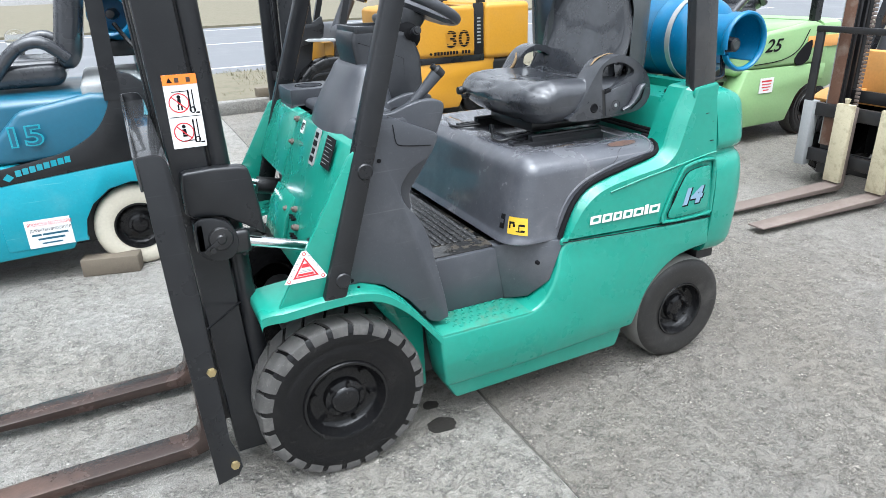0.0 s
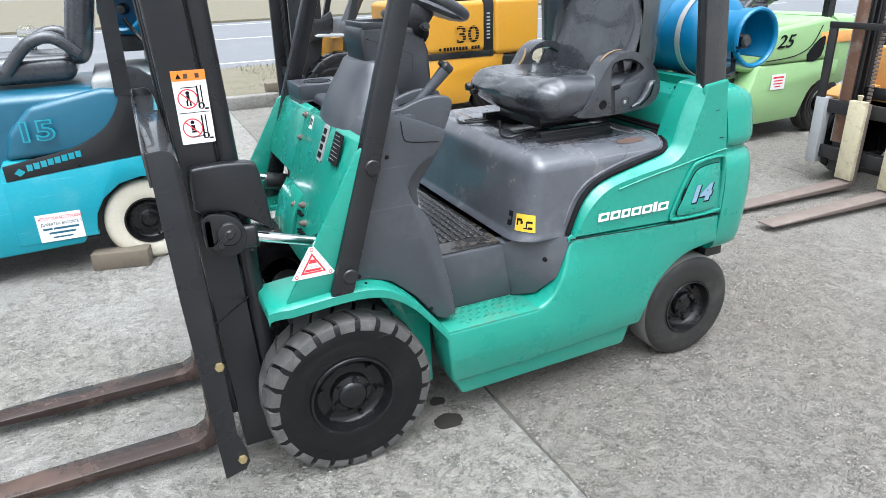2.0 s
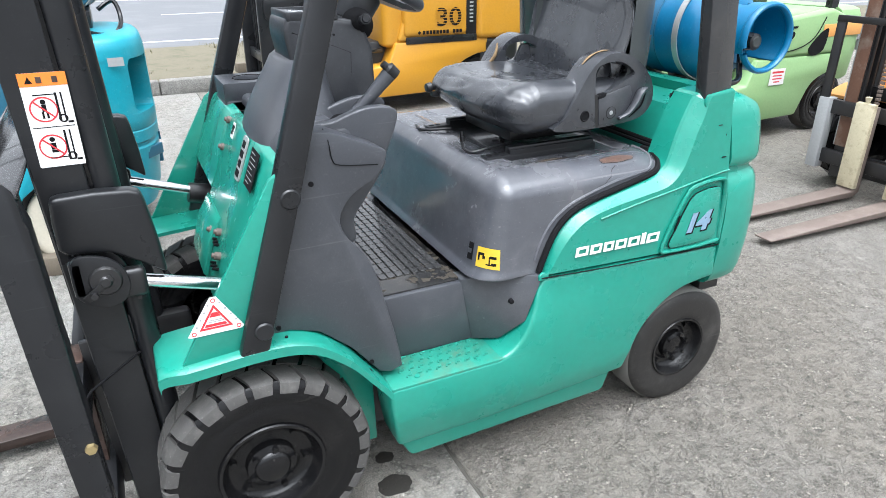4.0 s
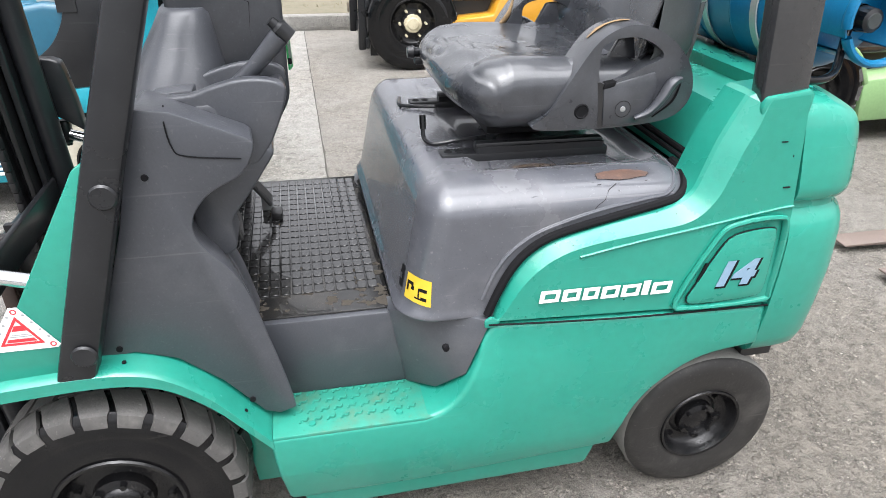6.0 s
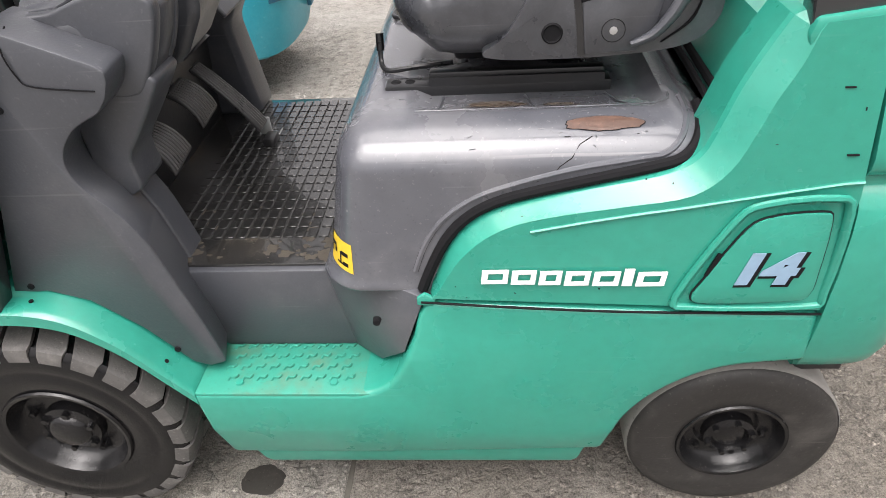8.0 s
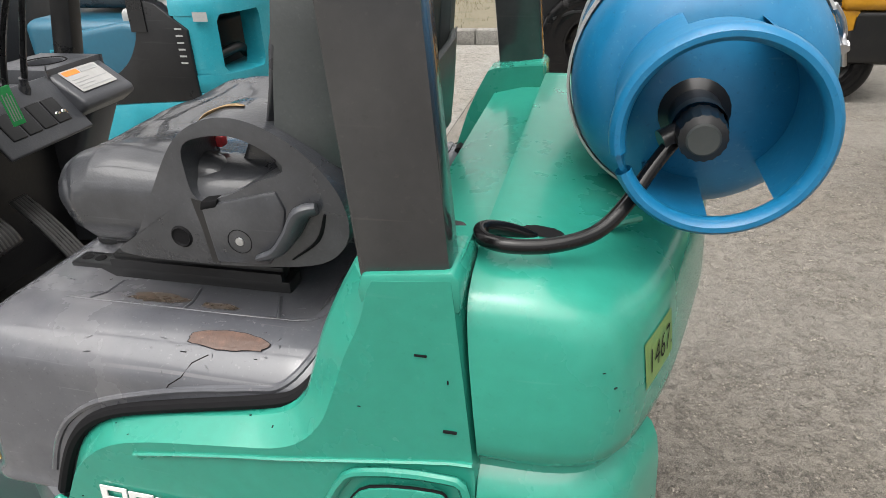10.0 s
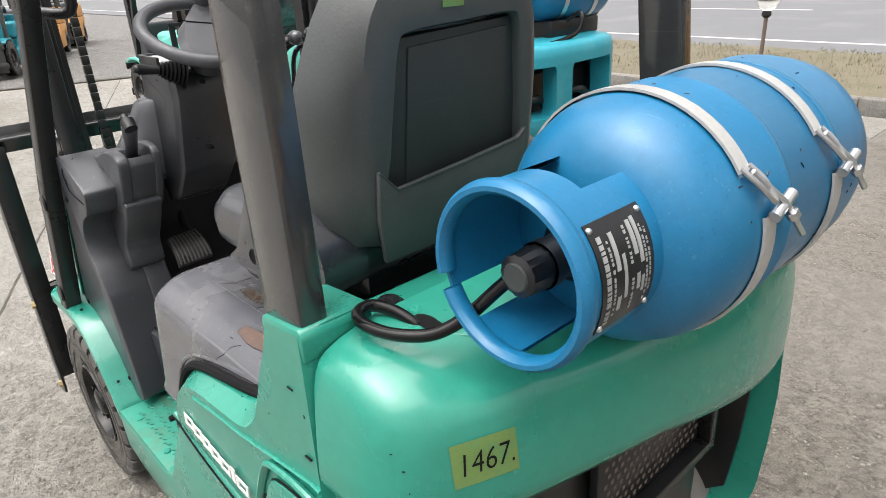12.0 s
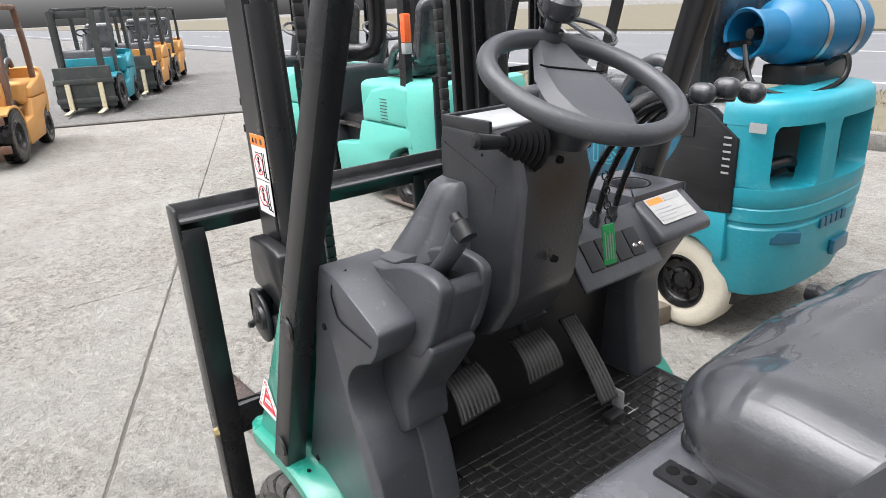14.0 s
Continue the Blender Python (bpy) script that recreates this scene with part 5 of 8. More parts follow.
for k in range(4):
    part("rocker_switch", moved(rbox((-0.002, -0.020, -0.032), (0.006, 0.020, 0.032), 0.003, 2, 2), Matrix.Translation((0.334, 0.055 + 0.045 * k, 1.030)) @ Matrix.Rotation(radians(-38), 4, "Y")), BLACK, TRUCK)
part("ignition", joined(*[lathe([(0.0, 0.012), (0.010, 0.010), (0.012, 0.0)], (0.3355, y, 1.02), "x", 12) for y in (0.185, 0.205)]), CHROME, TRUCK, "chrome ignition switch")
part("console_deck", ring_plate(deck, well, "z", 1.055, 1.108, 0.004, 2), GREY, CONSOLE)
part("cup_holder", lathe([(0.0, 1.062), (0.0445, 1.061), (0.0445, 1.106), (0.051, 1.1105), (0.053, 1.108)], (0.203, 0.338, 0), "z", 28), INK_VOID, CONSOLE, "black cup holder ring")
lab = facing((0.353, 0.272, 1.0525), (0, 1, 0), (-0.811, 0, 0.585))
part("console_label", moved(sheet(0.125, 0.074, 0.001, 0.004), lab), OLD_LABEL, CONSOLE, "white instruction label")
part("label_print", moved(sheet(0.05, 0.015, 0.0006), lab @ Matrix.Translation((0.006, 0.055, 0.001))), ORANGE_FILM, CONSOLE)
part("label_lines", moved(bars([(0.008, 0.118 - 0.05 * (k % 2), 0.008 + k * 0.010, 0.0105 + k * 0.010) for k in range(4)] + [(0.062, 0.118, 0.055, 0.068)]), lab @ Matrix.Translation((0, 0, 0.001))), DULL_GREY, CONSOLE)
part("console_leg", prism([(0.10, 0.61), (0.14, 1.02), (0.33, 1.00), (0.25, 0.86), (0.285, 0.61)], "y", 0.30, 0.425, 0.02, 3), GREY, TRUCK)
part("foot_well", prism([(0.10, 0.61), (0.13, 1.05), (0.20, 1.05), (0.165, 0.61)], "y", -0.40, 0.40, 0.0), STEEL_BLACK, TRUCK)
for k, (ky, kx, kz) in enumerate(((0.075, 0.540, 1.372), (0.113, 0.560, 1.378), (0.152, 0.582, 1.368))):
    by = 0.055 + 0.055 * k
    lv = part("hydraulic_lever", tube([(0.285, by, 1.05), (0.330, by + 0.005, 1.20), (0.42, ky - 0.01, 1.325), (kx - 0.03, ky, kz - 0.01)], 0.007, 8, 5), BLACK, TRUCK, "black bent hydraulic lever")
    part("lever_ball", moved(rbox((-0.023, -0.018, -0.018), (0.023, 0.018, 0.018), 0.0175, 5, 1), Matrix.Translation((kx, ky, kz))), VINYL, lv, "black ball knob")
    part("lever_boot", tube([(0.282 + 0.003 * i, by, 1.045 + 0.011 * i) for i in range(7)], [0.022 - 0.002 * i - (0.003 if i % 2 else 0) for i in range(7)], 12), VINYL, lv, "black ribbed boot")
tag_at = Matrix.Translation((0.430, -0.022, 1.062)) @ Matrix.Rotation(radians(-20), 4, "Z") @ Matrix.Rotation(radians(7), 4, "X")
KEYTAG = part("key_tag", moved(rbox((0, 0, 0), (0.004, 0.026, 0.080), 0.002, 2, 1), tag_at), TAG, TRUCK, "green plastic key tag")
part("tag_print", moved(joined(*[box(0.0042, 0.0048, 0.004 + 0.005 * k, 0.006 + 0.005 * k, 0.010, 0.066 - 0.006 * (k % 2)) for k in range(4)]), tag_at), DULL_GREY, KEYTAG)
part("tag_chain", joined(*[moved(tube([(0.006 * math.cos(a), 0.0, 0.0085 * math.sin(a)) for a in (math.pi * q / 4 for q in range(8))], 0.0016, 6, closed=True), Matrix.Translation((0.428 - 0.003 * k, -0.012 + 0.0015 * k, 1.148 + 0.013 * k)) @ Matrix.Rotation(radians(90 * (k % 2) + 50), 4, "Z")) for k in range(7)]), STEEL_BLACK, TRUCK, "dark chain of the key tag")

# pedals
def pedal(x, y, z, w, h, tilt, turn, name, label, bend=5.0):
    m = Matrix.Translation((x, y, z)) @ Matrix.Rotation(radians(turn), 4, "Z") @ Matrix.Rotation(radians(tilt), 4, "Y")

    def bent(px, py, pz):
        return px - bend * pz * pz, py * (1.0 - 0.12 * pz / h), pz

    p = part(name, moved(rbox((-0.006, -w / 2, -h / 2), (0.006, w / 2, h / 2), 0.005, 2, 8, bent), m), PEDAL, TRUCK, label)
    n = max(4, int(w / 0.011))
    for i in range(n):
        py = -w / 2 + 0.008 + (w - 0.016) * i / (n - 1)
        part("pedal_rib", moved(tube([bent(0.0062, py, (k / 6 - 0.5) * (h - 0.012)) for k in range(7)], 0.0027, 6), m), WORN_RIB, p)
    return p


pedal(0.272, -0.217, 0.800, 0.106, 0.100, -40, 6, "inching_pedal", "black ribbed rubber pedal")
pedal(0.262, -0.022, 0.808, 0.106, 0.104, -40, 4, "brake_pedal", "black ribbed rubber pedal")
pedal(0.285, 0.120, 0.752, 0.056, 0.215, -40, 0, "accelerator", "long black ribbed pedal", 0.6)
part("pedal_bracket", joined(box(0.318, 0.350, 0.165, 0.172, 0.612, 0.668, 0.003), box(0.318, 0.372, 0.165, 0.205, 0.612, 0.619, 0.003), tube([(0.334, 0.150, 0.655), (0.334, 0.180, 0.655)], 0.006, 10)), DULL_GREY, TRUCK, "bare steel pedal bracket")
for y in (-0.19, -0.01):
    part("pedal_arm", tube([(0.262, y, 0.80), (0.20, y, 0.84), (0.16, y, 0.92)], 0.011, 8), STEEL_BLACK, TRUCK)
part("pedal_pivot", box(0.345, 0.375, 0.095, 0.145, 0.618, 0.640, 0.004), STEEL_BLACK, TRUCK)

# ---- seat ----
SY = -0.068
SEAT = assembly("seat", TRUCK)
tagged(SEAT, "torn black vinyl driver's seat with side bolsters")


def cushion_shape(x, y, z):
    u = (y - SY) / 0.28
    f = max(0.0, (0.90 - x) / 0.16)
    if z > 1.05:
        z += (0.028 if u < 0 else 0.014) * abs(u) ** 2.2 * (1 if x > 0.86 else 1 - f) - 0.02 * max(0, min(1, (x - 0.9) / 0.25)) * (1 - abs(u))
        z += 0.006 * noise.noise(Vector((x * 9, y * 9, 2)))
    if x < 0.86:
        z += 0.0028 * noise.noise(Vector((x * 24, y * 9, z * 30))) * min(1, (0.86 - x) / 0.05)
        fold = noise.noise(Vector((x * 17 + 4 * z, y * 4.5, z * 15)))
        z -= 0.0055 * max(0.0, 1 - abs(fold) * 4.5) * (1 if u < 0.5 else 0.3) * min(1, (0.86 - x) / 0.03)
        x += 0.0028 * noise.noise(Vector((y * 9, z * 34, 7))) - 0.008 * max(0, abs(u) - 0.3) * (1 if z > 1.03 else 0)
    x += 0.045 * abs(u) ** 2.5 * f
    x += 0.050 * f * max(0.0, min(1.0, (1.075 - z) / 0.09)) ** 1.4
    return x, y, z


part("cushion", rbox((0.752, SY - 0.286, 0.988), (1.235, SY + 0.286, 1.122), (0.095, 0.080, 0.066), 12, 52, cushion_shape), VINYL, SEAT)


def back_shape(x, y, z):
    u = (y - SY) / 0.25
    t = (z - 1.03) / 0.55
    rear = max(0.0, min(1.0, (x - 1.150) / 0.112))
    wide = max(0.45, 1.0 - (1.30 - 0.30 * rear) * max(0.0, t - 0.50))
    lift = 0.15 * max(0.0, abs(u) - 0.5) ** 1.3 * max(0.0, 1 - t / 0.4)
    x += (0.140 - 0.088 * rear) * t - (0.012 + 0.078 * rear) * abs(u) ** 3
    return x, SY + (y - SY) * wide, z + lift


part("backrest", rbox((1.150, SY - 0.272, 1.035), (1.262, SY + 0.262, 1.60), (0.050, 0.12, 0.11), 7, 14, back_shape), VINYL, SEAT)
BACK = facing((1.276, -0.085, 1.06), (0, 1, 0), (0.092, 0, 1))
rim = flat_spline([(-0.19, 0.05), (0.0, 0.03), (0.18, 0.05), (0.198, 0.20), (0.194, 0.32), (0.176, 0.41), (0.13, 0.455), (0.0, 0.465), (-0.13, 0.455), (-0.178, 0.41), (-0.196, 0.32), (-0.20, 0.20)], 3, True)
inset = flat_spline([(-0.155, 0.09), (0.0, 0.088), (0.145, 0.09), (0.152, 0.20), (0.143, 0.30), (0.132, 0.376), (0.108, 0.392), (0.0, 0.388), (-0.108, 0.382), (-0.130, 0.366), (-0.140, 0.30), (-0.150, 0.20)], 3, True)
rows = [[(u, v, -0.030) for u, v in inset], [(u, v, 0.010) for u, v in inset], [(u * 1.03, 0.24 + (v - 0.24) * 1.03, 0.017) for u, v in inset]]
rows.append([((u + p) / 2, (v + q) / 2, 0.020) for (u, v), (p, q) in zip(inset, rim)])
for out, up, depth in ((1.0, 1.0, 0.008), (1.09, 1.03, -0.012), (1.19, 1.055, -0.042), (1.26, 1.07, -0.080), (1.27, 1.07, -0.110)):
    rows.append([(u * (1 + (out - 1) * max(0.0, min(1.0, (0.44 - v) / 0.17))), 0.24 + (v - 0.24) * up, depth) for u, v in rim])
shell = bmesh.new()
loops = [[shell.verts.new(p) for p in row] for row in rows]
for p, q in zip(loops, loops[1:]):
    for k in range(len(p)):
        j = (k + 1) % len(p)
        shell.faces.new((p[k], p[j], q[j], q[k]))
bmesh.ops.recalc_face_normals(shell, faces=shell.faces)
part("back_rim", shell, SEAT_BACK, SEAT, "padded charcoal shell of the seat back").matrix_basis = BACK
part("back_panel", prism([(-0.160, 0.08), (0.158, 0.08), (0.155, 0.22), (0.138, 0.386), (-0.128, 0.374), (-0.150, 0.22)], "z", -0.030, 0.001, 0.003, 2), BACK_VINYL, SEAT, "recessed grey-green panel of the seat back").matrix_basis = BACK
part("panel_flap", prism([(-0.116, 0.10), (0.122, 0.10), (0.118, 0.372), (-0.106, 0.360)], "z", 0.0, 0.006, 0.003, 2), BACK_VINYL, SEAT).matrix_basis = BACK
part("map_pocket", prism([(-0.178, 0.018), (0.160, 0.018), (0.166, 0.10), (0.160, 0.188), (0.138, 0.172), (0.0, 0.158), (-0.150, 0.146), (-0.188, 0.184), (-0.190, 0.10)], "z", 0.018, 0.030, 0.004), SEAT_BACK, SEAT, "charcoal map pocket").matrix_basis = BACK
part("pocket_hem", tube([(-0.188, 0.183, 0.028), (-0.151, 0.146, 0.030), (0.0, 0.1575, 0.030), (0.138, 0.172, 0.030), (0.160, 0.187, 0.028)], 0.0018, 6), SEAT_BACK, SEAT).matrix_basis = BACK
part("back_label", moved(sheet(0.045, 0.022, 0.001), Matrix.Translation((-0.05, 0.415, 0.021))), TAPE, SEAT, "small pale label").matrix_basis = BACK
for s in (-1, 1):
    y0 = SY + s * 0.262
    o = lambda d: y0 + s * d  # noqa: E731
    outer = flat_spline([(0.915, 1.012), (0.952, 1.040), (0.990, 1.102), (1.036, 1.172), (1.076, 1.202), (1.122, 1.212), (1.172, 1.200), (1.224, 1.166), (1.262, 1.115), (1.268, 1.058), (1.226, 1.016), (1.120, 1.002), (1.010, 1.000), (0.945, 1.002)], 5, True)
    gap = flat_spline([(1.058, 1.176), (1.120, 1.188), (1.170, 1.170), (1.190, 1.146), (1.150, 1.128), (1.102, 1.106), (1.060, 1.098), (1.050, 1.136)], 8, True)
    ring = sorted((math.atan2(q[1] - 1.140, q[0] - 1.105), math.hypot(q[0] - 1.105, q[1] - 1.140)) for q in gap)
    hole = []
    for px, pz in outer:
        a = math.atan2(pz - 1.140, px - 1.105)
        rr = float(np.interp(a, [q[0] for q in ring], [q[1] for q in ring], period=2 * math.pi))
        hole.append((1.105 + rr * math.cos(a), 1.140 + rr * math.sin(a)))
    part("bolster_panel", ring_plate(outer, hole, "y", o(-0.055), o(0.034), 0.0115, 4), VINYL, SEAT)
    part("bolster_cover", prism([(1.064, 1.090), (1.176, 1.118), (1.186, 1.092), (1.176, 1.044), (1.150, 1.008), (1.072, 1.006)], "y", o(0.024), o(0.0385), 0.004, 2, 20), VINYL, SEAT, "black hinge cover")
    # Solid dark strip and tube: the shade of a gap and a groove as colour.
    part("bolster_gap", prism([(1.050, 1.100), (1.066, 1.096), (1.070, 1.04), (1.074, 1.004), (1.062, 1.003), (1.058, 1.05)], "y", o(0.02), o(0.0346)), STEEL_BLACK, SEAT, "dark strip for the shaded gap behind the hinge cover")
    part("bolster_groove", tube([(1.186, o(0.0345), 1.020), (1.226, o(0.0345), 1.052), (1.240, o(0.034), 1.090)], [0.003, 0.006, 0.004], 8, 4, flat=0.4), INK_VOID, SEAT)
    part("seat_pad", prism([(1.080, 1.10), (1.120, 1.176), (1.150, 1.18), (1.165, 1.12)], "y", o(-0.045), o(-0.030), 0.004), VINYL, SEAT)
    part("bolster_web", tube([(0.95, o(-0.025), 1.06), (1.03, o(-0.02), 1.115), (1.08, o(-0.02), 1.10)], 0.03, 10, 4), VINYL, SEAT)
    if s < 0:
        part("torn_foam", tube([(1.040, o(-0.022), 1.1780), (1.062, o(-0.024), 1.1960), (1.085, o(-0.022), 1.2070), (1.108, o(-0.018), 1.2125), (1.126, o(-0.012), 1.2135)], [0.003, 0.009, 0.006, 0.008, 0.002], 8, 3, flat=0.3), FOAM, SEAT, "torn ochre foam")
    else:
        part("torn_foam", tube([(0.962, o(-0.040), 1.085), (0.985, o(-0.046), 1.115), (1.012, o(-0.048), 1.150), (1.03, o(-0.03), 1.185)], [0.004, 0.010, 0.010, 0.004], 10, 4, flat=0.6), FOAM, SEAT, "torn brown foam")
    for bx, bz, r in ((1.022, 1.040, 0.014), (1.113, 1.042, 0.0175)):
        part("bolster_hole", lathe([(0.0, s * (0.0345 if bx < 1.1 else 0.0390)), (r * 0.85, s * 0.0348), (r, s * (0.0370 if bx < 1.1 else 0.0395)), (r * 1.25, s * 0.033)], (bx, y0, bz), "y", 16), INK_VOID, SEAT)
    part("pivot_bolt", lathe([(0.0, s * 0.041), (0.006, s * 0.040), (0.008, s * 0.034)], (1.113, y0, 1.042), "y", 8), ZINC, SEAT)
    part("recliner_lever", tube([(1.140, o(0.043), 1.022), (1.170, o(0.046), 1.036), (1.194, o(0.047), 1.064), (1.212, o(0.045), 1.094), (1.232, o(0.040), 1.100)], [0.008, 0.013, 0.016, 0.018, 0.012], 12, 5, flat=0.6), GREY, SEAT, "charcoal recliner lever")
    # Black block stands for the shade in the recess below the arch hole.
    part("belt_box", prism([(1.062, 1.084), (1.088, 1.090), (1.092, 1.102), (1.066, 1.098)], "y", o(0.012), o(0.0395), 0.003), INK_VOID, SEAT)
    RLY = SY + s * 0.202
    part("seat_rail", joined(box(0.742, 1.132, RLY - 0.020, RLY + 0.020, 0.908, 0.932, 0.003), box(0.82, 1.12, RLY - 0.012, RLY + 0.012, 0.930, 0.952, 0.004), box(0.82, 1.12, RLY - 0.020, RLY - 0.012, 0.930, 0.945)), BLACK, SEAT, "black steel seat rail")
    for hx in (0.760, 0.785):
        part("rail_hole", lathe([(0.0, 0.9325), (0.0085, 0.933), (0.0105, 0.931)], (hx, RLY, 0), "z", 14), INK_VOID, SEAT)
part("seat_base", box(0.86, 1.18, SY - 0.15, SY + 0.15, 0.945, 0.995, 0.012), STEEL_BLACK, SEAT)
part("slide_lever", tube([(0.722, -0.172, 0.972), (0.722, -0.178, 0.940), (0.728, -0.196, 0.931), (0.745, -0.212, 0.931), (0.80, -0.220, 0.940), (0.86, -0.22, 0.945)], 0.0048, 8, 5), BLACK, SEAT)
part("slide_grip", tube([(0.722, -0.165, 0.985), (0.722, -0.173, 0.955)], 0.0075, 10), RUBBER, SEAT)
part("slide_lever_far", tube([(0.72, 0.17, 0.93), (0.715, 0.10, 0.93), (0.80, 0.06, 0.935)], 0.005, 8, 4), BLACK, SEAT)
part("weight_knob", joined(lathe([(0.0, -0.020), (0.014, -0.018), (0.017, -0.003), (0.012, 0.004), (0.008, 0.03)], (0.752, 0.115, 1.066), "x", 12), box(0.752, 0.79, 0.105, 0.125, 1.035, 1.052, 0.005)), BLACK, SEAT, "black weight adjuster knob")
part("buckle", box(1.034, 1.058, SY - 0.212, SY - 0.194, 1.140, 1.156, 0.004), RED, SEAT, "red seat belt buckle")
part("seat_strap", box(1.12, 1.22, SY - 0.1, SY + 0.16, 1.105, 1.112, 0.002), VINYL, SEAT)

# ---- mast, carriage and forks ----
LEAN = 0.045


def upright(x0, x1, y0, y1, z0, z1, b=0.004):
    bm = box(x0, x1, y0, y1, z0, z1, b)
    for v in bm.verts:
        v.co.x -= LEAN * (v.co.z - 0.1)
    return bm


def channel(x0, x1, yo, yi, t, z0, z1, lean=LEAN):
    """A steel channel open towards the middle."""
    q = math.copysign(t, yi - yo)
    bm = prism([(x0, yi), (x0, yo), (x1, yo), (x1, yi), (x1 - t, yi), (x1 - t, yo + q), (x0 + t, yo + q), (x0 + t, yi)], "z", z0, z1, 0.003, 1)
    for v in bm.verts:
        v.co.x -= lean * (v.co.z - 0.1)
    return bm


MAST = assembly("mast", TRUCK)
tagged(MAST, "black steel lift mast with two stages")
for s in (-1, 1):
    part("outer_rail", channel(-0.330, -0.232, s * 0.362, s * 0.285, 0.018, 0.075, 1.98), BLACK, MAST, "black steel channel rail")
    part("inner_rail", channel(-0.322, -0.262, s * 0.330, s * 0.262, 0.016, 0.09, 2.0), STEEL_BLACK, MAST, "black greased inner rail")
    part("lift_cylinder", joined(tube([(-0.205 - LEAN * 0.1, s * 0.335, 0.20), (-0.205 - LEAN * 1.35, s * 0.335, 1.55)], 0.030, 18), tube([(-0.205 - LEAN * 1.35, s * 0.335, 1.55), (-0.205 - LEAN * 1.9, s * 0.335, 2.0)], 0.019, 14)), BLACK, MAST, "black lift cylinder")
    part("hose_line", tube([(-0.234 - LEAN * 1.9, s * 0.352, 2.0), (-0.236 - LEAN * 0.6, s * 0.352, 0.85), (-0.225, s * 0.345, 0.70)], 0.008, 8), RUBBER, MAST)
    part("chain", joined(*[upright(-0.292, -0.276, s * 0.205 - 0.012, s * 0.205 + 0.012, 0.32 + 0.03 * k, 0.3485 + 0.03 * k, 0.002) for k in range(56)]), STEEL_BLACK, MAST, "greasy lift chain")
    g = flat_spline([(-0.352, 1.005), (-0.335, 1.022), (-0.20, 1.020), (-0.172, 0.985), (-0.155, 0.83), (-0.17, 0.825), (-0.26, 0.885), (-0.345, 0.895), (-0.356, 0.93)], 2, True)
    part("cylinder_guard", prism(g, "y", s * 0.408, s * 0.366, 0.010, 3, 40), BLACK, MAST, "black plate over the tilt pivot")
    ear = flat_spline([(-0.345, 0.845), (-0.338, 0.885), (-0.318, 0.897), (-0.272, 0.886), (-0.243, 0.858), (-0.234, 0.815), (-0.250, 0.778), (-0.285, 0.768), (-0.322, 0.780), (-0.342, 0.808)], 3, True)
    part("tilt_bracket", joined(prism(ear, "y", s * 0.372, s * 0.384, 0.004, 2, 30), prism(ear, "y", s * 0.420, s * 0.432, 0.004, 2, 30), box(-0.345, -0.318, s * 0.372, s * 0.432, 0.80, 0.885, 0.006)), BLACK, MAST, "black clevis of the tilt cylinder")
    part("pivot_pin", lathe([(0.0, s * 0.070), (0.010, s * 0.069), (0.014, s * 0.064), (0.030, s * 0.062), (0.034, s * 0.056), (0.034, s * 0.050)], (-0.280, s * 0.378, 0.834), "y", 24), STEEL_BLACK, MAST)
    part("pin_lock", joined(prism([(-0.330, 0.806), (-0.318, 0.793), (-0.262, 0.838), (-0.270, 0.852)], "y", s * 0.440, s * 0.445, 0.002), tube([(-0.307, s * 0.444, 0.810), (-0.307, s * 0.456, 0.810)], 0.008, 6)), STEEL_BLACK, MAST)
    part("rod_end", joined(box(-0.262, -0.200, s * 0.385, s * 0.419, 0.772, 0.842, 0.012, 3), tube([(-0.218, s * 0.405, 0.765), (-0.218, s * 0.405, 0.777)], 0.010, 6)), STEEL_BLACK, TRUCK)
    part("tilt_rod", tube([(-0.205, s * 0.392, 0.800), (-0.03, s * 0.385, 0.745)], 0.0155, 14), CHROME, TRUCK, "chrome tilt cylinder rod")
    part("tilt_cylinder", tube([(-0.035, s * 0.385, 0.736), (0.16, s * 0.385, 0.69)], 0.034, 18), STEEL_BLACK, TRUCK)
    part("mast_foot", box(-0.26, -0.10, s * 0.36, s * 0.30, 0.16, 0.34, 0.02), STEEL_BLACK, MAST)
for z, h in ((0.12, 0.10), (0.62, 0.08), (1.90, 0.10)):
    part("mast_cross_beam", upright(-0.240, -0.222, -0.35, 0.35, z, z + h), BLACK, MAST)
part("stage_cross_beam", upright(-0.300, -0.270, -0.30, 0.30, 1.72, 1.80), BLACK, MAST)
smx = SIDE(-0.352, -0.3635, 1.078)
part("hazard_sticker", moved(sheet(0.084, 0.190, 0.001, 0.003), smx), WHITE, MAST, "white safety sticker with two crossed-out pictograms")
part("sticker_head", moved(sheet(0.084, 0.026, 0.0008), smx @ Matrix.Translation((0, 0.164, 0.0009))), ORANGE_FILM, MAST)
ring = []
for cz in (0.118, 0.042):
    ring.append(lathe([(0.0255, 0), (0.0255, 0.0006), (0.0225, 0.0006), (0.0225, 0)], (0.032, cz, 0.001), "z", 24))
    ring.append(moved(box(-0.024, 0.024, -0.0015, 0.0015, 0, 0.0006), Matrix.Translation((0.032, cz, 0.0011)) @ Matrix.Rotation(radians(-45), 4, "Z")))
part("ban_ring", moved(joined(*ring), smx), RED, MAST)
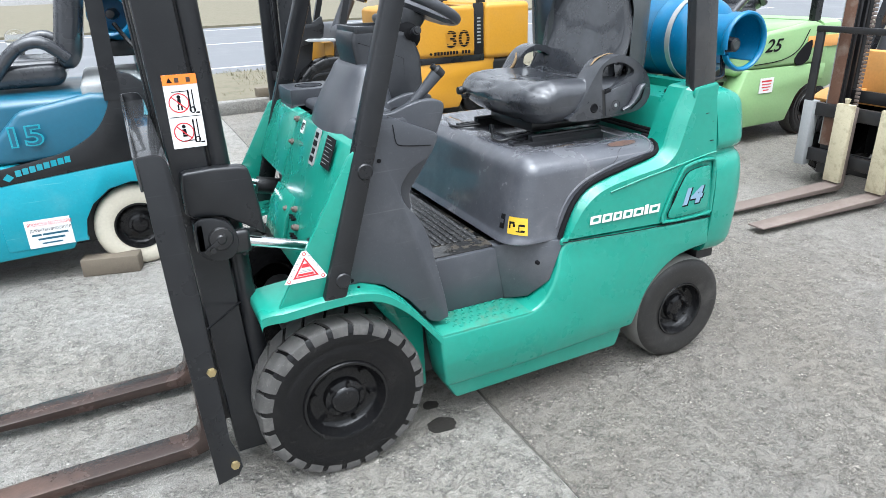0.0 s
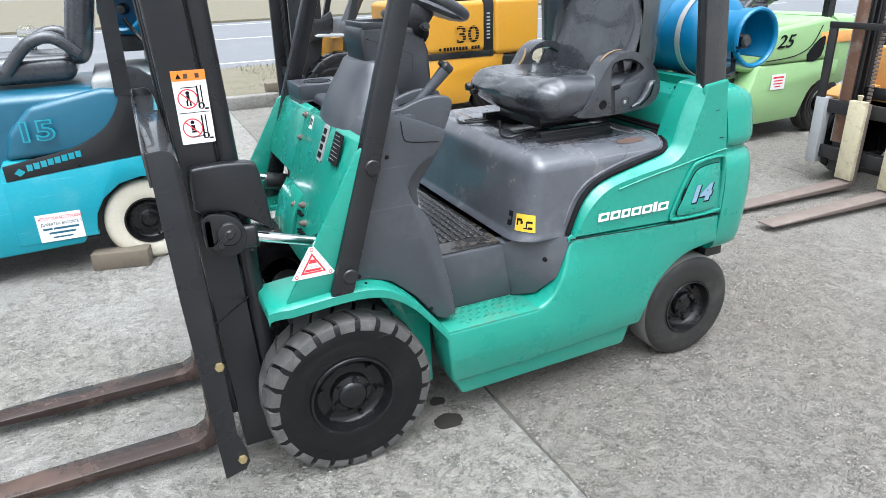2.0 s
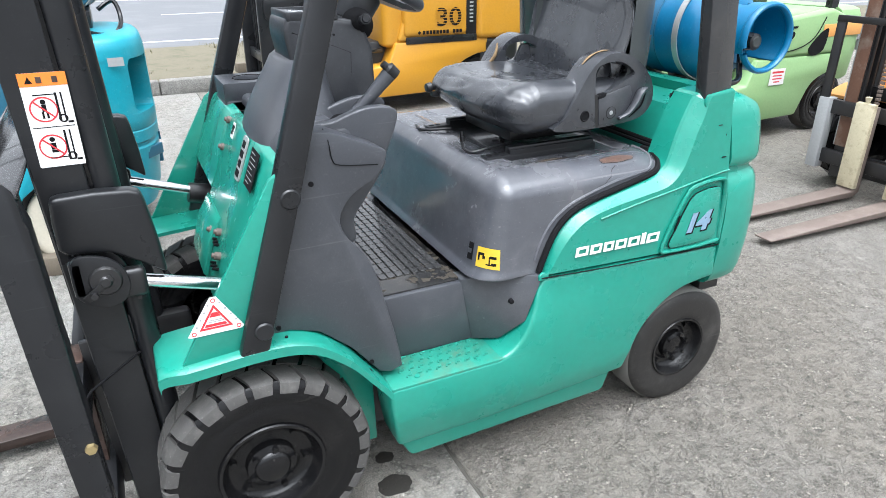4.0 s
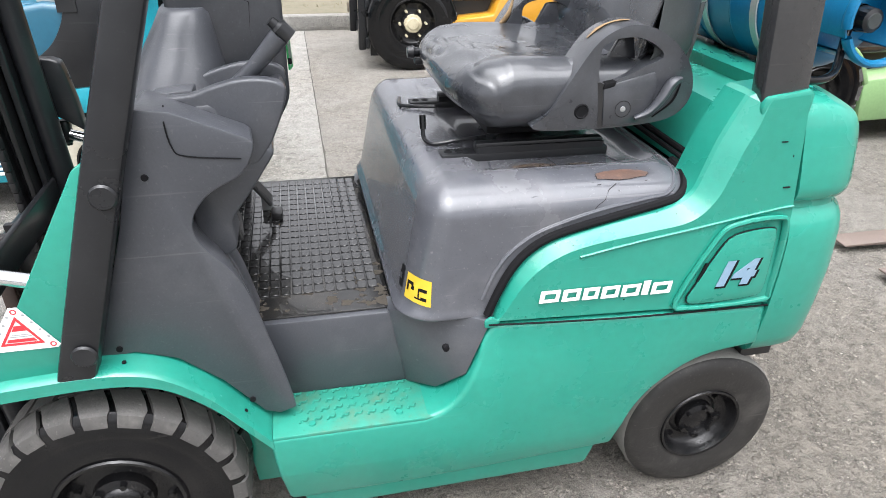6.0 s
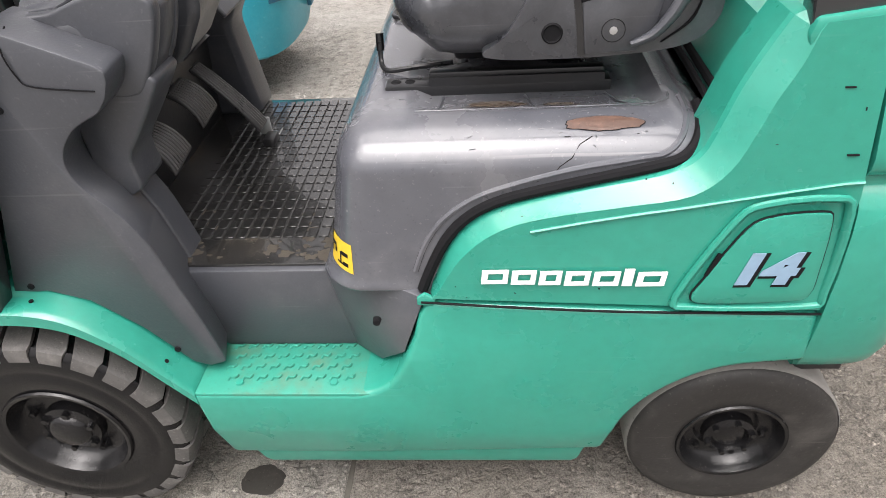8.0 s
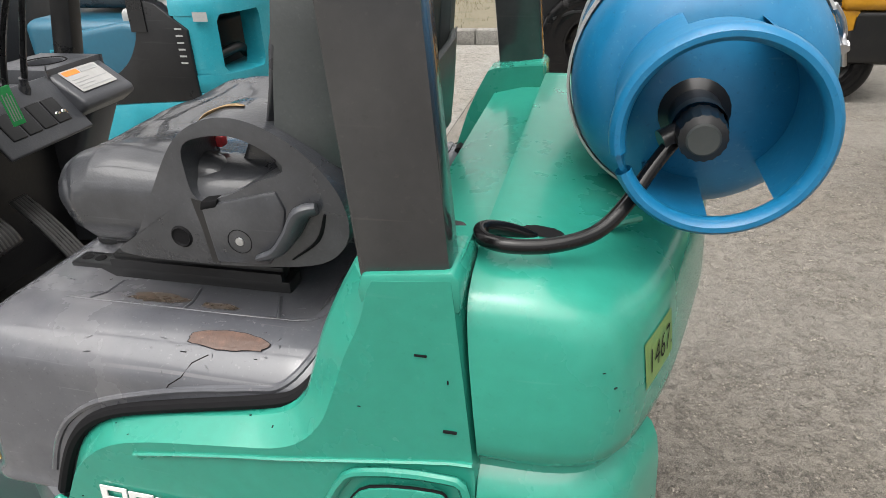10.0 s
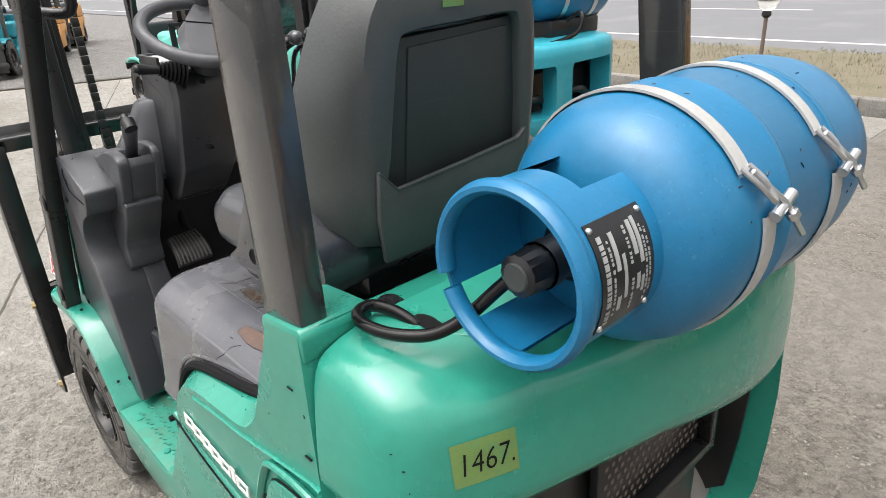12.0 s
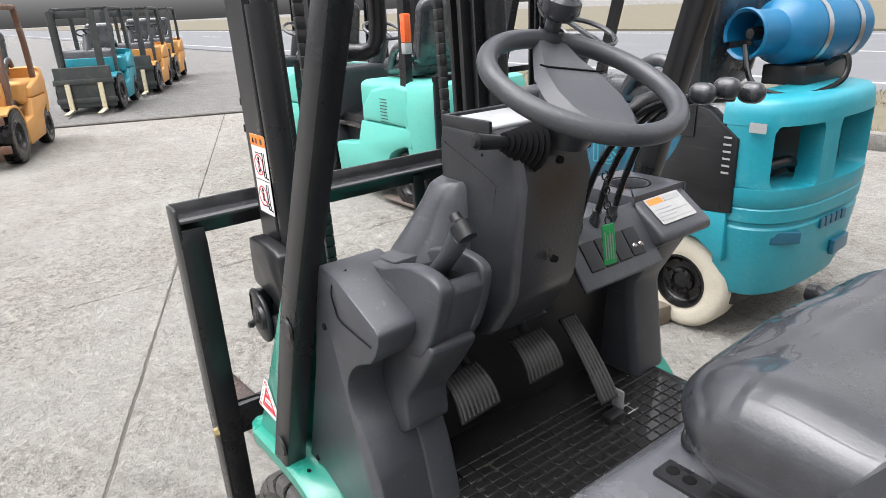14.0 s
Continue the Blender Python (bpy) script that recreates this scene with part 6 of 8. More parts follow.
part("pictogram", moved(bars([(0.004, 0.080, 0.0815, 0.083), (0.056, 0.060, 0.094, 0.150), (0.066, 0.069, 0.094, 0.150), (0.018, 0.056, 0.146, 0.148), (0.056, 0.060, 0.012, 0.074), (0.066, 0.069, 0.012, 0.074), (0.022, 0.056, 0.018, 0.020), (0.070, 0.080, 0.088, 0.092), (0.070, 0.080, 0.010, 0.014),
     (0.029, 0.037, 0.114, 0.128), (0.027, 0.031, 0.100, 0.114), (0.035, 0.039, 0.100, 0.114), (0.028, 0.038, 0.036, 0.050), (0.028, 0.040, 0.030, 0.035)]), smx @ Matrix.Translation((0, 0, 0.001))), INK_VOID, MAST)
for bm in [lathe([(0.0, 0.0017), (0.005, 0.0017), (0.005, 0.001)], (cx, cz, 0), "z", 12) for cx, cz in ((0.033, 0.133), (0.033, 0.057))] + [lathe([(0.0085, 0.001), (0.0085, 0.0017), (0.0055, 0.0017), (0.0055, 0.001)], (0.063, cz, 0), "z", 16) for cz in (0.098, 0.020)]:
    part("pictogram_head", moved(bm, smx), INK_VOID, MAST)
part("head_print", moved(bars([(0.030, 0.040, 0.170, 0.182), (0.058, 0.068, 0.170, 0.182)]), smx @ Matrix.Translation((0, 0, 0.0018))), RUST, MAST)
part("alert_triangle", moved(prism([(0.010, 0.170), (0.024, 0.170), (0.017, 0.183)], "z", 0.0018, 0.0024), smx), INK_VOID, MAST)

CARR = assembly("fork_carriage", TRUCK)
tagged(CARR, "black fork carriage with load backrest")
for z in (0.16, 0.47):
    part("carriage_bar", upright(-0.395, -0.362, -0.50, 0.50, z, z + 0.085, 0.006), BLACK, CARR)
for s in (-1, 1):
    part("roller_plate", upright(-0.365, -0.27, s * 0.255, s * 0.235, 0.14, 0.60), STEEL_BLACK, CARR)
    bp = [(-0.352, 0.147), (-0.338, 0.172), (-0.342, 0.216), (-0.360, 0.275), (-0.372, 0.90), (-0.380, 1.07), (-0.384, 1.093), (-0.394, 1.108), (-0.411, 1.113), (-0.448, 1.111), (-0.438, 0.71), (-0.412, 0.132)]
    part("backrest_upright", prism(bp, "y", s * 0.560, s * 0.552, 0.002), BLACK, CARR, "black backrest side plate")
    part("backrest_flange", prism([(-0.374, 0.20), (-0.360, 0.26), (-0.374, 1.02), (-0.384, 1.06), (-0.396, 1.06), (-0.388, 0.20)], "y", s * 0.5595, s * 0.498, 0.002), BLACK, CARR)
    for bx, bz in ((-0.3745, 0.508), (-0.358, 0.188)):
        part("backrest_bolt", lathe([(0.0, s * 0.012), (0.012, s * 0.011), (0.0135, 0.0)], (bx, s * 0.559, bz), "y", 6), BRASS, CARR, "yellow plated bolt")
part("backrest_top", joined(upright(-0.404, -0.335, -0.552, 0.552, 1.076, 1.084, 0.002), upright(-0.411, -0.403, -0.552, 0.552, 1.026, 1.112, 0.002)), POST, CARR)
for y in (-0.17, 0.17):
    part("backrest_bar", upright(-0.408, -0.396, y - 0.02, y + 0.02, 0.50, 1.05, 0.002), BLACK, CARR)
for s in (-1, 1):
    fy = s * 0.225
    fk = prism([(-0.385, 0.56), (-0.385, 0.085), (-0.405, 0.052), (-0.45, 0.042), (-0.90, 0.042), (-1.46, 0.050), (-1.47, 0.056), (-0.90, 0.075), (-0.47, 0.082), (-0.437, 0.10), (-0.425, 0.14), (-0.423, 0.56)], "y", fy - 0.047, fy + 0.047, 0.004)
    for v in fk.verts:
        if v.co.x < -1.25:
            v.co.y = fy + (v.co.y - fy) * (1 - 0.42 * ((-1.25 - v.co.x) / 0.22) ** 1.5)
    part("fork", fk, RUST, TRUCK, "rust-brown wet fork arm")
part("wire", tube([(-0.25, -0.36, 0.60), (-0.36, -0.45, 0.58), (-0.40, -0.52, 0.56)], 0.003, 6), INK_VOID, TRUCK)

# ---- gas cylinder lying across the counterweight ----
TANK = thing("gas_cylinder", "blue LPG cylinder strapped across the forklift's counterweight", "gas cylinder")
TX, TZ, TR = 1.690, 1.222, 0.162
shell = [(0.0, -0.262), (0.05, -0.261), (0.098, -0.254), (0.128, -0.238), (0.148, -0.212), (TR - 0.002, -0.176), (TR, -0.150), (TR, -0.072), (TR + 0.0025, -0.068), (TR + 0.0025, -0.060), (TR, -0.056), (TR, 0.175), (TR - 0.004, 0.205), (0.150, 0.25), (0.125, 0.295), (0.08, 0.322), (0.0, 0.33)]
part("tank_body", lathe(shell, (TX, 0, TZ), "y", 48), BLUE, TANK)
CR = 0.103
part("collar", lathe([(CR - 0.004, -0.250), (CR - 0.004, -0.385), (CR + 0.001, -0.385), (CR + 0.001, -0.250)], (TX, 0, TZ), "y", 40, (-48, 64)), BLUE, TANK, "blue valve collar with rolled rim")
part("collar_lower", lathe([(CR - 0.004, -0.250), (CR - 0.004, -0.385), (CR + 0.001, -0.385), (CR + 0.001, -0.250)], (TX, 0, TZ), "y", 30, (112, 205)), BLUE, TANK)
part("collar_bridge", lathe([(CR - 0.004, -0.325), (CR - 0.004, -0.385), (CR + 0.001, -0.385), (CR + 0.001, -0.325)], (TX, 0, TZ), "y", 20, (62, 114)), BLUE, TANK)
part("collar_foot", lathe([(CR - 0.004, -0.250), (CR - 0.004, -0.385), (CR + 0.001, -0.385), (CR + 0.001, -0.250)], (TX, 0, TZ), "y", 14, (232, 272)), BLUE, TANK)
part("collar_rim", lathe([(CR + 0.009 * math.cos(a) - 0.002, -0.385 + 0.0135 * math.sin(a)) for a in (2 * math.pi * k / 10 for k in range(11))], (TX, 0, TZ), "y", 56, (-155, 193)), BLUE, TANK)
part("valve", joined(lathe([(0.0, -0.235), (0.040, -0.236), (0.041, -0.262), (0.030, -0.270), (0.026, -0.300), (0.030, -0.304), (0.030, -0.322)], (TX - 0.012, 0, TZ - 0.014), "y", 24)), BLACK, TANK, "black valve body")
knob = lathe([(0.026, -0.320), (0.028, -0.326), (0.026, -0.358), (0.018, -0.362)], (TX - 0.012, 0, TZ - 0.014), "y", 36)
for i, v in enumerate(knob.verts):
    if v.co.y > -0.360 and i % 2:
        v.co.x, v.co.z = TX - 0.012 + (v.co.x - TX + 0.012) * 0.955, TZ - 0.014 + (v.co.z - TZ + 0.014) * 0.955
part("valve_knob", knob, BLACK, TANK, "black ribbed valve wheel")
part("knob_cap", lathe([(0.0, -0.364), (0.016, -0.364), (0.019, -0.361)], (TX - 0.012, 0, TZ - 0.014), "y", 20), HAZED_STEEL, TANK, "dark grey cap of the valve wheel")
part("gas_hose", tube([(TX - 0.030, -0.322, TZ - 0.018), (1.634, -0.343, 1.172), (1.606, -0.374, 1.134), (1.576, -0.404, 1.112), (1.532, -0.430, 1.106), (1.486, -0.441, 1.107), (1.456, -0.430, 1.108), (1.450, -0.404, 1.107), (1.470, -0.382, 1.098), (1.500, -0.368, 1.082), (1.522, -0.360, 1.062)], 0.0088, 12, 6), RUBBER, TANK, "black rubber gas hose")
part("hose_fitting", tube([(TX - 0.020, -0.318, TZ - 0.014), (TX - 0.052, -0.330, TZ - 0.028)], 0.013, 10), BLACK, TANK)
for y in (-0.062, 0.100):
    part("weld_seam", lathe([(TR - 0.004, y - 0.006), (TR + 0.0012, y - 0.004), (TR + 0.0022, y), (TR + 0.0012, y + 0.004), (TR - 0.004, y + 0.006)], (TX, 0, TZ), "y", 48), BLUE, TANK)
    part("seam_line", lathe([(TR - 0.002, y + 0.0060), (TR + 0.0007, y + 0.0064), (TR + 0.0007, y + 0.0074), (TR - 0.002, y + 0.0078)], (TX, 0, TZ), "y", 48), TEAL_DARK, TANK)
for y in (-0.158, 0.052):
    part("strap", lathe([(TR + 0.0015, y - 0.0120), (TR + 0.005, y - 0.0120), (TR + 0.005, y + 0.0120), (TR + 0.0015, y + 0.0120)], (TX, 0, TZ), "y", 40, (32, 285)), STRAP, TANK, "bright zinc steel strap")
    part("strap_lower", lathe([(TR + 0.0015, y + 0.0160), (TR + 0.005, y + 0.0160), (TR + 0.005, y + 0.0440), (TR + 0.0015, y + 0.0440)], (TX, 0, TZ), "y", 14, (-75, 12)), STRAP, TANK)
    q = lambda a, r: (TX + r * math.cos(radians(a)), TZ + r * math.sin(radians(a)))  # noqa: E731
    loop = []
    for a, dy, r in ((34, -0.009, 0.005), (26, 0.004, 0.010), (17, 0.026, 0.014), (26, 0.022, 0.010), (34, 0.011, 0.005)):
        px, pz = q(a, TR + r)
        loop.append((px, y + dy, pz))
    part("strap_loop", tube(loop, 0.0034, 8, 4), ZINC, TANK)
    (ax, az), (bx, bz), (cx, cz) = q(31, TR + 0.008), q(15, TR + 0.017), q(2, TR + 0.026)
    part("strap_bolt", tube([(ax, y + 0.006, az), (bx, y + 0.045, bz), (cx, y + 0.066, cz)], 0.0040, 8), ZINC, TANK)
    part("strap_nut", joined(tube([(bx - 0.004, y + 0.024, bz - 0.012), (bx - 0.004, y + 0.066, bz + 0.006)], 0.0075, 12), tube([(bx * 0.75 + cx * 0.25, y + 0.050, bz * 0.75 + cz * 0.25), (bx * 0.55 + cx * 0.45, y + 0.055, bz * 0.55 + cz * 0.45)], 0.0080, 6)), ZINC, TANK)


def on_collar(y0, y1, a0, a1, r, name, mat, label=""):
    return part(name, lathe([(r, y0), (r + 0.0012, y0), (r + 0.0012, y1), (r, y1)], (TX, 0, TZ), "y", 10, (a0, a1)), mat, TANK, label)


on_collar(-0.366, -0.272, -24, 43, CR + 0.0015, "data_plate", BLACK, "black data plate with pale fields")
rnd = random.Random(21)
for yc, h, a0, a1 in ((-0.3550, 0.0062, -18, 34), (-0.3450, 0.0022, -14, 30), (-0.3130, 0.0030, -16, 4), (-0.3130, 0.0030, 12, 34), (-0.2870, 0.0022, -16, 33), (-0.2810, 0.0018, -10, 28)):
    row, an = [], a0
    while an < a1:
        w = min(rnd.uniform(1.2, 2.6) * (1.0 if h < 0.004 else 1.5), a1 - an + 0.4)
        row.append(lathe([(CR + 0.0025, yc - h / 2), (CR + 0.0037, yc - h / 2), (CR + 0.0037, yc + h / 2), (CR + 0.0025, yc + h / 2)], (TX, 0, TZ), "y", 2, (an, an + w)))
        an += w + (0.8 if rnd.random() < 0.75 else 2.2)
    part("plate_print", joined(*row), DULL_GREY, TANK, "row of pale print too small to read")
for ya, yb, a0, a1 in ((-0.3390, -0.3330, 12, 34), (-0.3390, -0.3335, -12, -3), (-0.3275, -0.3230, -6, 20), (-0.3060, -0.3000, 16, 36), (-0.3050, -0.3000, -5, 5), (-0.2970, -0.2915, 10, 37), (-0.2960, -0.2920, -8, 2)):
    on_collar(ya, yb, a0, a1, CR + 0.0025, "plate_field", DULL_GREY)
for ya, an in ((-0.361, 39), (-0.277, 39), (-0.361, -20), (-0.277, -20)):
    px, pz = TX + (CR + 0.002) * math.cos(radians(an)), TZ + (CR + 0.002) * math.sin(radians(an))
    part("plate_rivet", moved(rbox((-0.004, -0.004, -0.004), (0.004, 0.004, 0.004), 0.0039, 3, 1), Matrix.Translation((px, ya, pz))), ZINC, TANK)
for y in (-0.09, 0.11):
    part("tank_cradle", box(1.62, 1.76, y, y + 0.04, 1.05, 1.075, 0.006), BLACK, TANK)

TANK_BODY = [ob for ob in TANK.children if ob.name.startswith("tank_body")][0]
rnd = random.Random(41)
for k in range(26):
    an, yv = radians(rnd.uniform(-25, 110)), rnd.uniform(-0.20, 0.20)
    p0 = Vector((TX + TR * math.cos(an), yv, TZ + TR * math.sin(an)))
    d = Vector((rnd.uniform(-1, 1), rnd.uniform(-1, 1), rnd.uniform(-1, 1))) * rnd.uniform(0.002, 0.010)
    part("scuff", tube(on_surface([p0, p0 + d * 0.5, p0 + d], TANK_BODY, 0.0001), rnd.uniform(0.0006, 0.0014), 5), rnd.choice((RUST, RUST, INK_VOID)), TANK_BODY)

# ---- ground ----
tagged(part("ground", box(-400, 400, -300, 500, -0.30, -0.022), GROUND, None), "grey worn asphalt yard ground", "ground", kind="structure")
PAVE = thing("pavement", "worn pale concrete slabs with exposed aggregate", "pavement", kind="structure")


def slab(pts, wide=()):
    """A cast slab with slightly broken arrises; wide: sides with an open joint."""
    cx, cy = sum(p[0] for p in pts) / len(pts), sum(p[1] for p in pts) / len(pts)
    inset = []
    for k, (a, c) in enumerate(zip(pts, pts[1:] + pts[:1])):
        a, c = Vector((a[0], a[1], 0)), Vector((c[0], c[1], 0))
        n = max(2, int((c - a).length / 0.07))
        inward = Vector((-(c - a).y, (c - a).x, 0)).normalized()
        along = (c - a).normalized()
        for q in range(n):
            p = a + (c - a) * (q / n)
            if q == 0:
                p = p + along * 0.004
            wear = max(noise.noise(p * 4.0 + inward * 3), 0) * 0.010 + abs(noise.noise(p * 15.0 + inward * 5)) * 0.006
            p = p + inward * (0.0018 + wear + (0.0025 if k in wide else 0))
            inset.append((p.x, p.y))
    part("slab", prism(inset, "z", -0.02, 0.0, 0.0025, 1, 60), CONCRETE if cx < 0.57 else ROUGH_CONCRETE, PAVE)


def joint_y(x):
    return -0.83 - 0.41 * (x + 0.99)


def yard_end(y):
    return -10.9 + 0.396 * y


part("joint_fill", prism([(yard_end(-7.5), -7.5), (11.0, -7.5), (11.0, 6.16), (yard_end(6.16), 6.16)], "z", -0.021, -0.0045), JOINT, PAVE, "dirt packed into the joints")
XS = [-10.2, -6.27, -2.90, 0.57, 4.05, 7.55, 11.0]
for a, b in zip(XS, XS[1:]):
    if b <= 0.6:
        far = a < -9
        m = (yard_end(3.0), joint_y(yard_end(3.0))) if far else (a, joint_y(a))
        slab([(yard_end(-7.5) if far else a, -7.5), (b, -7.5), (b, joint_y(b)), m], (2,))
        slab([m, (b, joint_y(b)), (b, 6.16), (yard_end(6.16) if far else a, 6.16)], (0,))
    else:
        slab([(a, -7.5), (b, -7.5), (b, -3.2), (a, -3.2)])
        slab([(a, -3.2), (b, -3.2), (b, 6.16), (a, 6.16)])
edge = [yard_end(q * 0.1) for q in range(-40, 62)]
strip = [(x + 0.02 + 0.04 * noise.noise(Vector((q * 0.6, 1, 0))), (q - 40) * 0.1) for q, x in enumerate(edge)]
strip += [(x - 0.13 + 0.06 * noise.noise(Vector((q * 0.4, 7, 0))), (q - 40) * 0.1) for q, x in reversed(list(enumerate(edge)))]
tagged(part("edge_strip", prism(strip, "z", -0.023, 0.014), JOINT, None), "dark broken strip along the end of the slabs", "pavement edge", kind="structure")
rnd = random.Random(11)
for cx, cy, rx, ry in ((0.352, -0.455, 0.055, 0.042), (0.366, -0.330, 0.032, 0.026), (1.05, 0.02, 0.03, 0.02)):
    pts = []
    for k in range(26):
        a = 2 * math.pi * k / 26
        q = 1 + 0.22 * noise.noise(Vector((math.cos(a) * 2, math.sin(a) * 2, cx * 9)))
        pts.append((cx + rx * q * math.cos(a), cy + ry * q * math.sin(a)))
    tagged(part("oil_stain", prism(pts, "z", -0.001, 0.0008), STAIN, None), "dark wet oil stain on the concrete", "stain", kind="structure")
grit = []
for k in range(420):
    px, py = rnd.uniform(-2.2, 3.2), rnd.uniform(-1.6, 3.5)
    r = rnd.uniform(0.002, 0.006)
    grit.append((px, py, r))
bm = bmesh.new()
for px, py, r in grit:
    m = Matrix.Translation((px, py, r * 0.3)) @ Matrix.Rotation(rnd.random() * 6, 4, "Z") @ Matrix.Diagonal((r, r * 0.8, r * 0.5, 1))
    bmesh.ops.create_icosphere(bm, subdivisions=1, radius=1, matrix=m)
tagged(part("grit", bm, KERB, None), "loose pale grit on the concrete", "gravel", kind="stuff")

# kerb, verge and road
KERBS = thing("kerb", "weathered concrete kerb stones", "kerb", kind="structure")
stone = finish(box(0.004, 0.996, 0, 0.16, -0.03, 0.155, 0.014, 2))
stone.materials.append(KERB)
for k in range(-14, 12):
    ob = new("kerb_stone", stone)
    ob.parent = KERBS
    ob.location = (k * 1.0 + 0.2, 6.165, rnd.uniform(-0.006, 0.006))
verge = bmesh.new()
nx, ny = 130, 10
vs = [[verge.verts.new((-15 + 65 * i / nx, 6.322 + 3.5 * j / ny, 0.115 + 0.03 * noise.noise(Vector((i * 0.9, j * 0.7, 0))) - (0.09 if j == ny else 0))) for j in range(ny + 1)] for i in range(nx + 1)]
for i in range(nx):
    for j in range(ny):
        verge.faces.new((vs[i][j], vs[i + 1][j], vs[i + 1][j + 1], vs[i][j + 1]))
tagged(part("verge", verge, EARTH, None), "dry earth verge beside the road", "verge", kind="structure")
gv, gf = [], []
for k in range(14000):
    px, py = rnd.uniform(-9, 6), 6.34 + rnd.random() ** 0.8 * 3.3
    if noise.noise(Vector((px * 0.8, py * 1.4, 5))) < -0.12:
        continue
    a, hgt, w = rnd.random() * 6.28, rnd.uniform(0.02, 0.07), rnd.uniform(0.003, 0.007)
    dx, dy = math.cos(a), math.sin(a)
    z = 0.105
    i = len(gv)
    gv += [(px - dy * w, py + dx * w, z), (px + dy * w, py - dx * w, z), (px + dx * hgt * 0.7, py + dy * hgt * 0.7, z + hgt)]
    gf.append((i, i + 1, i + 2))
me = bpy.data.meshes.new("mesh")
me.from_pydata(gv, [], gf)
tagged(part("grass", me, BLADE, None), "sparse dry yellow-green grass tufts", "grass", kind="stuff")
tagged(part("road", box(-300, 300, 9.82, 24.0, -0.02, 0.02), ROAD, None), "grey asphalt road with white lines", "road", kind="structure")
for y, w in ((11.0, 0.12), (22.6, 0.12)):
    tagged(part("road_line", box(-300, 300, y, y + w, 0.02, 0.024), LINE, None), "white painted road edge line", "road marking", kind="structure")
for k in range(-12, 8):
    tagged(part("lane_dash", box(k * 9.0 + 1, k * 9.0 + 5, 16.6, 16.72, 0.02, 0.024), LINE, None), "white painted lane dash", "road marking", group="lane dashes", kind="structure")
tagged(part("far_verge", box(-300, 300, 24.0, 80, -0.02, 0.10), EARTH, None), "dry grass field beyond the road", "field", kind="structure")

# ---- other forklifts ----


def other_truck(name, at, body, label, hood=None, weight=None, L=1.0, tyre=RUBBER, mast_mat=BLACK, fork_mat=WORN_STEEL, forks=True, guard=True, plain_back=True, front_r=0.30, rear_r=0.235, half=0.52, mast_h=2.0, group="", tank=False, tread=None, lugs=16, seat=True, bonnet_top=0.98, fork_gap=0.24, fender=None):
    """A counterbalance forklift in its own frame: front axle at the origin, front towards -x."""
    hood, weight = hood or body, weight or body
    t = thing(name, label, "forklift", group, at=at)
    wb = 1.42 * L
    for s in (-1, 1):
        tyre_wheel(t, (0, s * (half - 0.09), front_r), s, front_r, 0.18, front_r * 0.5, tyre, tread or tyre, RIM, lugs=lugs, hub_out=-0.01)
        tyre_wheel(t, (wb, s * (half - 0.10), rear_r), s, rear_r, 0.15, rear_r * 0.55, tyre, tread or tyre, RIM, lugs=0, hub_out=-0.02, name="rear_wheel")
        pts = [(0.32, 0.42), (0.36, 0.15), (wb - 0.34, 0.17)] + flat_spline([(wb - 0.29, 0.28), (wb - 0.20, 0.43), (wb, 0.51), (wb + 0.1, 0.50)], 3) + [(wb + 0.1, 0.66), (0.80, 0.66), (0.72, 0.46)]
        part("skirt", prism(pts, "y", s * half, s * 0.36, 0.02, 2), body, t)
        part("fender", prism(flat_spline([(-0.30, 0.60), (-0.15, 0.655), (0.10, 0.66), (0.25, 0.58), (0.36, 0.40)], 3) + flat_spline([(0.33, 0.39), (0.23, 0.55), (0.08, 0.63), (-0.15, 0.625), (-0.29, 0.575)], 3), "y", s * half, s * 0.32, 0.006), fender or body, t)
        part("side_panel", prism([(0.82, 0.664), (wb + 0.1, 0.664), (wb + 0.08, 0.96), (wb - 0.10, bonnet_top), (0.98, bonnet_top - 0.06), (0.86, 0.80)], "y", s * half, s * 0.40, 0.03, 3), hood, t)
        if guard:
            part("front_post", loft([[Vector((x + a, s * y + b, z)) for a, b in ((0, -0.025), (0.06, -0.025), (0.06, 0.025), (0, 0.025))] for x, y, z in ((0.0, 0.47, 0.62), (0.24, 0.45, 1.5), (0.40, 0.43, 2.05))]), BLACK, t)
            part("rear_post", loft([[Vector((x + a, s * y + b, z)) for a, b in ((0, -0.03), (0.08, -0.03), (0.08, 0.03), (0, 0.03))] for x, y, z in ((wb - 0.04, 0.46, 0.94), (wb - 0.03, 0.45, 1.5), (wb - 0.02, 0.44, 2.05))]), BLACK, t)
            part("guard_rail", tube([(0.42, s * 0.43, 2.06), (wb + 0.02, s * 0.44, 2.06)], 0.03, 8), BLACK, t)
        part("outer_rail", channel(-0.35, -0.24, s * 0.37, s * 0.29, 0.018, 0.09, mast_h, 0.0), mast_mat, t)
        part("inner_rail", channel(-0.34, -0.27, s * 0.335, s * 0.27, 0.016, 0.10, mast_h + 0.02, 0.0), mast_mat, t)
        part("lift_cylinder", tube([(-0.20, s * 0.31, 0.2), (-0.20, s * 0.31, mast_h - 0.1)], 0.03, 10), mast_mat, t)
        if forks:
            fy = s * fork_gap
            part("fork", prism([(-0.40, 0.60), (-0.40, 0.06), (-0.45, 0.035), (-1.50, 0.035), (-1.50, 0.045), (-0.47, 0.075), (-0.44, 0.10), (-0.44, 0.60)], "y", fy - 0.055, fy + 0.055, 0.004), fork_mat, t)
            part("backrest_post", box(-0.425, -0.405, s * 0.50, s * 0.44, 0.15, 1.10, 0.004), mast_mat, t)
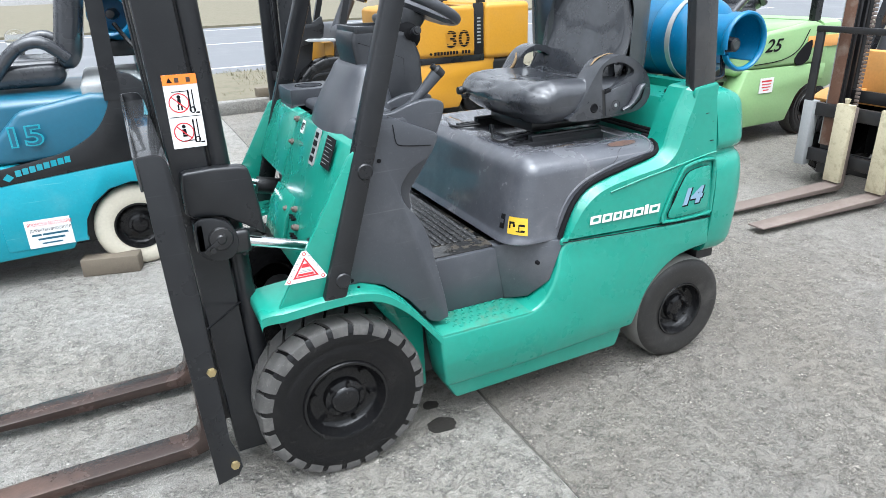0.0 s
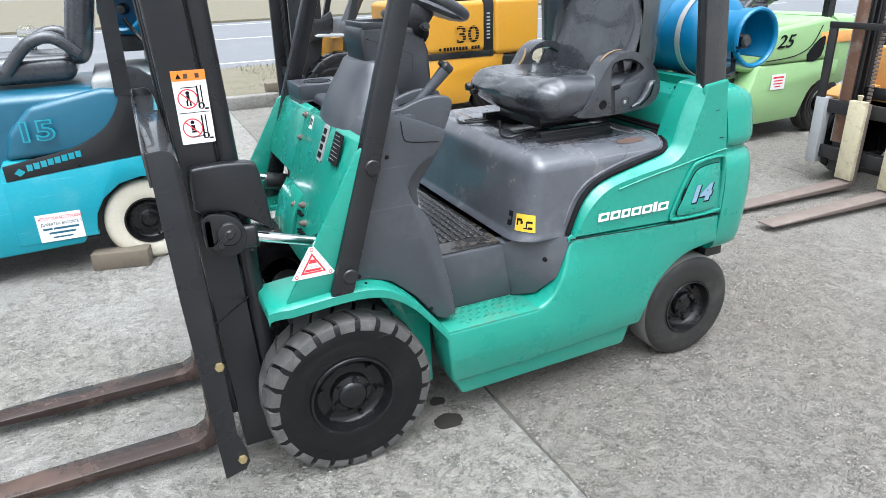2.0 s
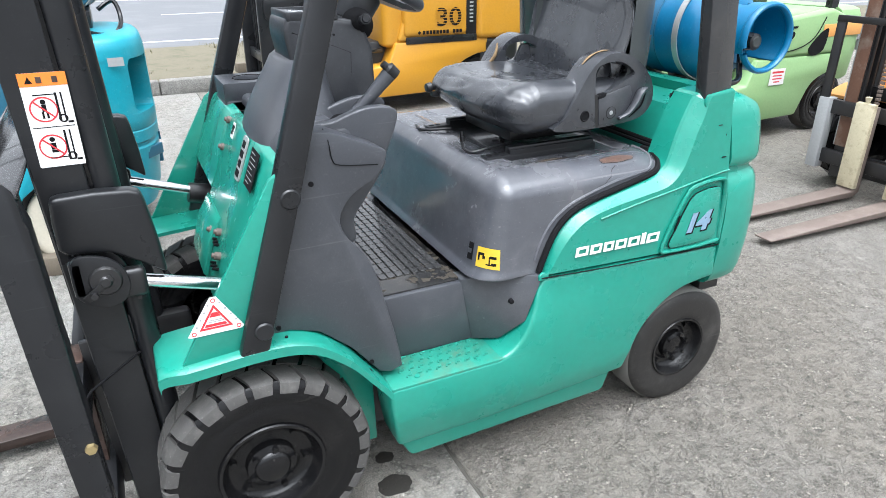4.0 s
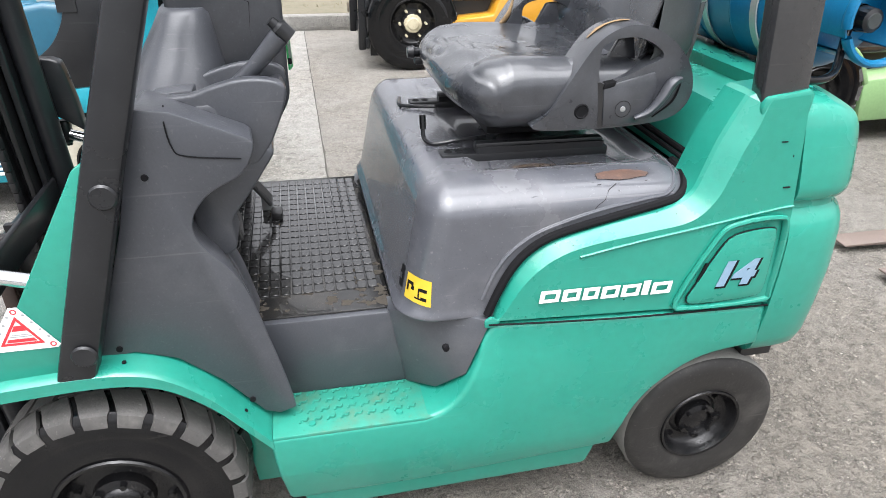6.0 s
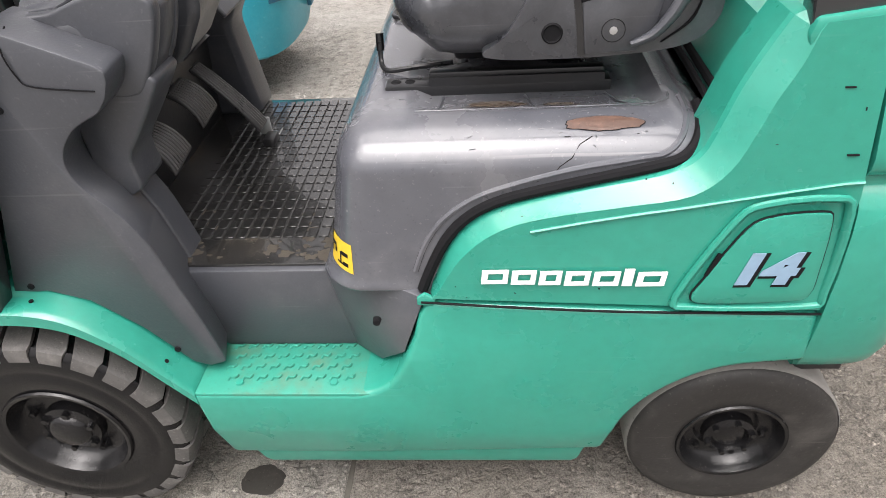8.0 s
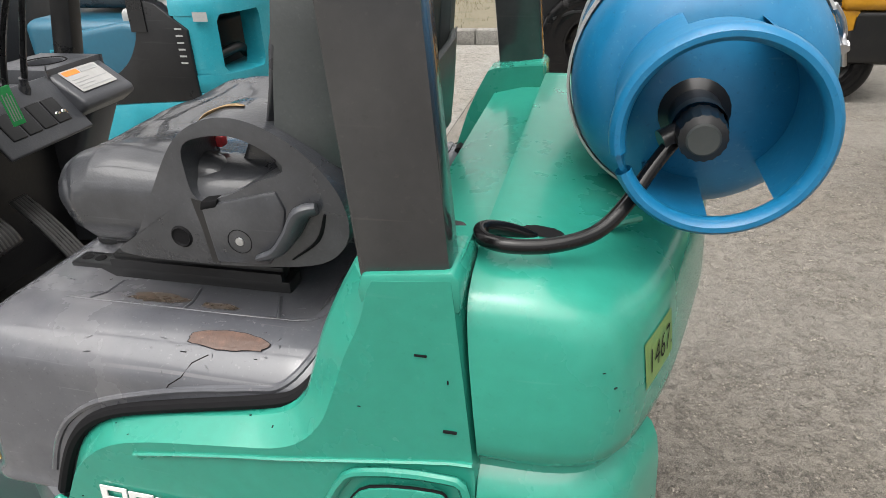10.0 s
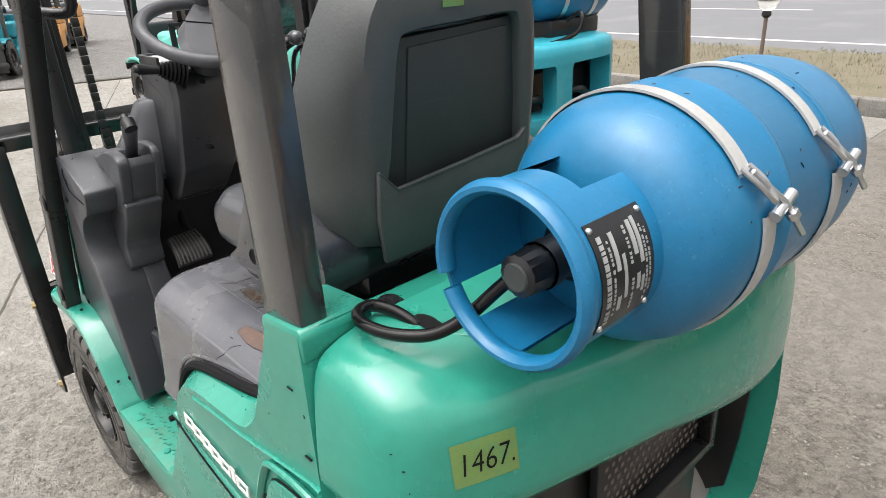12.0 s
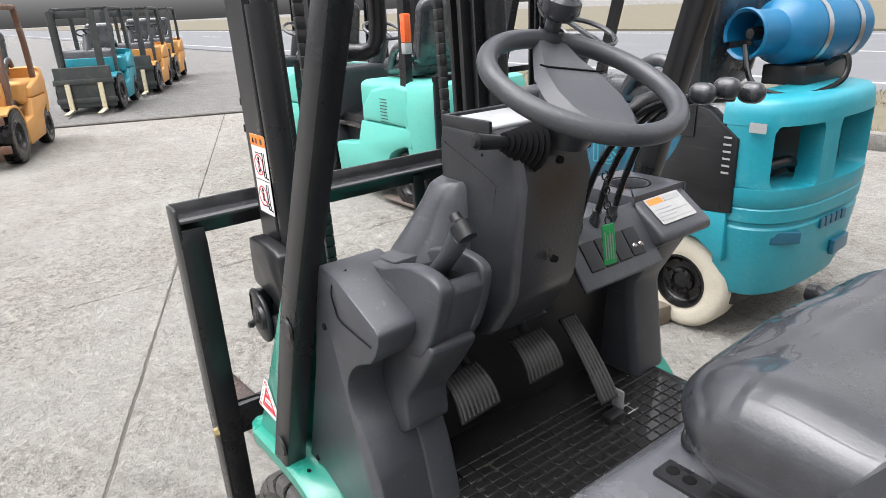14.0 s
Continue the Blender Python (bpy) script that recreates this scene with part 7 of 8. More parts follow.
    for z in (0.18, 0.50):
        part("carriage_bar", box(-0.40, -0.365, -0.5, 0.5, z, z + 0.09, 0.006), mast_mat, t)
    if forks:
        part("backrest_top", box(-0.43, -0.40, -0.5, 0.5, 1.06, 1.10, 0.004), mast_mat, t)
    for z0, z1 in ((mast_h - 0.12, mast_h), (0.60, 0.68), (0.10, 0.24)):
        part("mast_beam", box(-0.24, -0.215, -0.35, 0.35, z0, z1, 0.003), mast_mat, t)
    part("chassis", box(0.15, wb + 0.25, -0.38, 0.38, 0.16, 0.66, 0.02), STEEL_BLACK, t)
    part("hood", rbox((0.70, -half + 0.05, 0.60), (wb + 0.02, half - 0.05, bonnet_top), (0.09, 0.08, 0.05), 4, 4), hood, t)
    part("dash", rbox((0.06, -0.46, 0.60), (0.26, 0.46, 1.06), (0.04, 0.04, 0.06), 3, 2, lambda x, y, z: (x + (z - 0.6) * 0.28, y, z)), GREY, t)
    part("front_plate", box(-0.04, 0.06, -0.45, 0.45, 0.55, 0.92, 0.01), body, t)
    part("column", tube([(0.22, 0, 0.95), (0.40, 0, 1.30)], 0.07, 12), GREY, t)
    sw = part("steering_wheel", moved(joined(tube([(0.17 * math.cos(a), 0.17 * math.sin(a), 0) for a in (2 * math.pi * k / 28 for k in range(28))], 0.015, 8, closed=True), box(-0.165, 0.165, -0.02, 0.02, -0.02, 0.0, 0.006)), Matrix.Translation((0.42, 0, 1.34)) @ Matrix.Rotation(radians(25), 4, "Y")), VINYL, t)
    if seat:
        part("seat_cushion", rbox((0.74, -0.25, bonnet_top + 0.02), (1.22, 0.25, bonnet_top + 0.16), 0.06, 4, 3), VINYL, t, "black vinyl seat cushion")
        part("seat_back", rbox((1.14, -0.25, bonnet_top + 0.1), (1.28, 0.25, bonnet_top + 0.60), (0.05, 0.08, 0.09), 4, 3, lambda x, y, z: (x + (z - bonnet_top) * 0.22, y, z)), VINYL, t, "black vinyl seat back")
        for s in (-1, 1):
            part("seat_bolster", tube([(0.90, s * 0.25, bonnet_top + 0.09), (1.02, s * 0.28, bonnet_top + 0.22), (1.14, s * 0.28, bonnet_top + 0.25), (1.25, s * 0.27, bonnet_top + 0.16)], 0.032, 10, 4), VINYL, t)
    part("floor", box(0.10, 0.72, -0.44, 0.44, 0.56, 0.60, 0.004), MAT, t)
    if plain_back:
        part("counterweight", loft([cw_like(wb + 0.06, 0.38 * L, half, z, i) for z, i in ((0.36, 0.06), (0.38, 0.03), (0.55, 0.005), (0.80, 0.0), (0.94, 0.01), (0.985, 0.03), (1.0, 0.07))]), weight, t)
    return t


def cw_like(x0, depth, half, z, inset, p=3.2, n=26):
    pts = []
    for k in range(n + 1):
        q = math.sin((-1 + 2 * k / n) * math.pi / 2)
        pts.append(Vector((x0 + (depth - inset) * max(1 - abs(q) ** p, 0) ** (1 / p), q * (half - inset), z)))
    return pts + [Vector((x0 - 0.02, pts[-1].y, z)), Vector((x0 - 0.02, pts[0].y, z))]




def small_tank(parent, at, name="gas_tank"):
    """A gas cylinder carried by another forklift."""
    t = assembly(name, parent)
    t.matrix_basis = at
    part("tank_body", lathe([(0.0, -0.22), (0.09, -0.21), (0.14, -0.16), (0.155, -0.10), (0.155, 0.28), (0.13, 0.33), (0.0, 0.36)], (0, 0, 0), "y", 28), BLUE, t, "blue gas cylinder")
    part("tank_collar", lathe([(0.098, -0.20), (0.102, -0.36), (0.112, -0.368), (0.106, -0.38), (0.094, -0.37), (0.094, -0.20)], (0, 0, 0), "y", 28, (-140, 200)), BLUE, t)
    part("tank_valve", lathe([(0.03, -0.21), (0.03, -0.30), (0.022, -0.34), (0.0, -0.345)], (0, 0, 0), "y", 14), BLACK, t)
    for y in (-0.02, 0.2):
        part("tank_strap", lathe([(0.157, y - 0.015), (0.160, y - 0.015), (0.160, y + 0.015), (0.157, y + 0.015)], (0, 0, 0), "y", 28), ZINC, t)
    return t


# turquoise forklift beside the main one
BX, BY, BH = -1.915, 2.125, 0.475
BLUE_TRUCK = other_truck("forklift", pose(BX, BY, 0), TEAL, "turquoise gas forklift with cream tyres and dark side trim", hood=TEAL_DARK, tyre=WHITE_RUBBER, rear_r=0.232, front_r=0.28, half=BH, lugs=0, plain_back=False)
side_y = -BH - 0.002
trim = flat_spline([(0.80, 0.640), (1.00, 0.672), (1.16, 0.706), (1.305, 0.790), (1.385, 0.905), (1.42, 1.03)], 4) + [(1.45, 1.08), (1.52, 1.06), (1.66, 0.95), (1.66, 0.632), (1.30, 0.605), (0.80, 0.560)]
part("side_trim", prism(trim, "y", side_y - 0.006, side_y + 0.06, 0.004), BLACK, BLUE_TRUCK, "black side trim")
part("skirt_top", prism([(0.78, 0.557), (1.30, 0.602), (1.64, 0.628), (1.64, 0.405), (1.610, 0.421), (1.512, 0.484), (1.42, 0.500), (1.307, 0.475), (1.215, 0.404), (1.168, 0.324), (1.152, 0.232), (1.158, 0.21), (0.78, 0.21)], "y", side_y - 0.004, side_y + 0.05, 0.004), TEAL, BLUE_TRUCK)
part("model_number", moved(lettering("15", 0.135, 0.0008, 0.0, 1.35, 0.0060), SIDE(0.895, side_y - 0.031, 0.760)), TEAL, BLUE_TRUCK, "turquoise outlined model number 15")
part("number_fill", moved(lettering("15", 0.135, 0.0004, 0.0, 1.35, -0.0005), SIDE(0.895, side_y - 0.0325, 0.760)), TEAL_DARK, BLUE_TRUCK)
x = 0.905
for k in range(8):
    part("maker_mark", prism([(x, 0.604 + 0.012 * k / 2), (x + 0.026, 0.606 + 0.012 * k / 2), (x + 0.026, 0.638 + 0.012 * k / 2), (x, 0.636 + 0.012 * k / 2)], "y", side_y - 0.0085, side_y - 0.006), TEAL, BLUE_TRUCK, "turquoise block of the maker's mark")
    x += 0.033
part("maker_badge", prism([(0.845, 0.600), (0.870, 0.582), (0.895, 0.602), (0.870, 0.624)], "y", side_y - 0.0085, side_y - 0.006), TEAL, BLUE_TRUCK)
sm = SIDE(0.878, side_y - 0.0062, 0.213)
part("dealer_sticker", moved(sheet(0.212, 0.152, 0.001), sm), WHITE, BLUE_TRUCK, "white dealer sticker with red and blue print")
part("sticker_title", moved(lettering("ЯПОНСКИ МОТОКАРИ", 0.026, 0.0003, 0, 0.72), sm @ Matrix.Translation((0.010, 0.118, 0.0014))), RED, BLUE_TRUCK)
part("sticker_line", moved(lettering("ДИРЕКТЕН ВНОСИТЕЛ", 0.021, 0.0003, 0, 0.82), sm @ Matrix.Translation((0.016, 0.088, 0.0014))), INK_VOID, BLUE_TRUCK)
part("sticker_bar", moved(bars([(0.022, 0.066, 0.064, 0.075), (0.072, 0.192, 0.064, 0.075), (0.046, 0.172, 0.040, 0.051), (0.060, 0.155, 0.017, 0.025)]), sm @ Matrix.Translation((0, 0, 0.001))), TEAL_DARK, BLUE_TRUCK)
for k in range(6):
    part("trim_slot", box(1.60, 1.635, side_y - 0.008, side_y - 0.005, 0.80 + 0.03 * k, 0.808 + 0.03 * k), DULL_GREY, BLUE_TRUCK)
part("hood_deck", rbox((1.28, -0.42, 0.93), (1.60, 0.42, 1.03), 0.03, 3, 2), DULL_GREY, BLUE_TRUCK)
# its counterweight with two window openings
CWX, CWD = 1.60, 0.285
BCW = part("counterweight", loft([cw_like(CWX, CWD, BH, z, i, 3.0) for z, i in ((0.225, 0.10), (0.245, 0.065), (0.34, 0.035), (0.565, 0.010), (0.575, 0.018), (0.590, 0.018), (0.600, 0.006), (0.655, 0.002), (0.662, 0.008), (0.670, 0.002), (0.72, 0.0), (0.745, 0.0))]), TEAL, BLUE_TRUCK)


def cw_piece(a, c, z0, z1, inset):
    """A column between two openings, flaring into what is above and below it."""
    rows = []
    for k in range(13):
        z = z0 + (z1 - z0) * (0.5 - 0.5 * math.cos(math.pi * k / 12))
        d = max(0.0, 0.05 - min(z - z0, z1 - z)) / 0.05
        flare = 0.09 * (1 - math.sqrt(max(1 - d * d, 0)))
        ring = []
        for j in range(9):
            q = max(-1.0, min(1.0, a - flare + (c - a + 2 * flare) * j / 8))
            xx = CWX + (CWD - inset) * max(1 - abs(q) ** 3.0, 0) ** (1 / 3.0)
            ring.append(Vector((xx, q * (BH - inset), z)))
        back = [Vector((max(v.x - 0.11, CWX - 0.02), v.y * 0.90, v.z)) for v in reversed(ring)]
        rows.append(ring + back)
    return loft(rows)


for a, c in ((-1.0, -0.90), (-0.42, -0.16), (0.66, 1.0)):
    part("weight_column", cw_piece(a, c, 0.735, 1.020, 0.003), TEAL, BCW)
part("weight_cap", loft([cw_like(CWX, CWD, BH, z, i, 3.0) for z, i in ((1.008, 0.002), (1.05, 0.004), (1.09, 0.012), (1.108, 0.03), (1.115, 0.07))]), TEAL, BCW)
rnd = random.Random(31)
for k in range(16):
    q = rnd.uniform(-0.95, 0.6)
    p0 = Vector((CWX + CWD * max(1 - abs(q) ** 3.0, 0) ** (1 / 3.0) + 0.02, q * BH, rnd.choice((0.30, 0.36, 0.60, 0.70, 0.33, 0.66)) + rnd.uniform(-0.03, 0.03)))
    part("paint_chip", draped(moved(rag(0, 0, rnd.uniform(0.004, 0.016), rnd.uniform(0.003, 0.008), k, 0.6, 14, 2), Matrix.Translation(p0) @ Matrix.Rotation(radians(90), 4, "Y")), BCW, 0.001), RUST, BCW, "rust-brown paint chip")
part("engine_block", rbox((1.50, -0.36, 0.72), (1.68, 0.36, 0.96), 0.03, 3, 2), STEEL_BLACK, BCW)
for y in (-0.22, 0.16):
    part("engine_pipe", tube([(1.68, y - 0.08, 0.80), (1.75, y, 0.83), (1.73, y + 0.1, 0.78)], 0.025, 10, 4), STEEL_BLACK, BCW)
# Slots as raised petrol-blue blocks: the shade in them put in as colour.
for y0, y1, z0, z1 in ((-0.40, -0.27, 0.50, 0.555), (0.05, 0.22, 0.36, 0.43)):
    ym = (y0 + y1) / 2
    xx = CWX + CWD * max(1 - abs(ym / BH) ** 3.0, 0) ** (1 / 3.0)
    part("weight_slot", moved(rbox((-0.02, -(y1 - y0) / 2, 0), (0.004, (y1 - y0) / 2, z1 - z0), 0.004, 2, 1), Matrix.Translation((xx - 0.010, ym, z0)) @ Matrix.Rotation(radians(30) if ym > 0.2 else (radians(-38) if ym < -0.2 else radians(4)), 4, "Z")), TEAL_DARK, BCW)
for k in range(5):
    part("rear_mark", box(CWX + CWD - 0.012, CWX + CWD - 0.003, -0.12 + 0.05 * k, -0.085 + 0.05 * k, 0.53, 0.575), TEAL_DARK, BCW, "dark block of the maker's mark")
part("stock_label", moved(sheet(0.07, 0.04), facing((CWX + 0.10, -BH + 0.009, 0.985), (1, 0.04, 0), (0, 0, 1)) @ Matrix.Translation((0, 0, 0.012))), DULL_GREY, BCW)
small_tank(BLUE_TRUCK, Matrix.Translation((1.55, 0.16, 1.345)) @ Matrix.Rotation(radians(-10), 4, "Z"))
part("tank_bracket", joined(box(1.46, 1.66, 0.02, 0.46, 1.11, 1.20, 0.01), box(1.64, 1.66, 0.30, 0.46, 1.20, 1.36, 0.006)), BLACK, BLUE_TRUCK)
part("gas_hose", tube([(1.50, -0.22, 1.30), (1.60, -0.30, 1.15), (1.74, -0.20, 1.10), (1.80, 0.05, 1.14), (1.78, 0.12, 1.24), (1.70, 0.10, 1.20)], 0.012, 8, 5), RUBBER, BLUE_TRUCK)
part("mirror_label", moved(sheet(0.035, 0.075), SIDE(0.385, -0.478, 1.62)), WHITE, BLUE_TRUCK)

# yellow forklift by the kerb
YELLOW_TRUCK = other_truck("forklift", pose(1.467, 4.80, 0), YELLOW, "large yellow forklift with black trim and dirty tyres", L=1.20, front_r=0.40, rear_r=0.28, half=0.60, tread=RUBBER, forks=False, bonnet_top=1.20, seat=False, plain_back=False, fender=BLACK)
yy = -0.604
part("trim_band", box(0.90, 1.67, yy - 0.004, yy + 0.02, 0.640, 0.705, 0.004), BLACK, YELLOW_TRUCK, "black trim band")
part("vent_band", box(1.545, 1.665, yy - 0.004, yy + 0.02, 0.705, 1.22, 0.004), BLACK, YELLOW_TRUCK)
for k in range(8):
    part("vent_slot", box(1.585, 1.625, yy - 0.007, yy - 0.003, 0.82 + 0.035 * k, 0.835 + 0.035 * k), DULL_GREY, YELLOW_TRUCK)
part("model_number", moved(lettering("30", 0.235, 0.0008, 0, 1.2, 0.003), SIDE(1.205, yy - 0.028, 0.800)), INK_VOID, YELLOW_TRUCK, "black model number 30 with stripes")
for k in range(6):
    part("number_stripe", box(1.20, 1.50, yy - 0.0300, yy - 0.0275, 0.818 + 0.026 * k, 0.823 + 0.026 * k), YELLOW, YELLOW_TRUCK)
part("maker_badge", prism([(1.010, 0.745), (1.028, 0.728), (1.046, 0.745), (1.028, 0.762)], "y", yy - 0.030, yy - 0.028), INK_VOID, YELLOW_TRUCK)
x = 1.065
for k in range(12):
    if k != 8:
        part("maker_mark", box(x, x + 0.026, yy - 0.030, yy - 0.028, 0.728, 0.762), INK_VOID, YELLOW_TRUCK, "black block of the maker's mark")
    x += 0.036
part("side_hood", rbox((0.88, -0.628, 0.71), (1.55, 0.628, 1.20), (0.03, 0.03, 0.05), 3, 2), YELLOW, YELLOW_TRUCK)
part("counterweight", rbox((1.672, -0.64, 0.655), (2.22, 0.64, 1.22), (0.05, 0.05, 0.06), 4, 2), YELLOW, YELLOW_TRUCK)
part("weight_base", rbox((1.72, -0.60, 0.28), (2.18, 0.60, 0.67), 0.06, 3, 2), STEEL_BLACK, YELLOW_TRUCK)
part("seat_back", rbox((1.20, -0.24, 1.22), (1.34, 0.24, 1.75), (0.05, 0.08, 0.09), 4, 3), VINYL, YELLOW_TRUCK, "black vinyl seat back")
for s in (-1, 1):
    side = flat_spline([(-0.46, 0.16), (-0.45, 0.95), (-0.43, 1.95)], 3) + [(-0.12, 1.95), (-0.14, 0.95), (-0.20, 0.62), (-0.34, 0.30), (-0.40, 0.16)]
    part("mast_side", prism(side, "y", s * 0.46, s * 0.40, 0.01), BLACK, YELLOW_TRUCK, "broad black mast side plate")
    part("cylinder_guard", prism(flat_spline([(-0.40, 1.10), (-0.37, 1.13), (-0.16, 1.10), (-0.05, 1.17), (-0.05, 0.98), (-0.20, 0.92), (-0.36, 0.90), (-0.40, 0.96)], 2, True), "y", s * 0.50, s * 0.465, 0.008), BLACK, YELLOW_TRUCK)
    part("step_edge", prism([(-0.24, 0.955), (-0.20, 0.970), (0.06, 0.955), (0.06, 0.935), (-0.22, 0.945)], "y", s * 0.58, s * 0.44, 0.003), DULL_GREY, YELLOW_TRUCK, "bare steel step edge")
for k in range(6):
    a = 2 * math.pi * k / 6
    part("hub_bolt", lathe([(0.0, -0.612), (0.011, -0.611), (0.012, -0.55)], (0.115 * math.cos(a), 0, 0.40 + 0.115 * math.sin(a)), "y", 6), CREAM, YELLOW_TRUCK)
part("hub_paint", lathe([(0.0, -0.612), (0.045, -0.610), (0.055, -0.600), (0.072, -0.598), (0.080, -0.585), (0.080, -0.55)], (0, 0, 0.40), "y", 20), CREAM, YELLOW_TRUCK, "cream painted hub")

# pale green forklift behind the counterweight
LIME_TRUCK = other_truck("forklift", pose(3.62, 2.44, 0), LIME, "pale green forklift with an orange stripe", L=1.20, front_r=0.34, rear_r=0.25, half=0.58, tread=TREAD, forks=False, bonnet_top=1.02, plain_back=False)
ly = -0.582
part("counterweight", loft([cw_like(1.74, 0.42, 0.58, z, i, 3.6) for z, i in ((0.42, 0.04), (0.45, 0.015), (0.70, 0.0), (0.95, 0.01), (1.0, 0.03), (1.02, 0.07))]), LIME, LIME_TRUCK)
part("stripe", box(1.50, 2.06, ly - 0.004, ly + 0.02, 0.80, 0.90, 0.003), ORANGE, LIME_TRUCK, "orange stripe")
part("model_number", moved(lettering("25", 0.150, 0.0008, 0.3, 1.3, 0.002), SIDE(0.96, ly - 0.004, 0.80)), INK_VOID, LIME_TRUCK, "dark model number 25")
part("panel_line", tube([(0.86, ly - 0.002, 0.70), (1.20, ly - 0.002, 0.72), (1.40, ly - 0.002, 0.80), (1.50, ly - 0.002, 0.96)], 0.004, 6, 4), INK_VOID, LIME_TRUCK)
part("side_vent", prism(flat_spline([(1.36, 0.72), (1.42, 0.66), (1.54, 0.70), (1.56, 0.86), (1.48, 0.84)], 3, True), "y", ly - 0.005, ly + 0.01), INK_VOID, LIME_TRUCK)
part("dealer_sticker", moved(sheet(0.17, 0.13), SIDE(0.96, ly - 0.004, 0.45)), WHITE, LIME_TRUCK, "white dealer sticker")
part("sticker_bar", moved(bars([(0.02, 0.15, 0.095, 0.11), (0.03, 0.14, 0.07, 0.08), (0.03, 0.14, 0.045, 0.055), (0.05, 0.12, 0.02, 0.03)]), SIDE(0.96, ly - 0.0054, 0.45)), RED, LIME_TRUCK)
part("tail_lamp", joined(box(2.02, 2.10, ly - 0.010, ly + 0.05, 0.66, 0.76, 0.012)), DULL_GREY, LIME_TRUCK)

# old forklift whose forks point at the main one
DARK_TRUCK = other_truck("forklift", pose(4.32, 0.41, 0, 0, 0, -2), ORANGE, "old forklift with worn brown mast and cream fork shanks", mast_mat=STEEL_BLACK, front_r=0.32, half=0.55, fork_gap=0.155, seat=False)
RUSTY_MAST = material("rust_brown_mast", (0.13, 0.065, 0.04), 0.6, dirt=0.7, dirt_colour=(0.28, 0.24, 0.2), scale=9, grain=90, bump=0.2)
for s in (-1, 1):
    part("fork_shank", box(-0.475, -0.438, s * 0.155 - 0.06, s * 0.155 + 0.06, 0.09, 0.62, 0.006), CREAM, DARK_TRUCK, "chipped cream fork shank")
    part("fork_lock", lathe([(0.0, 0.66), (0.02, 0.655), (0.012, 0.62)], (-0.455, s * 0.155, 0), "z", 10), CREAM, DARK_TRUCK)
    part("mast_face", box(-0.362, -0.352, s * 0.37, s * 0.29, 0.3, 2.0, 0.002), RUSTY_MAST, DARK_TRUCK, "rust-brown mast face")
    part("mast_edge", box(-0.362, -0.30, s * 0.378, s * 0.372, 0.3, 2.0, 0.002), DULL_GREY, DARK_TRUCK, "bare grey mast edge")
    part("carriage_end", box(-0.43, -0.36, s * 0.50, s * 0.42, 0.14, 0.60, 0.006), DULL_GREY if s > 0 else BLACK, DARK_TRUCK)
for k in range(60):
    part("chain_link", box(-0.375, -0.363, 0.14, 0.17, 0.50 + 0.025 * k, 0.518 + 0.025 * k, 0.002), WORN_STEEL, DARK_TRUCK)

# more forklifts in the yard
MINT_TRUCK = other_truck("forklift", pose(-4.44, 2.34, 0), MINT, "mint green forklift with black mast parked in the yard", front_r=0.28, fender=BLACK)
for k in range(8):
    part("vent_slot", box(1.12, 1.22, -0.5225, -0.518, 0.68 + 0.025 * k, 0.686 + 0.025 * k), HAZED_STEEL, MINT_TRUCK)
part("signal_lamp", box(1.44, 1.50, -0.50, -0.44, 1.28, 1.48, 0.01), SIGNAL_ORANGE, MINT_TRUCK, "orange signal lamp")
part("signal_frame", box(1.442, 1.498, -0.502, -0.438, 1.20, 1.28, 0.01), DULL_GREY, MINT_TRUCK)
MINT_TRUCK_2 = other_truck("forklift", pose(-6.35, 2.45, 0), MINT, "mint green forklift seen from its counterweight", forks=False)
for k in range(9):
    part("rear_mark", box(1.855, 1.864, -0.27 + 0.06 * k, -0.225 + 0.06 * k, 0.63, 0.70), DULL_GREY, MINT_TRUCK_2, "grey block of the maker's mark")
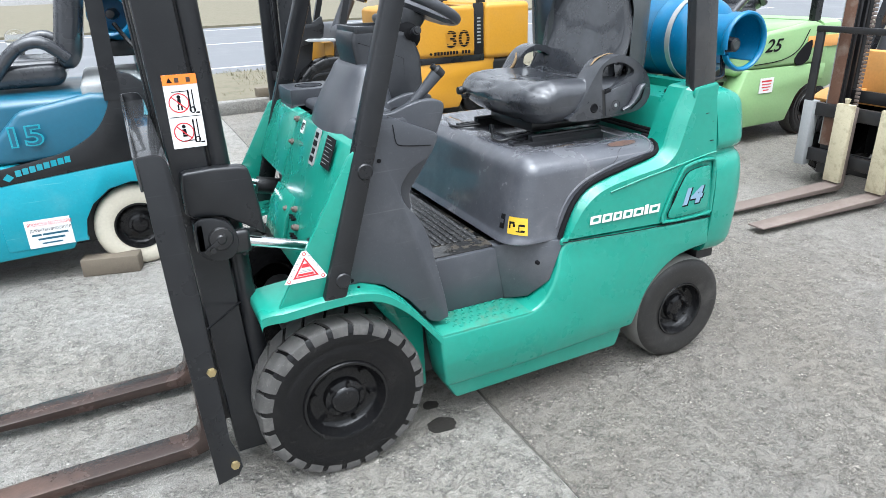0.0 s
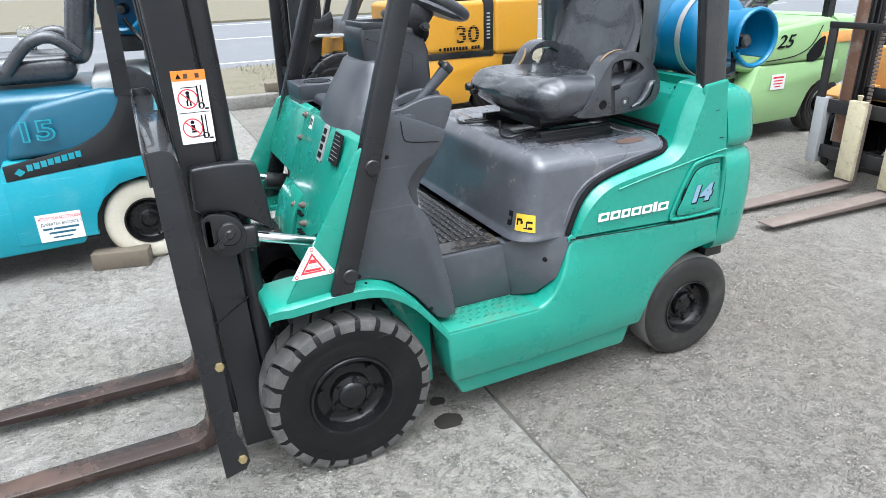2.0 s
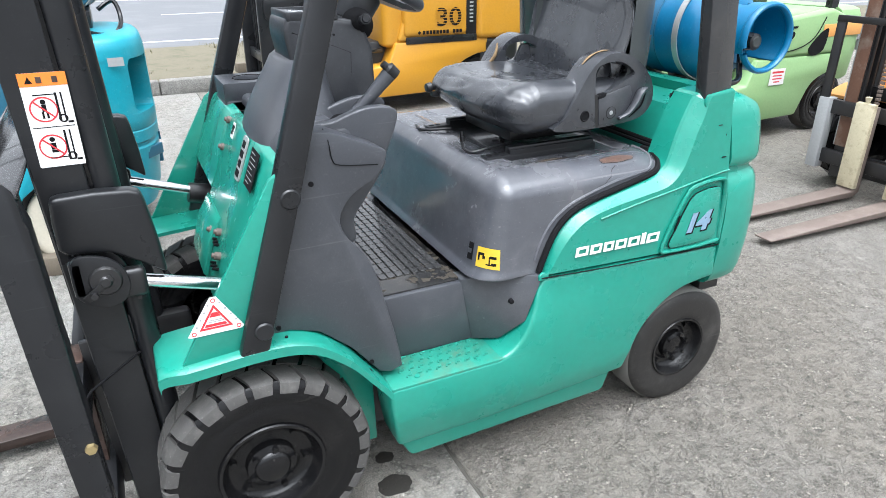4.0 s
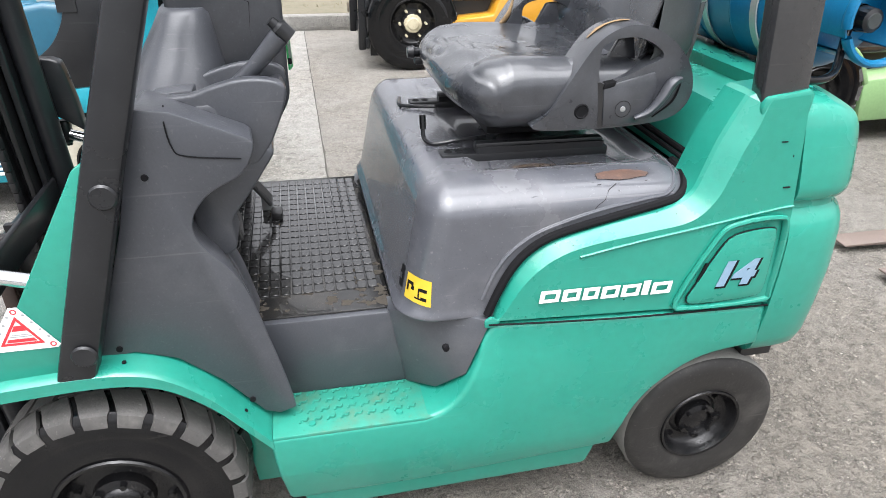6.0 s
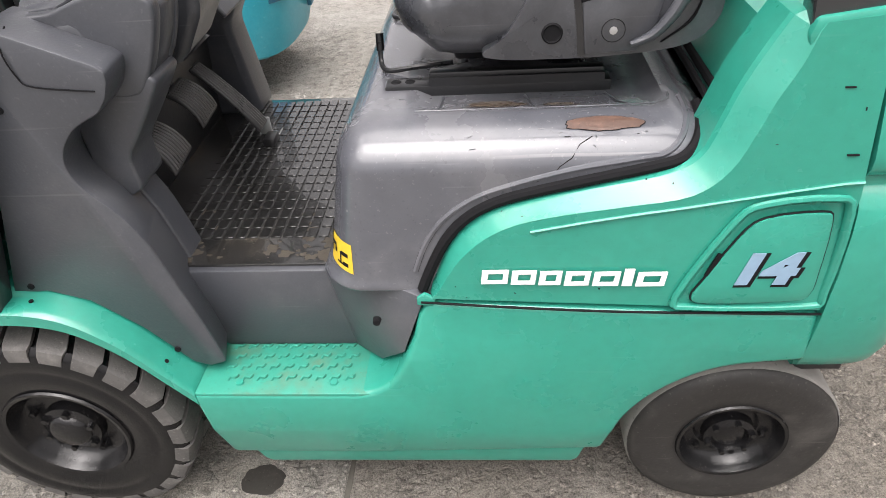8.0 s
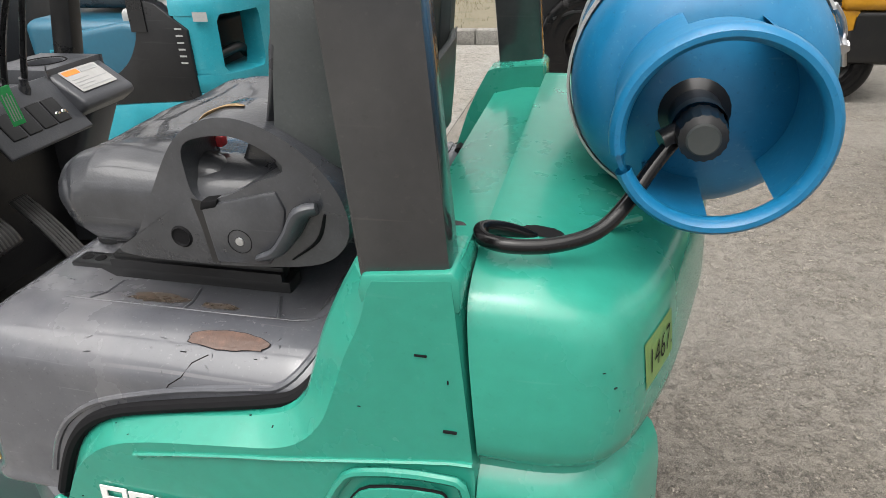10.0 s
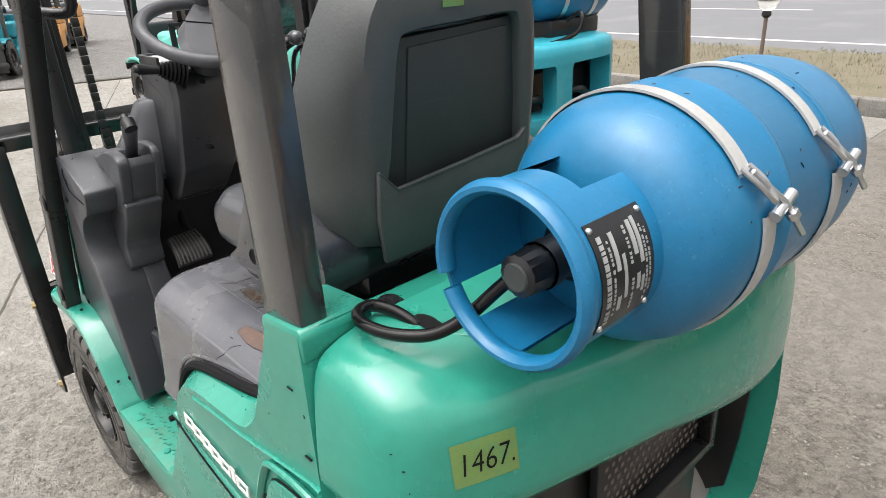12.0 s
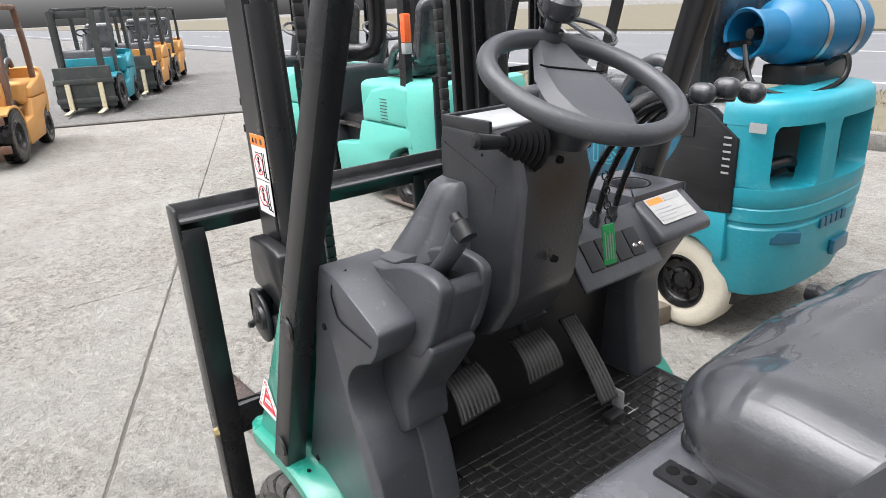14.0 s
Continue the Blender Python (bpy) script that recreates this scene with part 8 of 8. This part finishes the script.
for xx, yv, turn, paint, text, kind, size, top in (
        (-8.15, -0.75, 160, ORANGE, "faded orange forklift at the far side of the yard", RUSTY_MAST, 1.0, 0.88),
        (-12.45, 1.34, 155, TEAL, "light blue forklift with a dark front and pale forks", HAZED_STEEL, 0.85, 0.90),
        (-14.75, 2.62, 155, ORANGE, "faded orange forklift in a far row", HAZED_STEEL, 1.0, 0.95),
        (-17.30, 3.75, 155, ORANGE, "orange forklift at the end of a far row", HAZED_STEEL, 1.0, 0.95)):
    ft = other_truck("forklift", pose(xx, yv, 0, 0, 0, turn), paint, text, mast_mat=kind, front_r=0.32, fork_mat=CREAM, forks=False, guard=False, mast_h=1.72, L=size, bonnet_top=top)
    for s in (-1, 1):
        part("fork_shank", prism([(-0.44, 0.08), (-0.80, 0.05), (-0.80, 0.04), (-0.40, 0.04), (-0.40, 0.52), (-0.44, 0.52)], "y", s * 0.27 - 0.04, s * 0.27 + 0.04, 0.004), CREAM if kind is HAZED_STEEL else RUSTY_MAST, ft, "pale fork shank")
        part("cab_post", loft([[Vector((x + a, s * y + b, z)) for a, b in ((0, -0.03), (0.07, -0.03), (0.07, 0.03), (0, 0.03))] for x, y, z in ((0.02, 0.47, 0.62), (0.16, 0.46, 1.3), (0.24, 0.45, 1.74))]), kind, ft)
        part("cab_rear_post", loft([[Vector((x + a, s * y + b, z)) for a, b in ((0, -0.03), (0.07, -0.03), (0.07, 0.03), (0, 0.03))] for x, y, z in ((1.30, 0.46, 0.80), (1.28, 0.46, 1.3), (1.22, 0.45, 1.74))]), kind, ft)
        part("roof_rail", tube([(0.26, s * 0.45, 1.75), (1.24, s * 0.45, 1.75)], 0.035, 8), kind, ft)
    for k in range(6):
        part("roof_bar", box(0.26 + 0.18 * k, 0.30 + 0.18 * k, -0.45, 0.45, 1.74, 1.775, 0.004), kind, ft)
    if kind is HAZED_STEEL:
        part("front_guard", rbox((-0.385, -0.47, 0.10), (-0.345, 0.47, 0.80), 0.012, 2, 2), HAZED_STEEL, ft, "dark front guard plate")

# wood chock by the cream tyre
chock = thing("wood_chock", "weathered wooden block lying by a cream tyre", "wooden block", at=pose(-0.675, 1.66, 0, 0, 0, -14))
part("block", box(-0.15, 0.15, -0.05, 0.05, 0.0, 0.098, 0.006), WOOD, chock)
# small lamp post on the verge
lamp = thing("bollard_lamp", "short grey bollard lamp with clear globe on the verge", "lamp", at=pose(-1.52, 8.05, 0.10))
part("pole", tube([(0, 0, -0.05), (0, 0, 0.58)], 0.024, 14), WORN_STEEL, lamp)
part("cap", lathe([(0.0, 0.66), (0.05, 0.655), (0.06, 0.60), (0.035, 0.57)], (0, 0, 0), "z", 18), BLACK, lamp)
part("globe", lathe([(0.05, 0.65), (0.11, 0.70), (0.135, 0.78), (0.12, 0.87), (0.07, 0.915), (0.0, 0.925)], (0, 0, 0), "z", 22), LAMP_GLASS, lamp, "clear glass globe")
# timber offcut on the kerb
plank = thing("timber_offcut", "short weathered timber lying on the kerb", "timber", at=pose(1.35, 6.55, 0.13, 0, 0, 8))
part("timber", box(-0.25, 0.25, -0.06, 0.06, 0.0, 0.11, 0.006), WOOD, plank)
